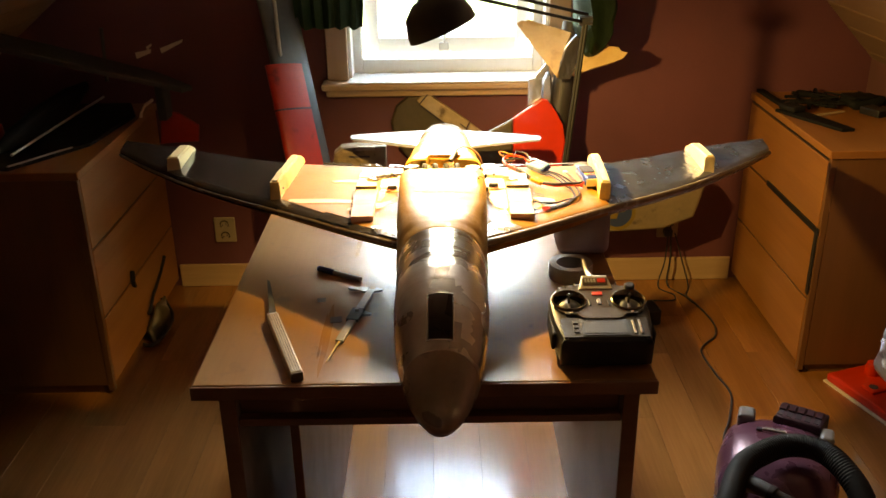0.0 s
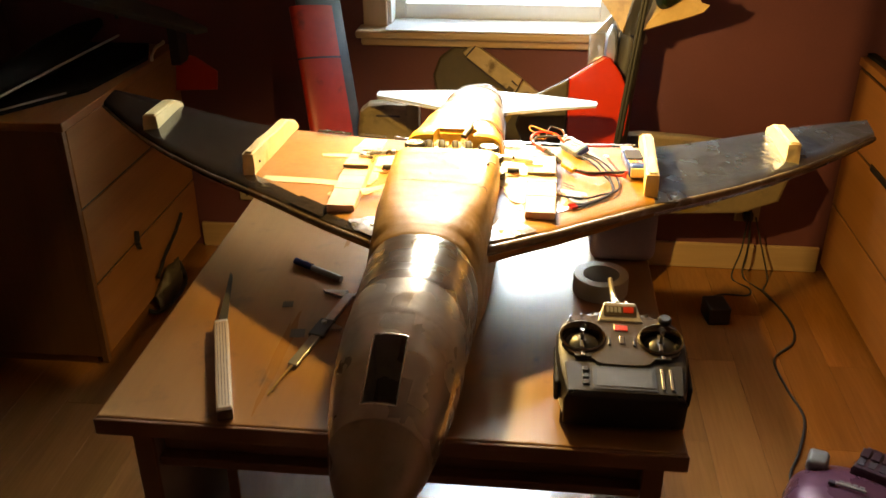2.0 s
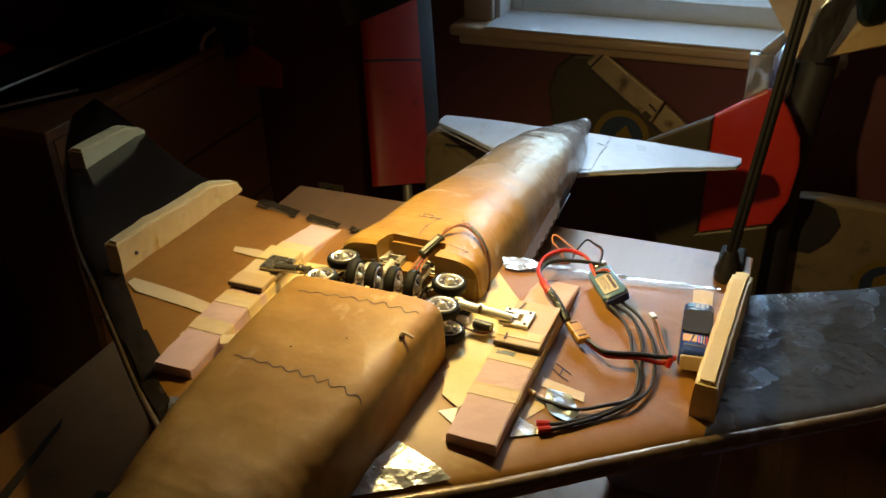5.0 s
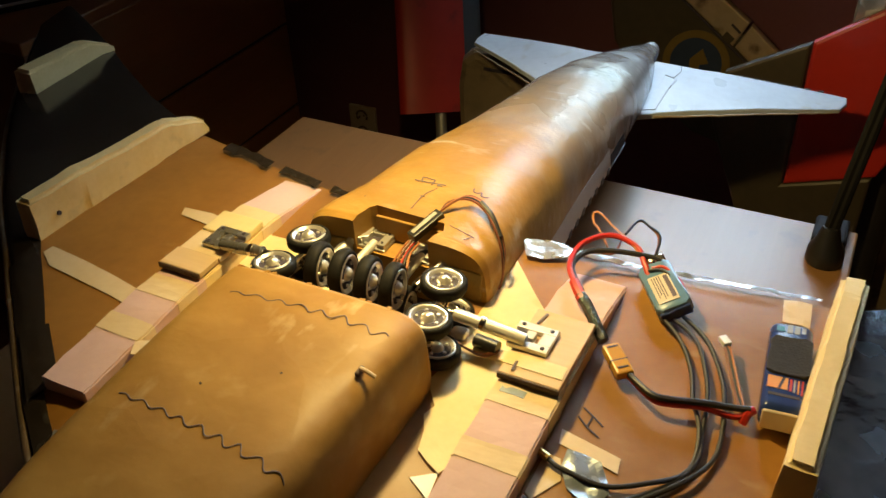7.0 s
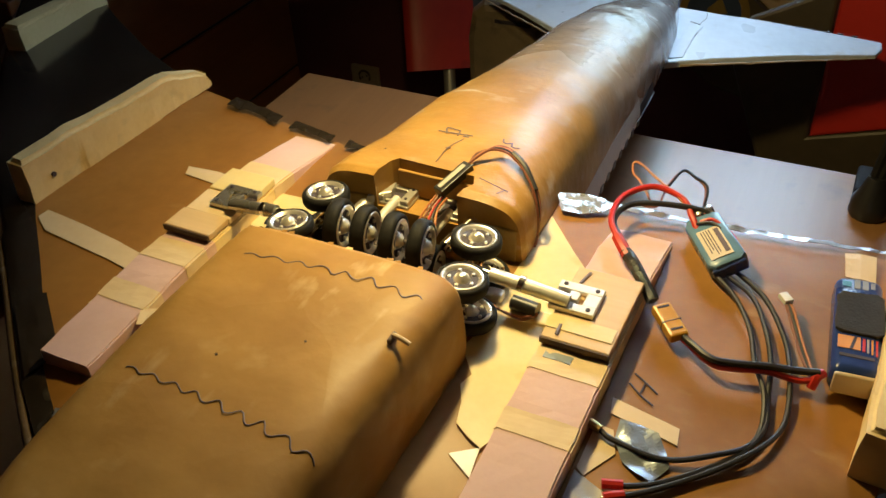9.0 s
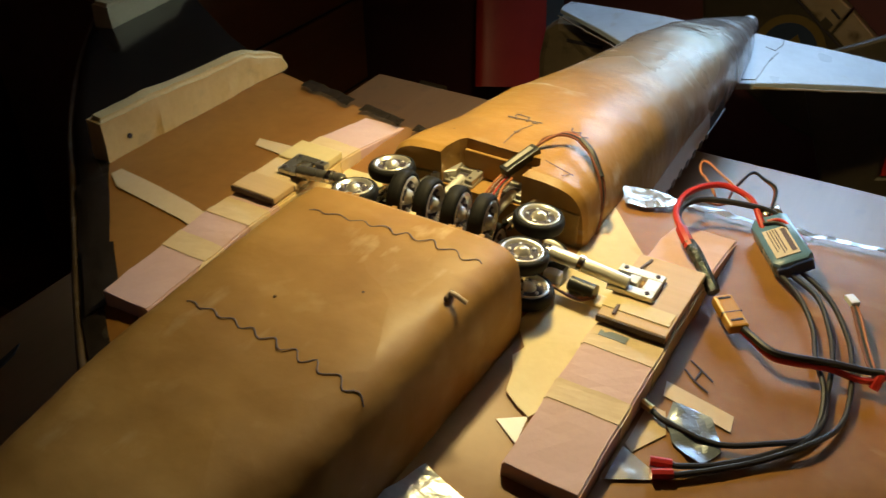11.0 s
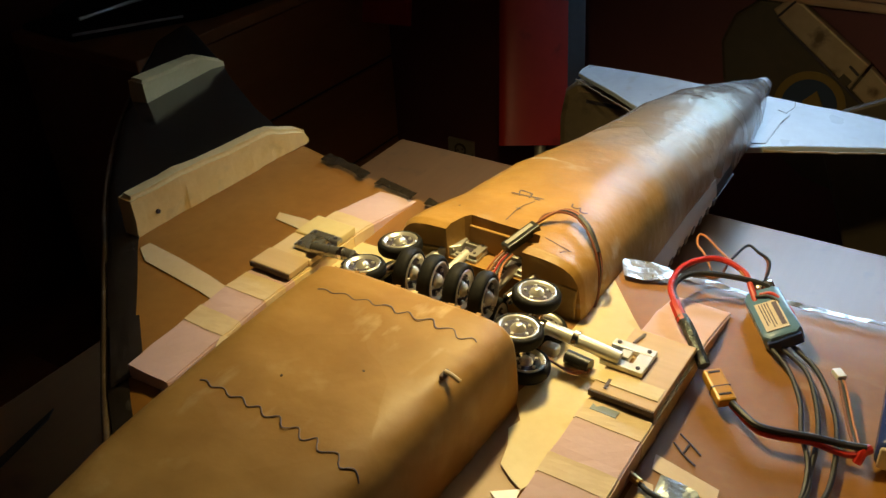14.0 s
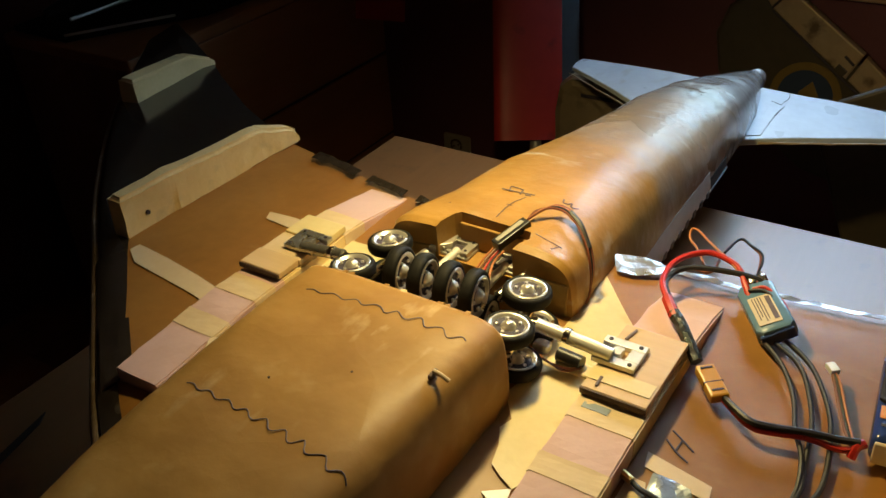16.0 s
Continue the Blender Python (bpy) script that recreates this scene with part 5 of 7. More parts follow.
for pts in ([(-0.0215, 0.714), (-0.0100, 0.7142), (0.0105, 0.7165)], [(-0.0125, 0.7125), (-0.0165, 0.7222), (-0.0035, 0.7212)], [(-0.0018, 0.7118), (-0.0035, 0.7212)], [(0.003, 0.7122), (0.0085, 0.7130)], [(0.0055, 0.7122), (0.004, 0.7165)],
            [(0.0365, 0.7240), (0.0385, 0.7185), (0.0425, 0.7182), (0.0455, 0.7215), (0.0470, 0.7165), (0.0500, 0.7155), (0.0535, 0.7185)]):
    ink(pts, aft_top, 0.0008, "ink_mark")
for pts in ([(0.0015, 0.664), (0.0005, 0.690), (0.006, 0.708)], [(-0.002, 0.688), (0.003, 0.6885)], [(0.045, 0.655), (0.072, 0.650)], [(0.066, 0.642), (0.078, 0.688)], [(-0.086, 0.664), (-0.048, 0.668)]):
    ink(pts, aft_top, 0.0005, "panel_line")
for pts in ([(0.2093, 0.5536), (0.218, 0.5485), (0.2285, 0.5418)], [(0.2085, 0.5435), (0.2186, 0.5357), (0.2286, 0.5308)], [(0.2184, 0.5477), (0.2176, 0.5357)]):
    part("ink_mark", tube([(x, y, skin(x, y) + 0.0008) for x, y in pts], 0.0008, 6, 3, flat=0.5), M_INK_SHADE, jet)
for (x0, y0), (x1, y1) in (((0.1538, 0.6165), (0.1508, 0.6020)), ((0.1533, 0.5540), (0.1538, 0.5430))):
    part("ink_mark", tube([(x0, y0, Z(0.9036)), (x1, y1, Z(0.9036))], 0.0012, 6, 2, flat=0.4), M_PEN, jet)

# tailplane
for sx in (-1, 1):
    def tz(x, y):
        return Z(0.787 - (0.158 if sx > 0 else 0.132) * (abs(x) - 0.05))
    out = [(0.040, 1.195), (0.11, 1.262), (0.20, 1.338), (0.306, 1.417), (0.313, 1.445), (0.310, 1.468), (0.24, 1.452), (0.15, 1.425), (0.09, 1.405), (0.030, 1.388)]
    out = [(sx * x * (1.0 if sx > 0 else 0.985), y + (0.0 if sx > 0 else 0.03 * x)) for x, y in out]
    bm = prism(out, lambda x, y: tz(x, y) - 0.009 + 0.01 * abs(x), lambda x, y: tz(x, y) - (0.0 if y < 1.43 else 0.002), bevel=0.002)
    part("tailplane", roughen(bm, 0.0006, 40, 1), M_TAILPLANE, jet, "white swept tailplane with ragged edges")
    rag = []
    for k in range(26):
        t = k / 25
        x, y = 0.075 + 0.222 * t, 1.2285 + 0.180 * t
        rag.append((sx * (x + 0.002 * noise.noise((t * 40, 3, sx))), y + 0.0015 * noise.noise((t * 50, sx, 7)) - 0.001, tz(x, y) - 0.006 + 0.01 * x * 0.5 + 0.0018 * noise.noise((t * 60, 1, sx))))
    part("tape_edge", tube(rag, 0.0016, 6, 1, taper=0.6), M_OLIVE, jet, "ragged brown tape along the leading edge")

    if sx > 0:
        lines = ([(0.0690, 1.398), (0.0735, 1.378), (0.0700, 1.352), (0.0735, 1.322), (0.0712, 1.295), (0.0725, 1.250)], [(0.056, 1.352), (0.0700, 1.350)])
        for pts in lines:
            part("hinge_line", tube([(x, y, tz(x, y) + 0.0001) for x, y in pts], 0.0004, 6, 3), M_DARKMODEL, jet)
        part("root_plate", prism([(0.058, 1.225), (0.074, 1.240), (0.0725, 1.318), (0.076, 1.346), (0.058, 1.348)], lambda x, y: tz(x, y) - 0.001, lambda x, y: tz(x, y) + 0.0012, bevel=0.0005), M_TAILPLANE, jet, "white plate at the tailplane root")
        for k in range(9):
            x = 0.12 + 0.019 * k
            y = 1.4150 + (x - 0.12) * 0.29
            part("edge_chip", box(-0.004, 0.004, -0.0011, 0.0011, -0.002, 0.0008, m=Matrix.Translation((x, y, tz(x, y) - 0.0012)) @ Matrix.Rotation(radians(15 + 9 * math.sin(k * 2.3)), 4, "Z")), M_DARKMODEL, jet)

# ---------- on the wing: speed controller, battery, their wires ----------


def wz(x, y):
    """World height of the wing skin."""
    return BASE + skin(x - 0.030 - 0.012 * y, y)


def world_tube(name, pts, r, mat, parent, label="", steps=6):
    o = parent.matrix_basis.inverted()
    return part(name, tube([o @ Vector(p) for p in pts], r, 8, steps), mat, parent, label, True)


def over(x, y, h=0.003):
    """A place h above the wing, from the airplane's own x and y."""
    x, y = 0.030 + x + 0.012 * y, y - 0.012 * x
    return (x, y, wz(x, y) + h)


ESC_AT = over(0.2310, 0.7010, 0.0)
esc = thing("speed_controller", ESC_AT, "blue shrink-wrapped speed controller with red and black wires", "electronics", rz=-57)
bm = prism([(-0.031, -0.013), (-0.024, -0.0175), (0.026, -0.0170), (0.0315, -0.012), (0.0315, 0.012), (0.027, 0.0172), (-0.026, 0.0165), (-0.032, 0.011)], 0.0015, 0.0155, bevel=0.0030)
part("body", roughen(bm, 0.0011, 70, 2), M_ESC, esc, "wrinkled blue shrink wrap", True)
part("label_sticker", roughen(box(-0.011, 0.024, -0.0120, 0.0085, 0.0158, 0.0164), 0.0003, 60, 2), M_LABEL, esc, "pale paper sticker")
for y, x0, x1, h in ((0.0048, -0.008, 0.021, 0.0042), (-0.0012, -0.009, 0.019, 0.0010), (-0.0036, -0.009, 0.021, 0.0009), (-0.0060, -0.009, 0.015, 0.0009), (-0.0085, -0.009, 0.018, 0.0009)):
    part("print_bar", box(x0, x1, y - h / 2, y + h / 2, 0.0166, 0.0169), M_TEXT, esc)
part("cooling_end", roughen(box(-0.041, -0.029, -0.006, 0.014, 0.004, 0.0175, 0.004), 0.0015, 90, 2), M_SILVER, esc, "shiny clear end of the wrap", True)
part("wrap_fold", roughen(box(0.030, 0.0335, -0.0155, 0.0155, 0.003, 0.0125, 0.0014), 0.0012, 80, 3), M_BATT, esc, "dark folded end of the wrap")

for piece in esc.children:
    piece.matrix_basis = Matrix.Translation((0, 0, 0.0055)) @ Matrix.Rotation(radians(20), 4, "X") @ Matrix.Diagonal((1, 0.88, 1, 1))
world_tube("power_wire", [over(0.214, 0.706, 0.012), over(0.205, 0.718, 0.018), over(0.1912, 0.7354, 0.022), over(0.1661, 0.7391, 0.024), over(0.1474, 0.7158, 0.024), over(0.1478, 0.6828, 0.024), over(0.1641, 0.656, 0.024)], 0.0026, M_RED, esc, "thick red wire")
world_tube("power_wire", [over(0.226, 0.718, 0.012), over(0.2142, 0.7270, 0.020), over(0.1823, 0.7222, 0.022), over(0.1555, 0.7099, 0.022), over(0.1498, 0.6839, 0.022), over(0.1680, 0.658, 0.021)], 0.0025, M_BWIRE, esc, "thick black wire")
world_tube("heat_shrink", [over(0.1590, 0.664, 0.023), over(0.1655, 0.655, 0.023), over(0.1730, 0.646, 0.022)], 0.0046, M_RED, esc, "red heat shrink")
world_tube("insulating_tape", [over(0.1700, 0.650, 0.022), over(0.1793, 0.6412, 0.021), over(0.1920, 0.627, 0.017), over(0.2020, 0.617, 0.012)], 0.0052, M_TAPEBLK, esc, "black taped splice", 5)
WIRES = (((0.2340, 0.6699), (0.2552, 0.6511), (0.2725, 0.6223), (0.2819, 0.5934), (0.2932, 0.5676), (0.2975, 0.5406), (0.2930, 0.5220), (0.2769, 0.5044), (0.2481, 0.4890), (0.2151, 0.4896), (0.2040, 0.4935)),
         ((0.2429, 0.6720), (0.2671, 0.6563), (0.2825, 0.6274), (0.2918, 0.5986), (0.2962, 0.5656), (0.2995, 0.5416), (0.2917, 0.5166), (0.2721, 0.4923), (0.2514, 0.4721), (0.2345, 0.4607), (0.2300, 0.4590)),
         ((0.2468, 0.6810), (0.2751, 0.6594), (0.2955, 0.6256), (0.3048, 0.5977), (0.3102, 0.5638), (0.3085, 0.5408), (0.2960, 0.5146), (0.2740, 0.4900), (0.2520, 0.4680), (0.2365, 0.4547), (0.2330, 0.4525)))
for k, line in enumerate(WIRES):
    hs = [0.009, 0.008, 0.007, 0.006, 0.005 + 0.002 * (k == 0), 0.004, 0.004 + 0.003 * (k == 2), 0.004 + 0.003 * (k == 0), 0.004, 0.004, 0.004]
    world_tube("motor_wire", [over(x, y, h) for (x, y), h in zip(line, hs)], 0.0019, M_BWIRE, esc, "thick black motor wire")
    (x0, y0), (x1, y1) = line[-2], line[-1]
    d = Vector((x1 - x0, y1 - y0, 0)).normalized()
    world_tube("wire_tip", [over(x1, y1, 0.0045), over(x1 + d.x * 0.013, y1 + d.y * 0.013, 0.0045)], 0.0032, M_BRASS if k == 0 else M_RED, esc, "brass plug tip" if k == 0 else "red sleeved plug tip", 1)
world_tube("servo_lead", [over(0.2112, 0.7240, 0.018), over(0.2059, 0.7565, 0.022), over(0.1930, 0.7700, 0.022), over(0.1817, 0.7752, 0.022), over(0.1750, 0.7522, 0.018), over(0.1733, 0.7271, 0.014), over(0.1553, 0.7239, 0.014)], 0.0011, M_BROWNW, esc)
world_tube("servo_lead", [over(0.2112, 0.7225, 0.020), over(0.2075, 0.7555, 0.024), over(0.1935, 0.7680, 0.024), over(0.1825, 0.7730, 0.024), over(0.1765, 0.7520, 0.020)], 0.0011, M_BWIRE, esc)
world_tube("servo_lead", [over(0.205, 0.722, 0.016), over(0.1892, 0.7343, 0.022), over(0.1609, 0.7560, 0.024), over(0.1460, 0.7690, 0.024), over(0.1397, 0.7697, 0.022), over(0.1430, 0.7600, 0.018), over(0.1509, 0.7539, 0.016), over(0.1692, 0.7301, 0.012)], 0.0011, M_ORANGEW, esc)
world_tube("servo_lead", [over(0.212, 0.716, 0.018), over(0.222, 0.717, 0.022), over(0.240, 0.706, 0.020), over(0.2475, 0.694, 0.016)], 0.0015, M_RED, esc)
world_tube("servo_lead", [over(0.210, 0.712, 0.018), over(0.222, 0.712, 0.022), over(0.2385, 0.702, 0.020), over(0.2460, 0.690, 0.016)], 0.0014, M_BWIRE, esc)

batt = thing("battery_pack", over(0.3405, 0.6420, 0.0), "blue shrink-wrapped battery pack with black velcro and an orange label", "battery", rz=5)
part("body", roughen(box(-0.0165, 0.0165, -0.052, 0.052, 0.001, 0.0255, 0.0075, 4), 0.0006, 60, 1), M_BATT, batt, "glossy blue shrink wrap", True)
part("velcro", roughen(prism([(-0.0155, -0.012), (-0.010, -0.0150), (0.011, -0.0155), (0.0160, -0.011), (0.0160, 0.027), (0.010, 0.0305), (-0.012, 0.029), (-0.0155, 0.024)], 0.0252, 0.0280, bevel=0.0008), 0.0010, 160, 3), M_VELCRO, batt, "fuzzy black velcro patch")
part("label_print", box(-0.0135, 0.0010, -0.0305, -0.0175, 0.0257, 0.0261), M_ORANGE, batt, "orange printed label")
for k, (mt, w) in enumerate(((M_REDPAINT, 0.0018), (M_GREYPL, 0.0014), (M_ORANGE, 0.0012), (M_REDPAINT, 0.0012))):
    part("label_stripe", box(0.0022 + k * 0.0028, 0.0022 + k * 0.0028 + w, -0.0310 - 0.0008 * k, -0.0180, 0.0257, 0.0261), mt, batt)
part("label_slash", prism([(-0.0060, -0.0305), (-0.0040, -0.0305), (-0.0010, -0.0175), (-0.0030, -0.0175)], 0.0262, 0.0264), M_INK_SHADE, batt)
part("label_bar", box(-0.0120, 0.0100, -0.0385, -0.0355, 0.0257, 0.0260), M_INK_SHADE, batt)
for x0, x1, y0, y1, mt in ((-0.004, 0.000, 0.036, 0.046, M_GREYPL), (0.0015, 0.0055, 0.036, 0.046, M_GREYPL), (0.0070, 0.0100, 0.038, 0.045, M_GREYPL), (-0.012, -0.006, 0.037, 0.043, M_TEAL)):
    part("print_bar", box(x0, x1, y0, y1, 0.0257, 0.0260), mt, batt)
part("end_cap", roughen(box(-0.0140, 0.0140, -0.0535, -0.0500, 0.0040, 0.0225, 0.0016, 3), 0.0005, 70, 1), M_LABEL, batt, "cream end of the pack", True)
world_tube("power_wire", [over(0.3240, 0.5905, 0.012), over(0.3120, 0.5865, 0.009), over(0.2910, 0.5835, 0.011), over(0.2700, 0.5765, 0.011), over(0.2561, 0.5745, 0.011), over(0.2400, 0.5850, 0.010), over(0.2310, 0.5925, 0.009)], 0.0024, M_RED, batt, "thick red wire")
world_tube("power_wire", [over(0.3240, 0.5925, 0.016), over(0.3100, 0.5900, 0.014), over(0.2910, 0.5845, 0.015), over(0.2680, 0.5770, 0.015), over(0.2540, 0.5755, 0.015), over(0.2380, 0.5860, 0.013), over(0.2300, 0.5940, 0.010)], 0.0026, M_BWIRE, batt, "thick black wire")
world_tube("wire_knot", [over(0.3205, 0.5860, 0.006), over(0.3225, 0.5905, 0.013), over(0.3260, 0.5950, 0.014)], 0.0034, M_RED, batt, "red soldered end")
for mt, d in ((M_BWIRE, 0.0), (M_ORANGEW, 0.0022), (M_BROWNW, -0.0020)):
    world_tube("balance_lead", [over(0.3209, 0.5899 + d, 0.010), over(0.3140 + d, 0.6040, 0.010), over(0.3065 + d, 0.6207, 0.011), over(0.2960 + d, 0.6450, 0.014), over(0.2915 + d / 2, 0.6530, 0.015)], 0.0011, mt, batt)
at = over(0.2900, 0.6560, 0.0155)
part("balance_plug", box(-0.0034, 0.0034, -0.0050, 0.0050, -0.0022, 0.0022, 0.0006, m=batt.matrix_basis.inverted() @ pose(*at, 0, 0, 40)), M_WHITE, batt, "white balance plug")
at = over(0.2192, 0.6012, 0.0115)
CON = batt.matrix_basis.inverted() @ pose(*at, 6, 0, 41)
con = part("connector", box(-0.0072, 0.0072, -0.0160, 0.0160, -0.0042, 0.0042, 0.0018, m=CON), M_XT, batt, "amber power connector")
part("connector_seam", box(-0.0074, 0.0074, -0.0022, -0.0014, -0.0044, 0.0044, m=CON), M_INK_SHADE, con)
for y in (-0.010, 0.012):
    part("connector_rib", box(-0.0045, 0.0045, y - 0.0008, y + 0.0008, 0.0042, 0.0047, m=CON), M_INK_SHADE, con)

# ---------- on the table ----------
block = part("foam_block", roughen(box(0.303, 0.425, 0.545, 0.660, TT, 0.838, 0.02, 4), 0.001, 30), M_FOAMGREY, None, "", True)
tagged(block, "mauve grey soft foam block propping up the wing", "foam block")

roll = part("tape_roll", lathe([(0.032, 0.0), (0.048, 0.0), (0.0485, 0.003), (0.0485, 0.031), (0.048, 0.034), (0.032, 0.034), (0.0312, 0.031), (0.0312, 0.003)], 48, close="ring"), M_TAPEROLL, None, "", True)
roll.matrix_basis = pose(0.318, 0.437, TT + 0.0002)
tagged(roll, "grey roll of adhesive tape lying flat on the table", "tape roll")

tx = thing("radio_transmitter", (0.329, 0.128, TT), "dark grey radio transmitter with two stick gimbals and an unlit display", "radio transmitter")
TILT_TX = Matrix.Translation((0, 0.006, 0.040)) @ Matrix.Rotation(radians(9), 4, "X")
case_pts = [(-0.082, -0.085), (-0.070, -0.098), (0.070, -0.098), (0.082, -0.085), (0.092, -0.03), (0.094, 0.03), (0.084, 0.062), (0.060, 0.078), (0.028, 0.090), (-0.028, 0.090), (-0.060, 0.078), (-0.084, 0.062), (-0.094, 0.03), (-0.092, -0.03)]
round_pts = [(p.x, p.y) for p in smooth_path([(x, y, 0) for x, y in case_pts + case_pts[:1]], 4)][:-1]
SLOPE_TX = TILT_TX @ Matrix.Translation((0, 0.057, 0.0435)) @ Matrix.Rotation(radians(17), 4, "X")
wells = []
for sx in (-1, 1):
    for k in (0, 1):
        wells.append(lathe([(0.0300, -0.014), (0.0300, 0.03)], 36, m=TILT_TX @ Matrix.Translation((sx * 0.0565, 0.021, 0.0385))))
bm = prism(round_pts, -0.017, 0.038, bevel=0.012)
bmesh.ops.transform(bm, matrix=TILT_TX, verts=bm.verts)
case = part("case", bm, M_TX, tx, "", True)
carve(case, [wells[0], wells[2]])
plate_pts = [(-0.086, 0.030), (-0.078, -0.010), (-0.046, -0.022), (-0.030, -0.034), (0.030, -0.034), (0.046, -0.022), (0.078, -0.010), (0.086, 0.030), (0.076, 0.058), (0.052, 0.070), (-0.052, 0.070), (-0.076, 0.058)]
bm = prism([(q.x, q.y) for q in smooth_path([(x, y, 0) for x, y in plate_pts + plate_pts[:1]], 3)][:-1], 0.0385, 0.0415, bevel=0.001)
bmesh.ops.transform(bm, matrix=TILT_TX, verts=bm.verts)
plate_ob = part("face_plate", bm, M_TXPLATE, tx, "gunmetal upper face plate")
carve(plate_ob, [wells[1], wells[3]])
bm = prism([(-0.034, 0.056), (0.034, 0.056), (0.024, 0.090), (-0.024, 0.090)], 0.036, lambda x, y: 0.0432 + 0.305 * (y - 0.056), bevel=0.0025)
bmesh.ops.transform(bm, matrix=TILT_TX, verts=bm.verts)
part("antenna_hump", bm, M_STEEL, tx, "raised sloping metal antenna base")
part("logo_frame", box(-0.024, 0.024, 0.009, 0.027, -0.0004, 0.0008, 0.0003, m=SLOPE_TX), M_TXPLATE, tx)
for k in range(4):
    part("logo_bar", box(-0.020 + 0.0058 * k, -0.0158 + 0.0058 * k, 0.015, 0.025, 0.0009, 0.0014, m=SLOPE_TX), M_GREYPL, tx)
part("logo_bar", box(0.0050, 0.020, 0.015, 0.025, 0.0009, 0.0015, m=SLOPE_TX), M_REDPAINT, tx)
part("indicator", box(-0.010, 0.010, 0.037, 0.049, 0.0416, 0.0432, 0.0012, m=TILT_TX), M_REDPAINT, tx, "red indicator panel")
for sx in (-1, 1):
    place_at = TILT_TX @ Matrix.Translation((sx * 0.0565, 0.021, 0.0385))
    part("gimbal_ring", lathe([(0.0297, 0.003), (0.0330, 0.0032), (0.0335, 0.0050), (0.0310, 0.0066), (0.0290, 0.0050), (0.0262, -0.004), (0.0235, -0.0095), (0.0295, -0.0105)], 40, close="ring", m=place_at), M_TXRING, tx, "dark chrome gimbal ring", True)
    part("gimbal_cup", lathe([(0.0238, -0.0100), (0.0200, -0.0070), (0.0130, -0.0035), (0.0060, -0.0015), (0.0005, -0.0012)], 30, m=place_at), M_BLACK, tx, "", True)
    part("gimbal_slot", box(-0.0030, 0.0030, -0.017, 0.017, -0.0060, -0.0012, 0.001, m=place_at), M_INK_SHADE, tx)
    part("stick", tube([place_at @ Vector((0, 0, -0.002)), place_at @ Vector((sx * 0.001, 0.002, 0.012))], 0.0024, 10, 1), M_BLACK, tx, "short metal stick", True)
    part("stick_tip", tube([place_at @ Vector((sx * 0.001, 0.002, 0.011)), place_at @ Vector((sx * 0.0012, 0.0026, 0.015))], 0.0034, 10, 1), M_TXRING, tx, "knurled metal stick tip", True)
    part("trim_lever", box(sx * 0.0565 - 0.012, sx * 0.0565 + 0.012, -0.022, -0.016, 0.0390, 0.0425, 0.001, m=TILT_TX), M_BLACK, tx)
    part("trim_key", box(sx * 0.0565 - 0.003, sx * 0.0565 + 0.003, -0.0215, -0.0165, 0.0426, 0.0450, 0.0008, m=TILT_TX), M_CHROME, tx)
    part("side_trim_key", box(sx * 0.018 - 0.002, sx * 0.018 + 0.002, 0.004, 0.020, 0.0416, 0.0440, 0.0008, m=TILT_TX), M_BLACK, tx)
    for k in range(3):
        px = sx * (0.040 + 0.017 * k)
        part("toggle_switch", tube([TILT_TX @ Vector((px, 0.070 - 0.006 * k, 0.036)), TILT_TX @ Vector((px, 0.073 - 0.006 * k, 0.046))], 0.0022, 8, 1, taper=0.7), M_CHROME, tx, "small metal toggle switch", True)
    part("side_grip", roughen(box(sx * 0.088, sx * 0.096, -0.060, 0.020, -0.012, 0.025, 0.004, m=TILT_TX), 0.0005, 80), M_RUBBER, tx, "rubber side grip")
part("shoulder_knob", lathe([(0.010, 0), (0.010, 0.010), (0.0075, 0.013)], 20, m=TILT_TX @ Matrix.Translation((0.066, 0.064, 0.036))), M_BLACK, tx, "black turning knob", True)
part("lower_panel", prism([(-0.078, -0.088), (0.078, -0.088), (0.082, -0.030), (0.050, -0.030), (0.034, -0.040), (-0.034, -0.040), (-0.050, -0.030), (-0.082, -0.030)], 0.0375, 0.0392, bevel=0.0008), M_TX, tx, "dark grey lower panel").matrix_basis = TILT_TX
part("display_frame", box(-0.044, 0.044, -0.084, -0.038, 0.0393, 0.0404, 0.0004, m=TILT_TX), M_BLACK, tx)
part("display", box(-0.038, 0.038, -0.078, -0.044, 0.0405, 0.0411, m=TILT_TX), M_SCREEN, tx, "unlit grey display")
for k in range(3):
    part("push_button", box(-0.058, -0.049, -0.050 - 0.013 * k, -0.042 - 0.013 * k, 0.0393, 0.0415, 0.001, m=TILT_TX), M_BLACK, tx, "small black key")
for k in range(2):
    part("slider_key", box(0.050 + 0.012 * k, 0.0545 + 0.012 * k, -0.080, -0.040, 0.0393, 0.0420, 0.001, m=TILT_TX), M_CHROME, tx, "bright slider strip")
part("power_key", box(-0.004, 0.004, 0.008, 0.024, 0.0416, 0.0436, 0.001, m=TILT_TX), M_CHROME, tx)
part("antenna", tube([TILT_TX @ Vector((-0.004, 0.090, 0.048)), (-0.006, 0.128, 0.092), (-0.010, 0.158, 0.108)], 0.0060, 10, 3, taper=0.6), M_STEEL, tx, "pale stub antenna", True)
part("antenna_stop", tube([TILT_TX @ Vector((0.012, 0.088, 0.046)), (0.012, 0.106, 0.094)], 0.0034, 8, 1), M_STEEL, tx)
part("foot", box(-0.072, 0.072, -0.070, 0.070, 0.0, 0.024, 0.004), M_BLACK, tx, "black battery door resting on the table")

saw = thing("craft_saw", (-0.272, 0.127, TT), "craft saw with a pale wooden handle and dark blade", "hand saw", rz=19.5)
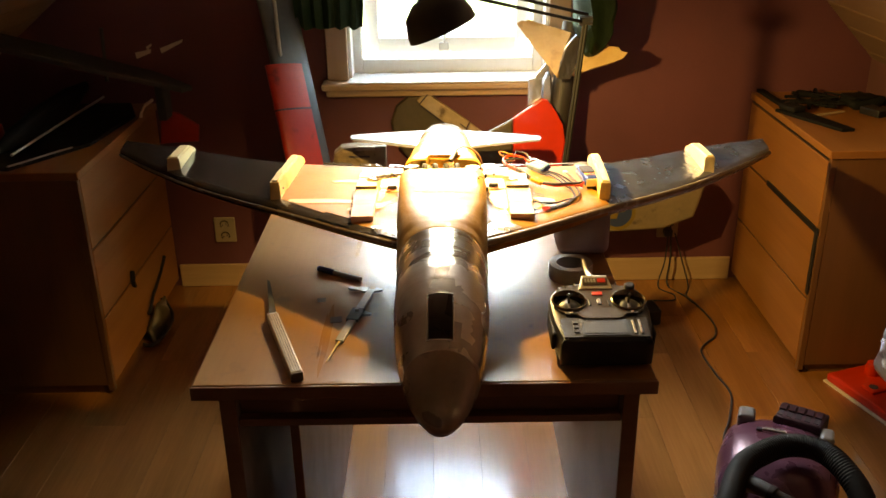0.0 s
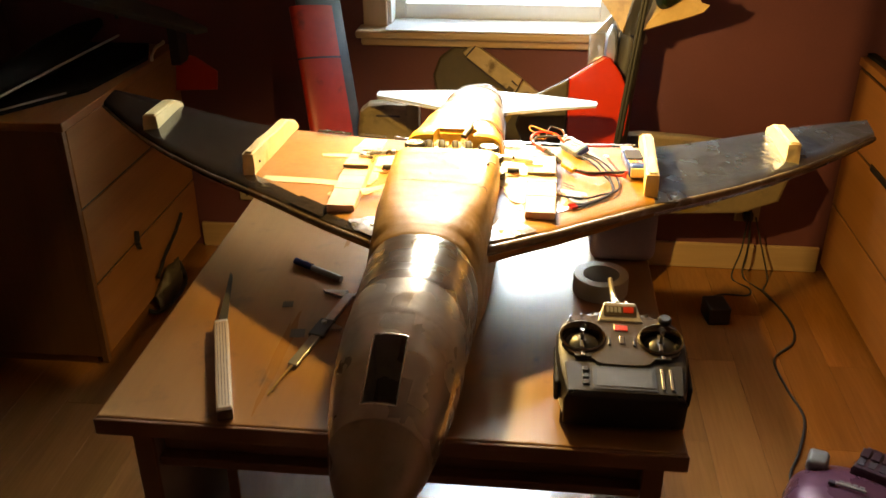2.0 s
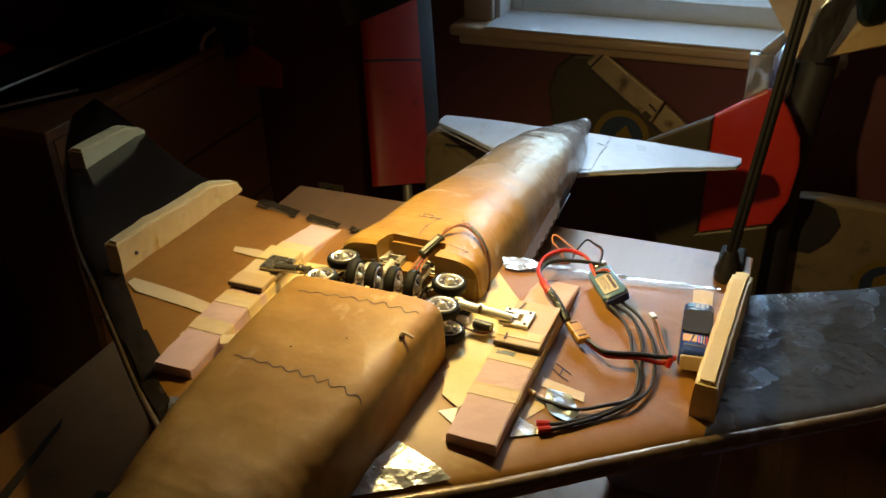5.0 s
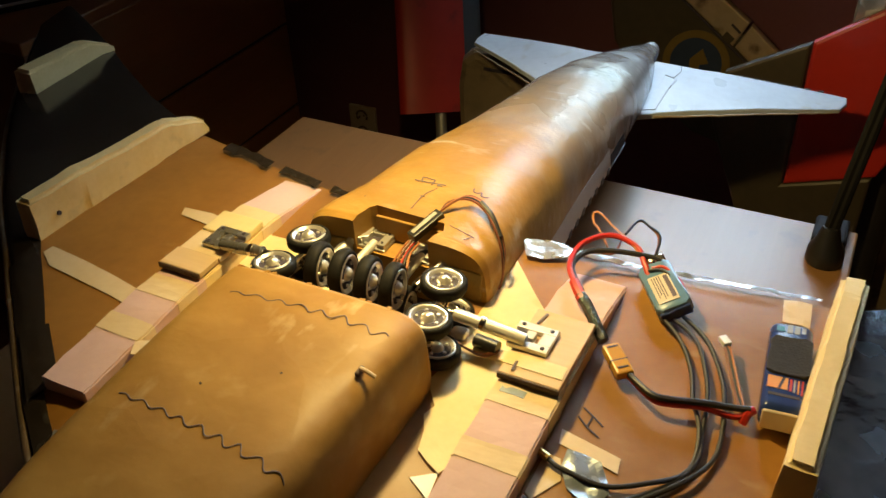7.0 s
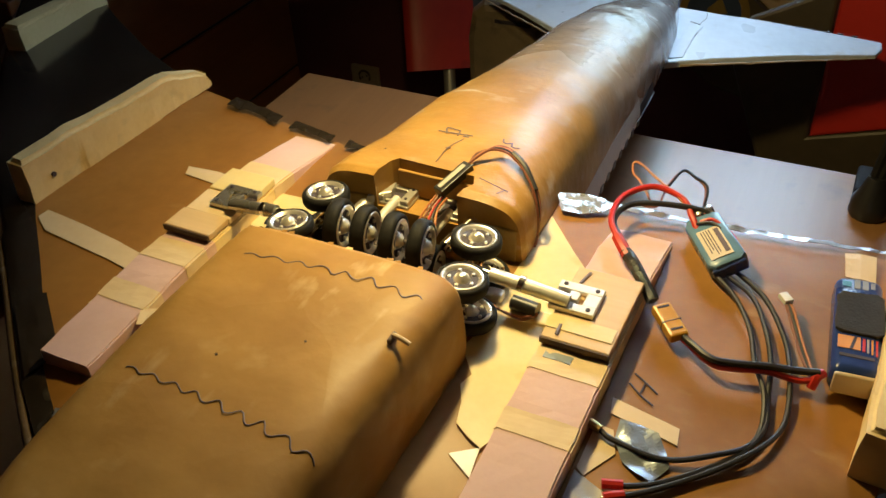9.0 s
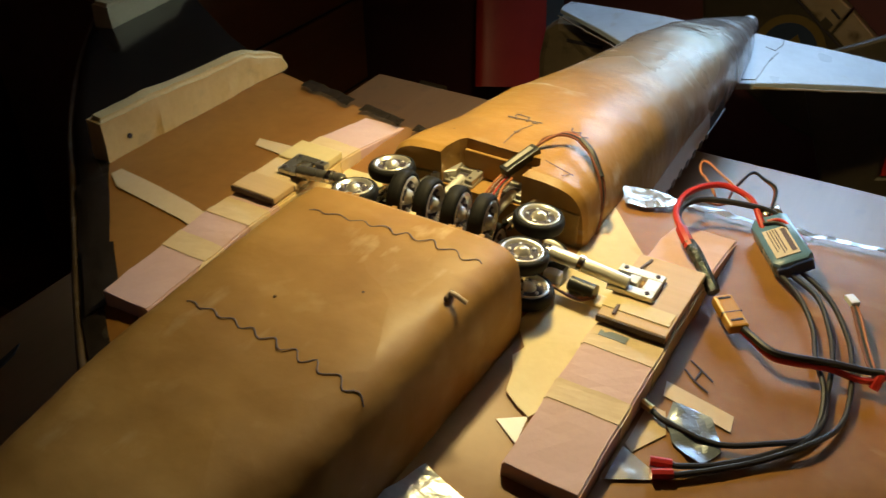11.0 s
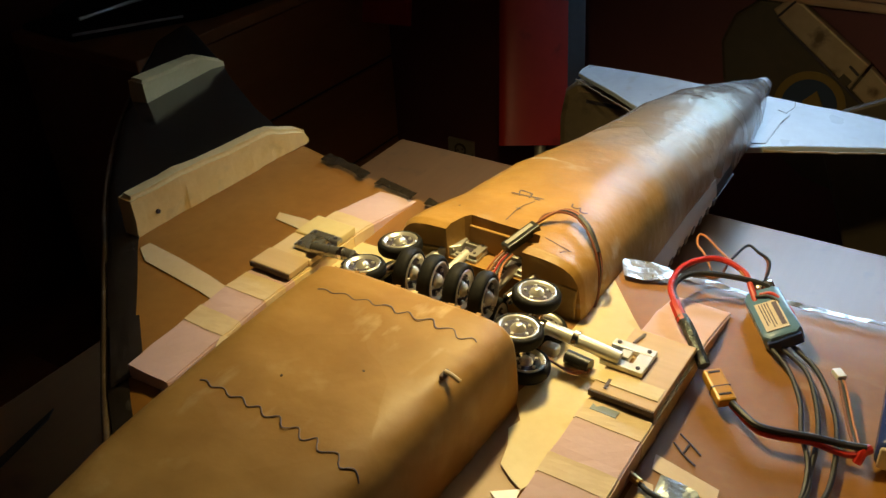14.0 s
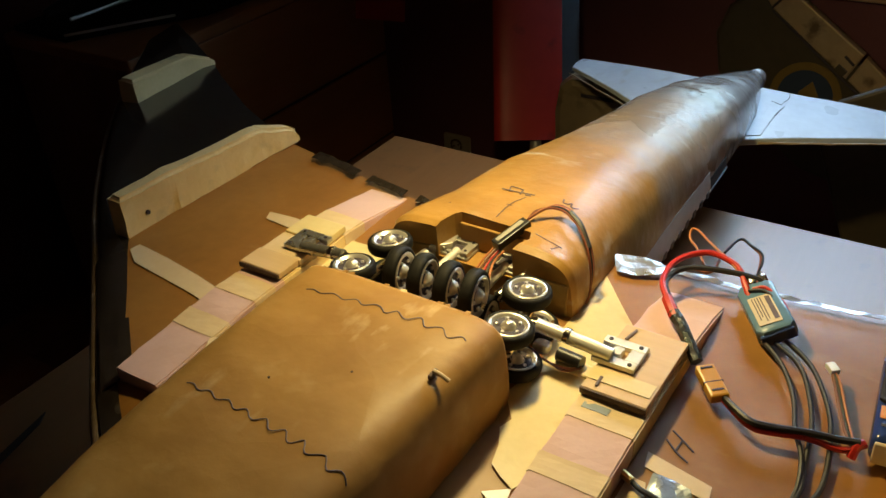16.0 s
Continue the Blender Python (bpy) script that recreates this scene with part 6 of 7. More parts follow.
part("handle", roughen(box(-0.0115, 0.0115, -0.122, 0.120, 0.0, 0.020, 0.003), 0.0005, 40, 1), M_BALSA, saw, "bare grey wooden handle with long grooves")
for k in range(4):
    x = -0.0066 + 0.0044 * k
    part("groove", box(x - 0.0005, x + 0.0005, -0.116, 0.114, 0.0199, 0.0205), M_OLIVE_D, saw)
part("handle_end", roughen(box(-0.0112, 0.0112, -0.1265, -0.1222, 0.001, 0.019, 0.0015), 0.0004, 60), M_PLYEDGE, saw, "dark worn end of the handle")
part("ferrule", box(-0.0105, 0.0105, 0.1203, 0.1300, 0.003, 0.017, 0.0015), M_STEEL, saw, "dull metal ferrule")
part("blade", prism([(-0.008, 0.112), (0.008, 0.112), (0.024, 0.29), (0.020, 0.305)], 0.009, 0.0108), M_DARKMODEL, saw, "dark steel blade")

pen = thing("marker_pen", (-0.196, 0.453, TT), "slim marker pen with a dark blue cap", "pen", rz=59)
part("barrel", tube([(0, -0.055, 0.0055), (0, 0.02, 0.0055)], 0.0055, 12, 1), M_GREYPL, pen, "pale grey barrel", True)
part("cap", tube([(0, 0.018, 0.006), (0, 0.062, 0.006)], 0.0062, 12, 1), M_BATT, pen, "dark blue cap", True)
part("clip", box(-0.0015, 0.0015, 0.025, 0.060, 0.0122, 0.0135, 0.0004), M_BATT, pen)

cal = thing("vernier_caliper", (-0.150, 0.235, TT), "worn steel vernier caliper with a brass depth probe", "caliper", rz=-12)
part("beam", box(-0.008, 0.008, -0.09, 0.14, 0.004, 0.0075, 0.0005), M_CALIPER, cal)
part("depth_probe", prism([(-0.002, -0.09), (0.002, -0.09), (0.0006, -0.168), (-0.0006, -0.170)], 0.004, 0.0062), M_BRASS, cal, "thin brass depth probe")
part("slider", box(-0.013, 0.013, -0.005, 0.045, 0.003, 0.010, 0.001), M_DARKMODEL, cal, "dark sliding jaw carriage")
part("thumb_lock", lathe([(0.0045, 0), (0.0045, 0.005)], 14, m=Matrix.Translation((0.0, 0.030, 0.010))), M_CALIPER, cal)
part("fixed_jaw", prism([(-0.008, 0.125), (-0.046, 0.132), (-0.052, 0.138), (-0.008, 0.148)], 0.003, 0.0078), M_CALIPER, cal)
part("sliding_jaw", prism([(0.008, 0.020), (0.030, 0.026), (0.030, 0.032), (0.008, 0.040)], 0.003, 0.0078), M_CALIPER, cal)
part("inner_jaw", prism([(0.008, 0.130), (0.024, 0.138), (0.024, 0.142), (0.008, 0.148)], 0.003, 0.0078), M_CALIPER, cal)
part("support_pad", box(-0.007, 0.007, -0.06, 0.12, 0.0, 0.0039), M_CALIPER, cal)

for x, y, s in ((-0.225, 0.335, 0.018), (-0.185, 0.245, 0.024)):
    p = part("card_square", box(-s / 2, s / 2, -s / 2, s / 2, 0, 0.0012), M_OLIVE_D)
    p.matrix_basis = pose(x, y, TT, 0, 0, 8)
    tagged(p, "small dark card square lying on the table", "card scrap", "card scraps on the table")

# ---------- desk lamp clamped to the far edge ----------
lamp = thing("desk_lamp", (0.383, 1.05, TT), "black jointed desk lamp with a round metal shade, switched on", "desk lamp")


def lamp_tube(name, pts, r, mat=M_BLACK_M, label="", steps=1):
    return world_tube(name, pts, r, mat, lamp, label, steps)


part("base_clamp", lathe([(0.020, 0.0), (0.022, 0.004), (0.021, 0.020), (0.015, 0.030), (0.011, 0.045), (0.009, 0.050)], 24), M_BLACK, lamp, "", True)
part("clamp_bracket", box(-0.020, 0.020, 0.030, 0.086, -0.05, 0.012, 0.004), M_MATTE, lamp)
ELBOW, HEAD = (0.430, 1.096, 1.172), (0.004, 0.682, 1.330)
for dx in (-0.0035, 0.0035):
    lamp_tube("lower_arm", [(0.383 + dx, 1.05, TT + 0.045), (ELBOW[0] + dx, ELBOW[1], ELBOW[2])], 0.0052, M_MATTE, label="thin black lower arm")
    lamp_tube("upper_arm", [(ELBOW[0] + dx, ELBOW[1], ELBOW[2] + 0.006 + 3 * dx), (HEAD[0] + dx, HEAD[1], HEAD[2] + 3 * dx)], 0.0044, M_MATTE, label="thin black upper arm")
lamp_tube("elbow_joint", [(ELBOW[0] - 0.018, ELBOW[1], ELBOW[2]), (ELBOW[0] + 0.018, ELBOW[1], ELBOW[2])], 0.013, M_BLACK, "black elbow knob")
to_axis = SHADE_AXIS.to_track_quat("-Z", "Y").to_matrix().to_4x4()
rim_c = LAMP + SHADE_AXIS * 0.0220
inv = lamp.matrix_basis.inverted()
part("shade", lathe([(0.080, 0.0), (0.081, 0.0), (0.079, 0.020), (0.070, 0.050), (0.042, 0.074), (0.026, 0.080), (0.024, 0.095)] +
                    [(0.020, 0.094), (0.022, 0.079), (0.039, 0.071), (0.067, 0.048), (0.0755, 0.019), (0.0785, 0.0)], 40, close="ring", m=inv @ Matrix.Translation(rim_c) @ to_axis), M_BLACK_M, lamp, "black conical shade", True)
part("shade_top", lathe([(0.0245, 0.093), (0.0245, 0.098), (0.012, 0.103)], 24, m=inv @ Matrix.Translation(rim_c) @ to_axis), M_BLACK, lamp)
part("reflector", lathe([(0.0747, 0.0185), (0.0662, 0.0472), (0.0385, 0.0700), (0.0214, 0.0780)], 40, close=False, m=inv @ Matrix.Translation(rim_c) @ to_axis), M_REFLECT, lamp, "white inner reflector", True)
part("bulb_socket", lathe([(0.015, 0.046), (0.017, 0.052), (0.017, 0.092)], 20, m=inv @ Matrix.Translation(rim_c) @ to_axis), M_SOCKET, lamp, "bulb socket")

# ---------- dressers ----------


def dresser(sx, x_face, y0, y1, height=0.762):
    d = thing("dresser", (x_face, (y0 + y1) / 2, 0.0), "birch veneer chest of three drawers standing at the wall", "dresser", "dressers at the side walls")
    h = (y1 - y0) / 2
    deep = 0.385
    a, b = (0.020, deep) if sx > 0 else (-deep, -0.020)
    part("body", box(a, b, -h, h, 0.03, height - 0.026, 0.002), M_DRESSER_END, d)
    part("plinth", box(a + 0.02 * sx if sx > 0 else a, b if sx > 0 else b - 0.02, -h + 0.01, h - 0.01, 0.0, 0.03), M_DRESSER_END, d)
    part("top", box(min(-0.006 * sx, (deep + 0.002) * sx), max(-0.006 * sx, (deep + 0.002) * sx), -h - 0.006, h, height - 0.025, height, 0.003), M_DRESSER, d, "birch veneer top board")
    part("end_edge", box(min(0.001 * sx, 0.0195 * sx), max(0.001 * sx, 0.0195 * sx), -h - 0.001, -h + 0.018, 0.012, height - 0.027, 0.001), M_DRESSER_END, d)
    for k in range(3):
        z0, z1 = 0.035 + k * 0.233, 0.035 + (k + 1) * 0.233 - 0.008
        dr = part("drawer_front", box(min(0.0, 0.0185 * sx), max(0.0, 0.0185 * sx), -h + 0.020, h - 0.004, z0, z1, 0.002), M_DRESSER, d, "flat birch drawer front")
        part("grip_groove", box(min(0.004 * sx, 0.019 * sx), max(0.004 * sx, 0.019 * sx), -h + 0.022, h - 0.006, z1 + 0.0012, z1 + 0.0058), M_BLACK, dr, "dark grip groove")
    return d


dresser(-1, -1.03, 1.12, 1.925, 0.755)
drr = dresser(1, 1.20, 1.185, 1.925, 0.765)
part("handle_strip", box(-0.005, -0.001, -0.365, 0.10, 0.492, 0.512, 0.001), M_BLACK, drr, "long black handle strip")
part("handle_strip", box(-0.005, -0.001, -0.365, -0.345, 0.285, 0.4915, 0.001), M_BLACK, drr, "upright black strip at the drawer end")

# clutter on the dresser: tools, cables, a stick, a tape roll
for k in range(5):
    random.seed(40 + k)
    pts = [(1.30 + random.uniform(-0.03, 0.26), 1.74 + random.uniform(-0.10, 0.16), 0.771 + 0.004 * (k % 3) + random.uniform(0, 0.006)) for _ in range(6)]
    c = part("cable", tube(pts, random.choice((0.005, 0.006, 0.004)), 6), M_MATTE, None, "", True)
    tagged(c, "tangled black cable on the dresser top", "cable", "cables on the dresser")
bar = part("clamp_bar", box(-0.013, 0.013, -0.15, 0.15, 0, 0.012, 0.003), M_MATTE)
bar.matrix_basis = pose(1.232, 1.775, 0.7652, 0, 0, 2)
tagged(bar, "long flat black clamp bar lying on the dresser", "clamp")
plate = thing("steel_square", (1.275, 1.53, 0.7652), "dull black tool plate lying on the dresser", "tool", rz=24)
part("plate", prism([(-0.030, -0.15), (0.012, -0.16), (0.028, 0.04), (0.035, 0.13), (-0.035, 0.14), (-0.038, 0.05)], 0.0, 0.010, bevel=0.003), M_MATTE, plate)
part("grip", roughen(box(-0.030, 0.026, 0.060, 0.135, 0.0102, 0.030, 0.007), 0.0015, 40, 1), M_RUBBER, plate, "black rubber grip")
stick = part("wood_stick", roughen(box(-0.006, 0.006, -0.068, 0.068, 0, 0.007, 0.002), 0.0006, 40, 2), M_BALSA)
stick.matrix_basis = pose(1.35, 1.593, 0.7652, 0, 0, 112)
tagged(stick, "pale thin wooden stick on the dresser", "stick")
pouch = thing("tool_pouch", (1.505, 1.70, 0.7652), "slumped black tool pouch with a folded strap on the dresser", "pouch", rz=12)
part("pouch", roughen(roughen(box(-0.065, 0.065, -0.050, 0.050, 0.0, 0.036, 0.015, 3), 0.010, 14, 2), 0.003, 50), M_CASECLOTH, pouch, "", True)
part("flap", roughen(box(-0.060, 0.020, -0.045, 0.040, 0.033, 0.043, 0.005), 0.006, 20, 3), M_RUBBER, pouch, "creased dark flap", True)
part("strap", tube([(-0.07, 0.03, 0.030), (-0.15, 0.08, 0.012), (-0.22, 0.11, 0.007), (-0.27, 0.10, 0.006)], 0.007, 8, 6, flat=0.6), M_MATTE, pouch, "folded black strap", True)
roll2 = part("masking_tape_roll", lathe([(0.026, -0.034), (0.046, -0.034), (0.0475, -0.030), (0.0475, 0.030), (0.046, 0.034), (0.026, 0.034)], 44, close="ring"), M_LABEL, None, "", True)
roll2.matrix_basis = pose(1.535, 1.430, 0.7652 + 0.0475, 84, 0, 62)
tagged(roll2, "wide cream roll of masking tape standing on the dresser", "tape roll")
cup = thing("paper_cup", (1.610, 1.60, 0.7652), "cream paper cup with a pale rim on the dresser", "cup")
part("wall", lathe([(0.032, 0.0), (0.040, 0.105), (0.0375, 0.105), (0.030, 0.004)], 32, close="ring"), M_LABEL, cup, "", True)
part("rim", lathe([(0.0395, 0.1045), (0.0425, 0.1050), (0.0425, 0.1085), (0.0395, 0.1090)], 32, close="ring"), M_WHITE, cup, "pale rolled rim", True)
part("bottom", lathe([(0.0305, 0.004), (0.0305, 0.006)], 32), M_LABEL, cup)
strip = part("power_adapter", box(-0.030, 0.030, -0.04, 0.04, 0, 0.026, 0.005), M_BLACK)
strip.matrix_basis = pose(1.50, 1.58, 0.7652, 0, 0, 25)
tagged(strip, "black power adapter lying among cables on the dresser", "adapter")

# ---------- models and things round the walls ----------


def blade(outline, thick, m, bevel=0.006):
    """A flat rounded panel from an (x, z) outline, standing, moved by m."""
    bm = prism(outline, -thick / 2, thick / 2, bevel=min(bevel, thick * 0.4))
    bmesh.ops.transform(bm, matrix=m @ Matrix.Rotation(radians(90), 4, "X"), verts=bm.verts)
    return bm


# standing wing panel with a red band, on a tube
sw = thing("standing_wing", (-0.31, 1.39, 0.0), "tall grey model wing with a red band leaning on the wall", "model wing")
ax = Vector((-0.09, 0.17, 0.407)).normalized()
u = Vector((0.69, 0.72, -0.13))
u = (u - ax * u.dot(ax)).normalized()
nrm = ax.cross(u)
frame_m = Matrix((u, nrm, ax)).transposed().to_4x4()
o = Vector((-0.457, 1.672, 0.724))


def slab(s0, s1, half, thick, off=0.0, lift=0.0):
    bm = bmesh.new()
    rings = []
    for s in (s0, s0 + (s1 - s0) / 3, s0 + 2 * (s1 - s0) / 3, s1):
        ring = []
        for j in range(24):
            a = 6.28319 * j / 24
            p = frame_m @ Vector((off + half * math.cos(a), (thick + lift) * math.copysign(abs(math.sin(a)) ** 0.8, math.sin(a)), s)) + o - sw.location
            ring.append(bm.verts.new(p))
        rings.append(ring)
    for a, b in zip(rings, rings[1:]):
        for j in range(24):
            bm.faces.new((a[j], a[(j + 1) % 24], b[(j + 1) % 24], b[j]))
    bm.faces.new(rings[0][::-1])
    bm.faces.new(rings[-1])
    bmesh.ops.recalc_face_normals(bm, faces=bm.faces)
    return bm


part("wing_panel", slab(-0.20, 0.47, 0.080, 0.020, 0.020), M_BLUEGREY, sw, "blue grey painted wing", True)
part("red_band", slab(-0.232, 0.222, 0.084, 0.0195, -0.002, 0.004), M_REDBAND, sw, "glossy red painted band", True)
part("red_joint", slab(0.060, 0.066, 0.0845, 0.0205, -0.002, 0.004), M_VACDARK, sw)
part("spar_tube", tube([(-0.0, -0.0, 0.0), Vector((-0.41, 1.59, 0.52)) - sw.location], 0.012, 12, 1), M_STEEL, sw, "metal spar tube standing on the floor", True)
part("spar_foot", lathe([(0.022, 0), (0.022, 0.02), (0.013, 0.03)], 16, m=Matrix.Translation((0, 0, 0))), M_BLACK, sw)
part("mast", tube([Vector((-0.515, 1.74, 0.94)) - sw.location, Vector((-0.535, 1.80, 1.30)) - sw.location], 0.007, 8, 1), M_STEEL, sw, "thin pale rod above the wing")

# olive model leaning against the wall: two wings and body
om = thing("olive_model_airplane", (0.15, 1.70, 0.0), "olive drab model airplane with roundels leaning behind the table", "model airplane")
lean = Matrix.Translation((-0.15, 0.155, 0)) @ Matrix.Rotation(radians(-4), 4, "X")
out = [(-0.03, 0.776), (-0.085, 0.772), (-0.130, 0.738), (-0.150, 0.68), (-0.135, 0.60), (-0.06, 0.50), (0.06, 0.42), (0.30, 0.36), (0.36, 0.44), (0.225, 0.575), (0.12, 0.665)]
part("wing", blade(out, 0.026, lean, 0.008), M_OLIVE_D, om, "dark olive wing with a rounded tip")
part("flap", blade([(-0.052, 0.760), (-0.022, 0.788), (0.002, 0.777), (0.142, 0.678), (0.116, 0.626), (-0.040, 0.744)], 0.020, lean @ Matrix.Translation((0, -0.012, 0)), 0.004), M_OLIVE, om, "worn tan control surface along the wing")
part("flap", blade([(0.146, 0.674), (0.235, 0.602), (0.205, 0.556), (0.121, 0.624)], 0.018, lean @ Matrix.Translation((0, -0.012, 0)), 0.004), M_OLIVE, om, "worn tan control surface along the wing")
for a, b in (((-0.042, 0.747), (-0.012, 0.782)), ((0.108, 0.672), (0.127, 0.656)), ((-0.040, 0.743), (0.205, 0.553))):
    part("panel_gap", tube([lean @ Vector((a[0], -0.0225, a[1])), lean @ Vector((b[0], -0.0225, b[1]))], 0.0026, 6, 1), M_INK_SHADE, om)
part("hatch_square", blade([(0.100, 0.656), (0.118, 0.643), (0.108, 0.628), (0.090, 0.641)], 0.004, lean @ Matrix.Translation((0, -0.0225, 0)), 0.001), M_OLIVE_D, om, "small square hatch")
rt = lean @ Matrix.Translation((0.046, -0.0135, 0.578)) @ Matrix.Rotation(radians(90), 4, "X")
part("roundel", lathe([(0.070, 0), (0.070, 0.0012)], 40, m=rt), M_YELLOW, om, "yellow roundel ring")
part("roundel_field", lathe([(0.054, 0.0013), (0.054, 0.0022)], 40, m=rt), M_NAVY, om, "navy roundel centre")
part("roundel_mark", blade([(-0.010, 0.555), (0.008, 0.555), (0.010, 0.580), (0.028, 0.585), (0.012, 0.615), (-0.012, 0.590)], 0.002, lean @ Matrix.Translation((0.045, -0.0168, -0.004)), 0.0005), M_YELLOW, om)
part("body", tube([Vector((0.30, 1.70, 0.03)) - om.location, Vector((0.27, 1.72, 0.30)) - om.location, Vector((0.25, 1.74, 0.50)) - om.location], 0.06, 20, 4), M_OLIVE_D, om, "dark olive body", True)

# red-tipped wing standing nearer to the table
rw = thing("red_tipped_wing", (0.33, 1.50, 0.0), "grey olive model wing with a bright red tip standing up", "model wing")
rl = Matrix.Translation((-0.33, 0.05, 0)) @ Matrix.Rotation(radians(-6), 4, "X")
part("red_tip", blade([(0.284, 0.764), (0.380, 0.829), (0.400, 0.824), (0.430, 0.784), (0.456, 0.735), (0.464, 0.680), (0.455, 0.60), (0.430, 0.545), (0.284, 0.50)], 0.018, rl, 0.006), M_REDPAINT, rw, "bright red wing tip")
part("wing_panel", blade([(0.282, 0.762), (0.282, 0.50), (0.425, 0.542), (0.42, 0.30), (0.40, 0.0), (0.31, 0.0), (0.22, 0.40), (0.13, 0.62), (0.15, 0.692)], 0.017, rl, 0.006), M_OLIVE_D, rw, "dark grey olive panel")

# rounded olive tip with a dark slot
ot = thing("olive_wing_tip", (-0.235, 1.54, 0.0), "worn olive model wing tip with a dark slot standing on end", "model wing")
ol = Matrix.Translation((0.235, 0, 0)) @ Matrix.Identity(4)
part("panel", blade([(-0.325, 0.675), (-0.300, 0.695), (-0.235, 0.702), (-0.170, 0.70), (-0.150, 0.69), (-0.150, 0.60), (-0.19, 0.30), (-0.17, 0.0), (-0.30, 0.0), (-0.33, 0.30), (-0.335, 0.62)], 0.05, ol, 0.016), M_OLIVE_M, ot, "worn olive skin")
part("slot", box(-0.275 + 0.235, -0.205 + 0.235, -0.0275, -0.0245, 0.662, 0.668), M_INK_SHADE, ot)
part("cap_line", box(-0.185 + 0.235, -0.150 + 0.235, -0.027, -0.024, 0.60, 0.70, 0.001), M_OLIVE_M, ot)

# second roundel wing lying along the wall under the right wing
w2 = thing("pale_model_wing", (0.80, 1.74, 0.0), "pale olive model wing with a yellow roundel leaning at the wall", "model wing")
part("panel", blade([(-0.33, 0.555), (-0.28, 0.560), (-0.12, 0.552), (0.10, 0.528), (0.16, 0.515), (0.20, 0.46), (0.17, 0.345), (0.06, 0.30), (-0.20, 0.285), (-0.22, 0.0), (-0.33, 0.0), (-0.33, 0.28)], 0.03, Matrix.Identity(4), 0.010), M_OLIVE_M, w2, "pale worn olive skin")
part("camouflage_patch", blade([(-0.325, 0.42), (-0.325, 0.552), (-0.285, 0.553), (-0.245, 0.538), (-0.228, 0.50), (-0.245, 0.455), (-0.28, 0.42)], 0.002, Matrix.Translation((0, -0.0162, 0)), 0.0006), M_DARKMODEL, w2, "dark blue grey painted patch")
r2 = Matrix.Translation((-0.115, -0.0155, 0.365)) @ Matrix.Rotation(radians(90), 4, "X")
part("roundel", lathe([(0.066, 0), (0.066, 0.0012)], 36, m=r2), M_YELLOW, w2, "yellow roundel ring")
part("roundel_field", lathe([(0.052, 0.0013), (0.052, 0.0022)], 36, m=r2), M_NAVY, w2, "navy roundel centre")
part("roundel_mark", blade([(-0.142, 0.345), (-0.118, 0.345), (-0.112, 0.37), (-0.088, 0.372), (-0.11, 0.405), (-0.14, 0.385)], 0.002, Matrix.Translation((0, -0.0185, 0)), 0.0005), M_YELLOW, w2)

# silver model standing on its nose beside the window, tan tail
sm = thing("silver_model_airplane", (0.45, 1.66, 0.0), "dark silver model airplane standing on its nose with a tan tail", "model airplane")


def S(*p):
    return Vector(p) - sm.location


part("body", tube([S(0.43, 1.66, 0.0), S(0.425, 1.68, 0.30), S(0.435, 1.70, 0.62), S(0.466, 1.735, 0.86), S(0.490, 1.76, 1.06)], 0.056, 20, 5, taper=0.55), M_DARKMODEL, sm, "dark grey body", True)
part("silver_spine", roughen(loft([(-0.035, 0.012, 0.890, 0.760, 2), (-0.02, 0.021, 0.902, 0.755, 2.2), (0.02, 0.025, 0.906, 0.750, 2.2), (0.05, 0.020, 0.898, 0.760, 2)], 28), 0.002, 40), M_SILVERBODY, sm, "silver blue bulging spine", True).matrix_basis = pose(0.402 - 0.45, 0.055, 0.0)


def sheet(points, t):
    """A foam sheet with worn edges from three or more corners nearly in one plane."""
    pts = [S(*q) for q in points]
    n = (pts[1] - pts[0]).cross(pts[-1] - pts[0]).normalized() * t / 2
    k = len(pts)
    bm = bmesh.new()
    lo, hi = [bm.verts.new(q - n) for q in pts], [bm.verts.new(q + n) for q in pts]
    fs = [bm.faces.new(hi), bm.faces.new(lo[::-1])] + [bm.faces.new((lo[i], lo[(i + 1) % k], hi[(i + 1) % k], hi[i])) for i in range(k)]
    bmesh.ops.recalc_face_normals(bm, faces=fs)
    bmesh.ops.triangulate(bm, faces=bm.faces)
    bmesh.ops.subdivide_edges(bm, edges=bm.edges, cuts=5, use_grid_fill=True)
    return roughen(roughen(bm, 0.0025, 25), 0.0012, 90)


part("tail_panel", sheet([(0.300, 1.752, 1.055), (0.318, 1.748, 1.066), (0.330, 1.745, 1.064), (0.342, 1.742, 1.071), (0.400, 1.733, 1.052), (0.482, 1.715, 1.030), (0.425, 1.60, 0.903)], 0.012), M_TANTAIL, sm, "tan foam tail half with worn edges")
part("tail_panel", sheet([(0.468, 1.645, 0.893), (0.485, 1.690, 0.985), (0.590, 1.660, 1.004), (0.606, 1.656, 0.992), (0.634, 1.648, 0.990), (0.640, 1.646, 0.979), (0.662, 1.640, 0.975), (0.648, 1.640, 0.953)], 0.012), M_TANTAIL, sm, "tan foam tail half with torn edges")
part("fin", sheet([(0.486, 1.625, 1.036), (0.450, 1.62, 0.995), (0.424, 1.62, 0.895), (0.470, 1.622, 0.893), (0.512, 1.625, 1.018)], 0.016), M_DARKMODEL, sm, "dark grey fin between the tail halves")
part("fin_edge", tube([S(0.488, 1.614, 1.040), S(0.452, 1.610, 1.000), S(0.440, 1.610, 0.955)], 0.0035, 6, 3), M_SILVERBODY, sm, "bright foil edge")
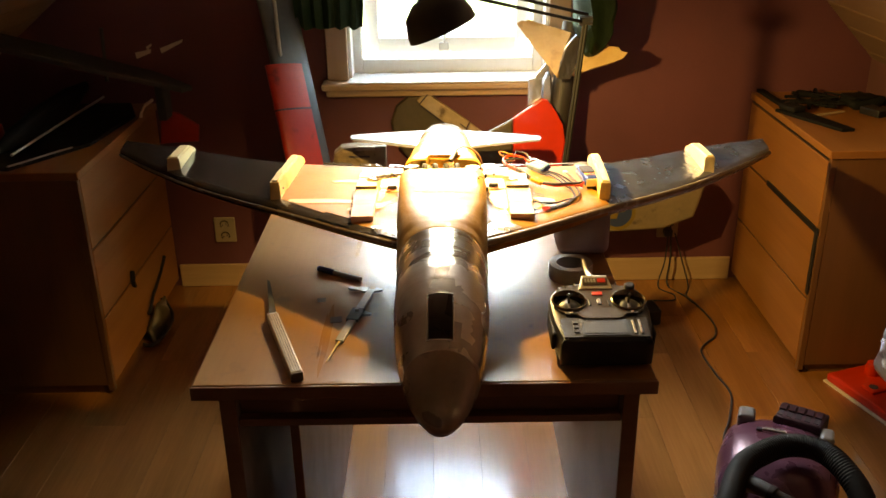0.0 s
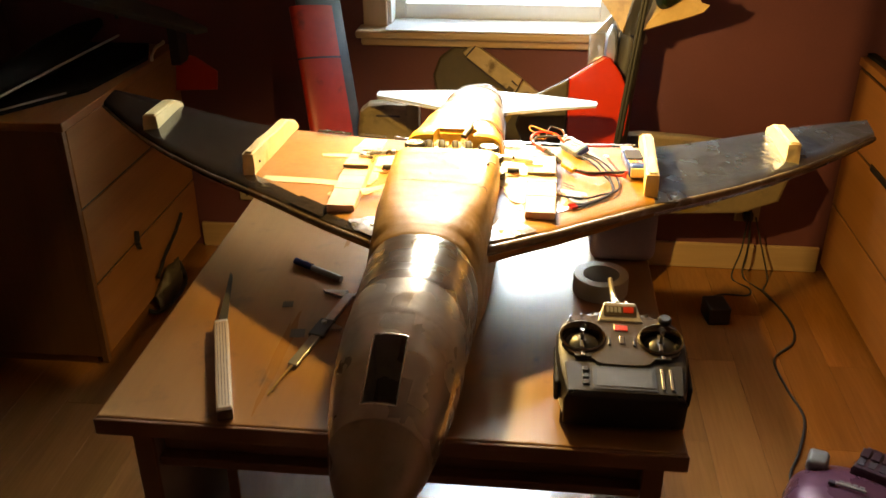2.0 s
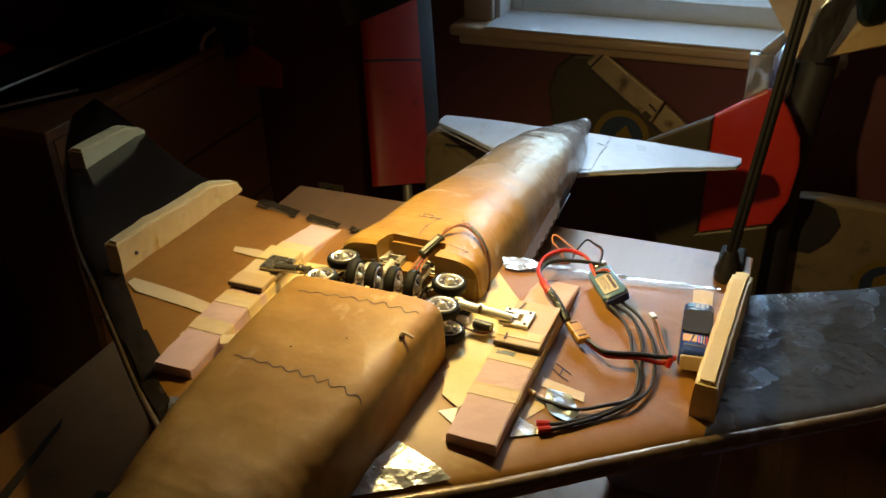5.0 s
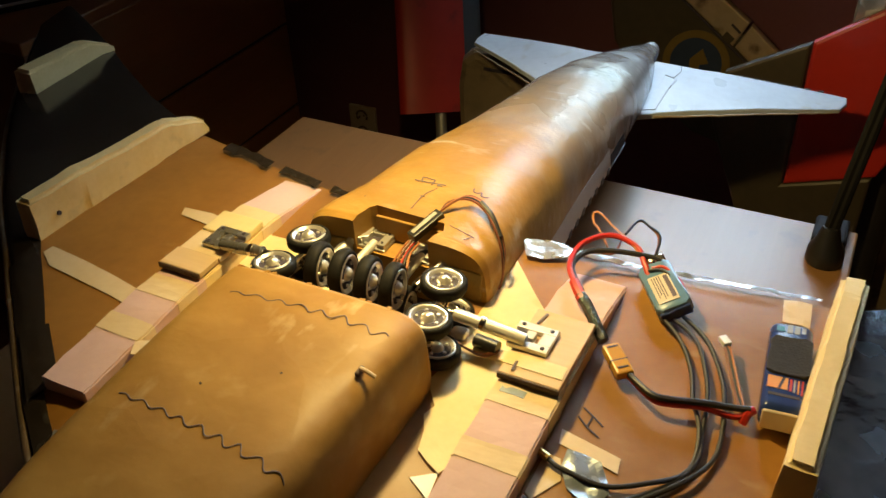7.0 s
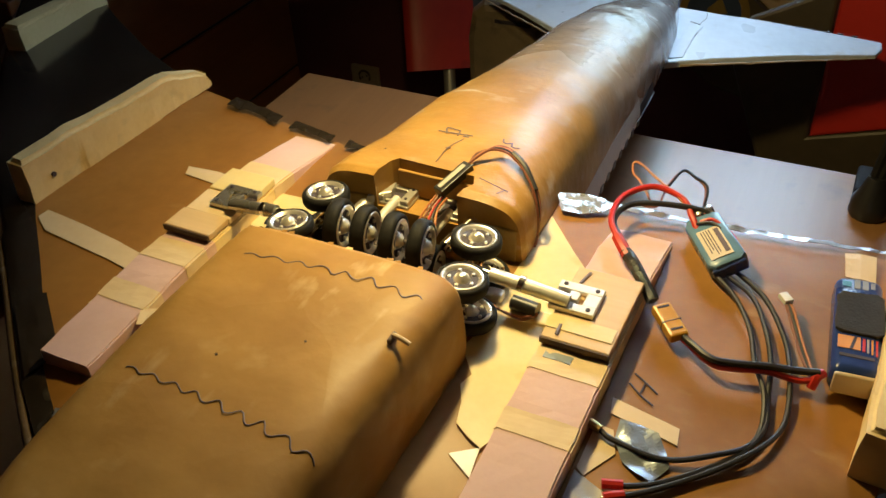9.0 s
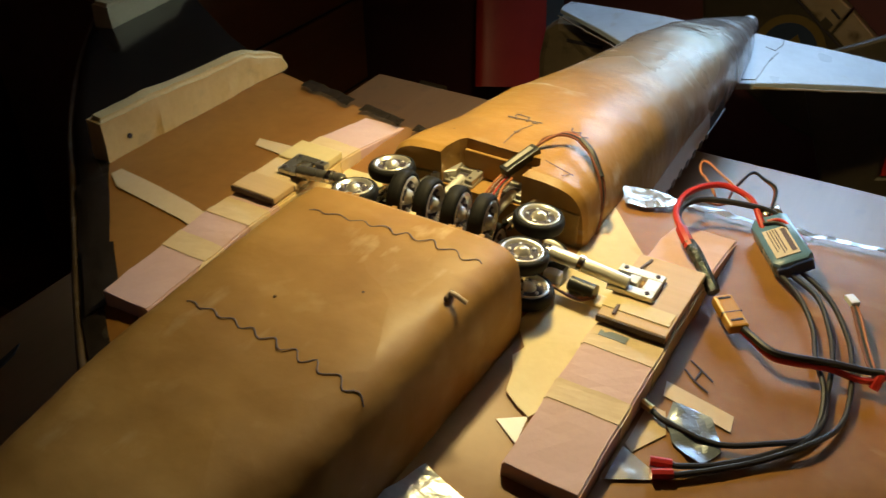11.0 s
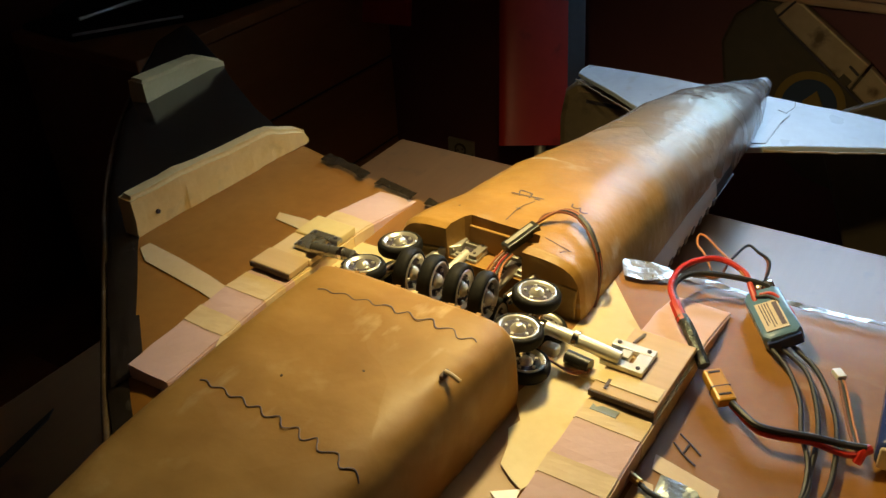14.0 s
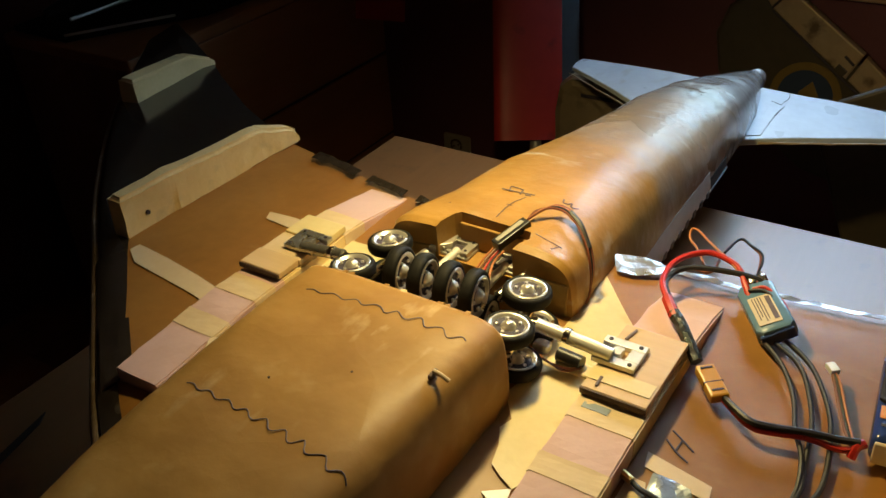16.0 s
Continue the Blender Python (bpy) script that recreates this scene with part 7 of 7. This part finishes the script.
part("silver_fin", roughen(box(0.335 - 0.45, 0.381 - 0.45, -0.012, 0.004, 0.765, 0.889, 0.004), 0.0015, 30, 2), M_SILVERBODY, sm, "silver blue fin panel")
part("silver_fin", roughen(blade([(0.352 - 0.45, 0.891), (0.394 - 0.45, 0.940), (0.412 - 0.45, 0.935), (0.383 - 0.45, 0.888)], 0.012, Matrix.Translation((0, -0.004, 0)), 0.003), 0.001, 30), M_SILVERBODY, sm, "silver blue slanted fin edge")

# green bag on the wall, curtain
bag = thing("green_bag", (0.553, 1.695, 0.955), "dark green nylon bag hanging on the wall", "bag")
bm = loft([(-0.10, 0.03, 0.30, 0.07, 2), (-0.08, 0.055, 0.38, 0.02, 2.2), (-0.03, 0.066, 0.42, 0.0, 2.4), (0.03, 0.066, 0.42, 0.01, 2.4), (0.08, 0.055, 0.40, 0.03, 2.2), (0.125, 0.03, 0.36, 0.10, 2)], 40)
bmesh.ops.subdivide_edges(bm, edges=bm.edges, cuts=1, use_grid_fill=True)
for v in bm.verts:
    v.co += Vector((0.012 * noise.noise(v.co * Vector((30, 12, 6)).length * 0.5), 0.012 * math.sin(v.co.x * 90 + 3 * v.co.z), 0))
part("sack", bm, M_GREENBAG, bag, "folded green nylon", True)
part("hanger_loop", tube([(0, 0.09, 0.38), (0.01, 0.23, 0.46), (0.02, 0.09, 0.39)], 0.004, 6), M_BLACK, bag)
curtain = thing("curtain", (-0.35, 1.86, 1.03), "dark green curtain gathered beside the window", "curtain")
bm = bmesh.new()
rows = []
for i in range(31):
    x = -0.12 + 0.235 * i / 30
    y = 0.018 * math.sin(i * 1.15) + 0.006 * math.sin(i * 2.7)
    rows.append([bm.verts.new((x * (1 + 0.06 * k), y * (1 - 0.08 * k), 0.10 * k + (0.004 * math.sin(i * 0.9) if k == 0 else 0))) for k in range(8)])
for a, b in zip(rows, rows[1:]):
    for k in range(7):
        bm.faces.new((a[k], b[k], b[k + 1], a[k + 1]))
ext = bmesh.ops.extrude_face_region(bm, geom=bm.faces[:])
for g in ext["geom"]:
    if isinstance(g, bmesh.types.BMVert):
        g.co.y += 0.003
bmesh.ops.recalc_face_normals(bm, faces=bm.faces)
part("drape", bm, M_GREENCLOTH, curtain, "gathered dark green cloth", True)
part("curtain_rod", tube([(-0.16, 0.0, 0.72), (0.95, 0.0, 0.72)], 0.010, 10, 1), M_STEEL, curtain)

# dark models on the other dresser
dm = thing("dark_model_airplane", (-1.25, 1.50, 0.7697), "dark grey model airplane lying on the dresser", "model airplane")
part("body", loft([(-0.38, 0.008, 0.055, 0.04, 2), (-0.25, 0.028, 0.085, 0.018, 2), (0.0, 0.040, 0.10, 0.0, 2), (0.20, 0.032, 0.10, 0.02, 2), (0.36, 0.012, 0.085, 0.05, 2)], 24, None), M_MATTE, dm, "", True)
bm = prism([(-0.30, 0.02), (-0.28, 0.10), (0.0, 0.16), (0.32, 0.20), (0.44, 0.16), (0.42, 0.10), (0.10, 0.02), (-0.1, -0.02)], lambda x, y: 0.10 + 0.32 * (0.42 - x), lambda x, y: 0.118 + 0.32 * (0.42 - x), bevel=0.005)
part("wing", bm, M_DARKMODEL, dm, "dark grey wing reaching over the edge")
part("spar_rod", tube([(0.030, -0.35, 0.030), (0.045, 0.0, 0.030), (0.063, 0.35, 0.030)], 0.0042, 8, 1), M_STEEL, dm, "pale thin rod")
part("fin_rod", tube([(0.14, 0.20, 0.12), (0.145, 0.21, 0.30)], 0.006, 8, 1), M_DARKMODEL, dm)
part("wing_scrap", roughen(tube([(0.257, 0.14, 0.006), (0.264, 0.14, 0.028), (0.276, 0.142, 0.048), (0.303, 0.144, 0.066)], 0.010, 8, 5, flat=0.5), 0.004, 60), M_LABEL, dm, "pale torn end", True)
dm2 = thing("dark_wing_panel", (-1.26, 1.30, 0.757), "broad dull black wing panel lying on the dresser", "model wing")
part("panel", roughen(prism([(-0.14, -0.165), (0.03, -0.170), (0.185, 0.07), (0.222, 0.42), (0.16, 0.58), (-0.14, 0.58)], 0.0, 0.0120, bevel=0.004), 0.0015, 9), M_MATTE, dm2)
part("edge_strip", tube([(0.030, -0.168, 0.0135), (0.113, -0.035, 0.0135), (0.150, 0.02, 0.0135)], 0.003, 6, 1), M_GREYPL, dm2)
redbottle = part("red_bottle", lathe([(0.036, 0), (0.04, 0.01), (0.036, 0.06), (0.02, 0.075)], 24), M_REDPAINT, None, "", True)
redbottle.matrix_basis = pose(-1.372, 1.36, 0.7695)
tagged(redbottle, "rounded red plastic bottle on the dresser", "bottle")
part("red_fin", blade([(0.283, -0.1155), (0.420, -0.1075), (0.427, -0.0495), (0.358, -0.0035), (0.300, 0.0075)], 0.014, Matrix.Translation((0, 0.235, 0.0))), M_REDBAND, dm, "dull red fin hanging beside the wing")
part("fin_bracket", box(0.31, 0.34, 0.16, 0.24, -0.012, 0.108, 0.003), M_DARKMODEL, dm)

scraps = thing("tape_scraps", (-0.99, Y_WALL, 0.95), "pale torn strips of tape stuck to the plum wall", "tape")
for (x0, z0), (x1, z1), w in (((-0.083, -0.019), (-0.029, -0.003), 0.011), ((-0.040, 0.006), (-0.024, 0.020), 0.007), ((0.010, -0.002), (0.090, 0.032), 0.009)):
    part("strip", roughen(blade([(x0, z0 - w), (x1, z1 - w * 0.6), (x1 + 0.004, z1 + w * 0.7), (x0 - 0.003, z0 + w)], 0.0016, Matrix.Translation((0, -0.0022, 0)), 0.0003), 0.0012, 70, 2), M_LABEL, scraps)

# ---------- floor things ----------
vac = thing("vacuum_cleaner", (0.865, 0.459, 0.0), "mauve cylinder vacuum cleaner with a black ribbed hose", "vacuum cleaner", rz=-22)
part("body", loft(fine_stations([(-0.24, 0.06, 0.10, 0.02, 2.5), (-0.21, 0.10, 0.16, 0.012, 2.7), (-0.10, 0.140, 0.230, 0.010, 2.8), (0.02, 0.148, 0.245, 0.010, 2.8), (0.12, 0.142, 0.225, 0.012, 2.8), (0.185, 0.115, 0.19, 0.02, 2.6), (0.215, 0.08, 0.14, 0.04, 2.5)], 3), 40), M_VACUUM, vac, "glossy mauve shell", True)
GRILLE = Matrix.Translation((0.012, 0.0, 0.0)) @ Matrix.Rotation(radians(-9), 4, "Z") @ Matrix.Rotation(radians(-9), 4, "X")
part("rear_grille", prism([(-0.058, 0.080), (0.058, 0.080), (0.066, 0.180), (0.020, 0.186), (-0.050, 0.192)], 0.19, 0.258, bevel=0.007), M_VACDARK, vac, "dark exhaust grille").matrix_basis = GRILLE
for k in range(5):
    part("vent_slot", box(-0.052 + k * 0.0225, -0.038 + k * 0.0225, 0.092, 0.124, 0.2581, 0.2590), M_INK_SHADE, vac).matrix_basis = GRILLE
    part("vent_slat", box(-0.054 + k * 0.0225, -0.036 + k * 0.0225, 0.128, 0.168, 0.2581, 0.2630, 0.002), M_VACDARK, vac).matrix_basis = GRILLE
for x, y, w in ((-0.092, 0.140, 0.022), (0.106, 0.104, 0.017)):
    part("pedal", roughen(box(x - w, x + w, y - 0.026, y + 0.026, 0.196, 0.233, 0.010, 3), 0.0015, 40), M_PEDAL, vac, "grey foot pedal", True)
part("trim_strip", tube([(-0.050, 0.049, 0.2445), (-0.020, 0.047, 0.2465), (0.008, 0.045, 0.2465)], 0.0035, 8), M_STEEL, vac, "bright trim strip")
part("trim_slot", box(-0.064, -0.050, 0.046, 0.056, 0.2380, 0.2445, 0.001), M_INK_SHADE, vac)
for k in range(4):
    part("print_bar", box(-0.044 + 0.013 * k, -0.034 + 0.013 * k, 0.056, 0.062, 0.2400, 0.2448), M_PEDAL, vac)
for k in (-1, 1):
    part("shell_ridge", tube([(k * 0.118, 0.10, 0.185), (k * 0.112, 0.0, 0.213), (k * 0.108, -0.12, 0.193)], 0.006, 8, 5, flat=0.6), M_VACUUM, vac, "", True)
bm = bmesh.new()
line = smooth_path([(-0.105, -0.335, 0.262), (-0.087, -0.193, 0.280), (-0.041, -0.107, 0.281), (0.013, -0.057, 0.281), (0.078, -0.050, 0.280), (0.131, -0.089, 0.272), (0.185, -0.165, 0.235), (0.235, -0.28, 0.13), (0.26, -0.40, 0.032)], 24)
rings = []
for i, c in enumerate(line):
    d = (line[min(i + 1, len(line) - 1)] - line[max(i - 1, 0)]).normalized()
    side = d.cross(Vector((0, 0, 1))).normalized()
    top = side.cross(d)
    r = 0.0285 if i % 2 else 0.0270
    rings.append([bm.verts.new(c + side * r * math.cos(6.28319 * j / 16) + top * r * math.sin(6.28319 * j / 16)) for j in range(16)])
for a, b in zip(rings, rings[1:]):
    for j in range(16):
        bm.faces.new((a[j], a[(j + 1) % 16], b[(j + 1) % 16], b[j]))
bm.faces.new(rings[0][::-1])
bm.faces.new(rings[-1])
part("hose", bm, M_MATTE, vac, "black ribbed hose", True)
part("hose_end", tube([(-0.072, -0.212, 0.262), (-0.045, -0.226, 0.268), (-0.016, -0.240, 0.268)], 0.021, 18, 3, taper=0.8), M_BLUEGREY, vac, "blue-grey cone hose end", True)
part("hose_ring", tube([(-0.020, -0.238, 0.268), (-0.008, -0.243, 0.267)], 0.0195, 18, 1), M_BLACK, vac, "black ring on the hose end", True)
part("hose_nozzle", tube([(-0.008, -0.243, 0.267), (0.060, -0.262, 0.250), (0.110, -0.300, 0.200)], 0.0150, 14, 5), M_BLACK, vac, "thin black hose", True)
part("hose_bracket", box(-0.086, -0.064, -0.226, -0.196, 0.168, 0.250, 0.004), M_VACDARK, vac)
for x in (-0.135, 0.135):
    part("rear_wheel", lathe([(0.05, -0.012), (0.055, -0.008), (0.055, 0.008), (0.05, 0.012)], 24, m=Matrix.Translation((x, 0.13, 0.055)) @ Matrix.Rotation(radians(90), 4, "Y")), M_RUBBER, vac, "", True)

black_case = part("soft_case", roughen(box(1.372, 1.61, 0.62, 0.930, 0.0, 0.128, 0.03, 4), 0.006, 14, 2), M_CASECLOTH, None, "", True)
tagged(black_case, "black soft fabric case lying on the floor", "case")
foil_bag = thing("foil_bag", (1.465, 0.855, 0.126), "smooth silver foil bag with a crumpled seam on a black case", "bag")
bm = box(-0.145, 0.135, -0.16, 0.135, 0.004, 0.240, 0.045, 6)
for v in bm.verts:
    k = v.co.z / 0.235
    v.co.x = v.co.x * (1 - 0.25 * k * k) + 0.03 * k * k
part("body", roughen(roughen(bm, 0.010, 8, 2), 0.002, 40), M_BAGFOIL, foil_bag, "smooth silver foil", True)
bm = tube([(-0.120, -0.10, 0.035), (-0.136, -0.02, 0.06), (-0.138, 0.06, 0.10), (-0.105, 0.105, 0.165), (-0.050, 0.10, 0.228), (0.03, 0.08, 0.238)], 0.011, 10, 9, flat=0.7)
part("crumpled_seam", roughen(roughen(bm, 0.006, 60), 0.003, 130), M_FOIL, foil_bag, "crumpled glinting seam", True)
redbox = thing("red_flat_case", (1.462, 1.046, 0.0), "flat red plastic case with a pale edge on the floor", "case", rz=19)
part("case", box(-0.15, 0.15, -0.13, 0.14, 0.006, 0.035, 0.008), M_REDPAINT, redbox)
part("pale_edge", box(-0.155, 0.155, -0.135, 0.145, 0.0, 0.0058, 0.001), M_LABEL, redbox)
part("latch", box(-0.115, -0.06, -0.02, 0.03, 0.0352, 0.046, 0.005), M_REDPAINT, redbox)
part("latch_hole", lathe([(0.014, 0.0), (0.014, 0.0008)], 18, m=Matrix.Translation((-0.09, 0.004, 0.0461))), M_INK_SHADE, redbox, "dark latch hole")
part("handle_knob", lathe([(0.022, 0.0), (0.024, 0.012), (0.018, 0.040), (0.008, 0.046)], 20, m=Matrix.Translation((-0.022, 0.085, 0.0352))), M_REDPAINT, redbox, "", True)

lb = thing("plastic_pouch", (-0.995, 1.53, 0.0), "crumpled brown plastic pouch with a dark strap beside the dresser", "bag", "", 0)
bm = lathe([(0.002, -0.05), (0.03, -0.042), (0.062, -0.01), (0.070, 0.015), (0.045, 0.045), (0.012, 0.062), (0.001, 0.064)], 20)
bmesh.ops.transform(bm, matrix=Matrix.Translation((0.0, 0.0, 0.047)) @ Matrix.Rotation(radians(25), 4, "X") @ Matrix.Diagonal((0.36, 1.55, 0.80, 1)), verts=bm.verts)
part("pouch", roughen(roughen(bm, 0.022, 16, 1), 0.004, 60), M_OLIVE_D, lb, "crumpled brown plastic", True)
part("dark_edge", roughen(tube([(-0.02, 0.115, 0.085), (0.020, 0.075, 0.030), (0.018, -0.03, 0.012), (-0.005, -0.11, 0.010), (-0.025, -0.13, 0.022)], 0.009, 8, 8, flat=0.7), 0.004, 50), M_BLACK, lb, "dark folded edge", True)
part("strap", roughen(tube([(-0.0275, 0.225, 0.205), (-0.026, 0.16, 0.170), (-0.025, 0.06, 0.140), (-0.022, -0.04, 0.095)], 0.006, 8, 6), 0.002, 40), M_BLACK, lb, "thin dark strap", True)
part("strap_end", roughen(tube([(-0.029, -0.115, 0.302), (-0.028, -0.125, 0.27), (-0.027, -0.118, 0.245)], 0.009, 8, 4, flat=0.8), 0.003, 50), M_BLACK, lb, "", True)


def socket(x, z, label):
    s = thing("wall_socket", (x, Y_WALL, z), label, "wall socket", "wall sockets")
    part("plate", box(-0.041, 0.041, -0.012, -0.0005, -0.052, 0.052, 0.004), M_SOCKET, s)
    for dz in (-0.024, 0.024):
        for hx in (-0.007, 0.007):
            part("pin_hole", lathe([(0.0026, 0.0), (0.0026, 0.0006)], 10, m=Matrix.Translation((hx, -0.0134, dz + 0.003 * (1 if hx > 0 else -1))) @ Matrix.Rotation(radians(90), 4, "X")), M_INK_SHADE, s)
        part("outlet_well", tube([(-0.016 * math.cos(q / 10 * 4.4 + 2.6), -0.0128, dz - 0.016 * math.sin(q / 10 * 4.4 + 2.6)) for q in range(11)], 0.0030, 6, 1), M_BAY, s, "dark outlet rim")
    return s


socket(-0.822, 0.243, "ivory double wall socket with two empty outlets")
s2 = socket(0.928, 0.236, "ivory double wall socket with black plugs")
part("plug", box(-0.016, 0.016, -0.045, -0.0135, 0.008, 0.040, 0.006), M_BLACK, s2, "black plug")
part("plug", box(-0.016, 0.016, -0.040, -0.0135, -0.040, -0.010, 0.006), M_BLACK, s2, "black plug")


def floor_cable(pts, r, label):
    c = part("floor_cable", tube(pts, r, 8), M_BWIRE, None, "", True)
    return tagged(c, label, "cable", "cables on the floor")


floor_cable([(0.928, 1.885, 0.262), (0.935, 1.865, 0.12), (0.93, 1.85, 0.006), (0.985, 1.737, 0.005), (1.022, 1.56, 0.005), (1.005, 1.44, 0.005), (0.927, 1.34, 0.005), (0.93, 1.19, 0.005), (0.945, 1.06, 0.005), (0.90, 0.92, 0.005), (0.85, 0.80, 0.005), (0.86, 0.62, 0.04)], 0.0036, "black power cable running from the socket to the vacuum")
floor_cable([(0.925, 1.89, 0.21), (0.915, 1.87, 0.10), (0.89, 1.84, 0.006), (0.935, 1.77, 0.005), (0.92, 1.72, 0.005), (0.84, 1.72, 0.005), (0.79, 1.68, 0.01), (0.775, 1.63, 0.02)], 0.003, "thin black cable from the socket to the adapter")
floor_cable([(0.95, 1.89, 0.215), (0.985, 1.87, 0.10), (1.01, 1.84, 0.006), (0.98, 1.76, 0.005), (0.99, 1.70, 0.005)], 0.003, "thin black cable hanging from the socket")
ad = part("floor_adapter", box(-0.035, 0.035, -0.045, 0.045, 0.0, 0.06, 0.006), M_BLACK)
ad.matrix_basis = pose(0.790, 1.570, 0.0, 0, 0, 8)
tagged(ad, "black power adapter block standing on the floor", "adapter")

# ---------- planks of the floor ----------
rows_n = int((X_R - X_L) / PLANK_W) + 1
for i in range(rows_n):
    for j in range(6):
        y = Y_BACK + (j - 0.5 + 0.37 * (i % 3)) * PLANK_L
        lo, hi = max(y - PLANK_L / 2, Y_BACK), min(y + PLANK_L / 2, Y_WALL)
        if hi - lo < 0.05:
            continue
        p = shared("plank", pm, floor, Matrix.Translation((X_L + (i + 0.5) * PLANK_W, (lo + hi) / 2, 0)) @ Matrix.Diagonal((1, (hi - lo) / PLANK_L, 1, 1)))
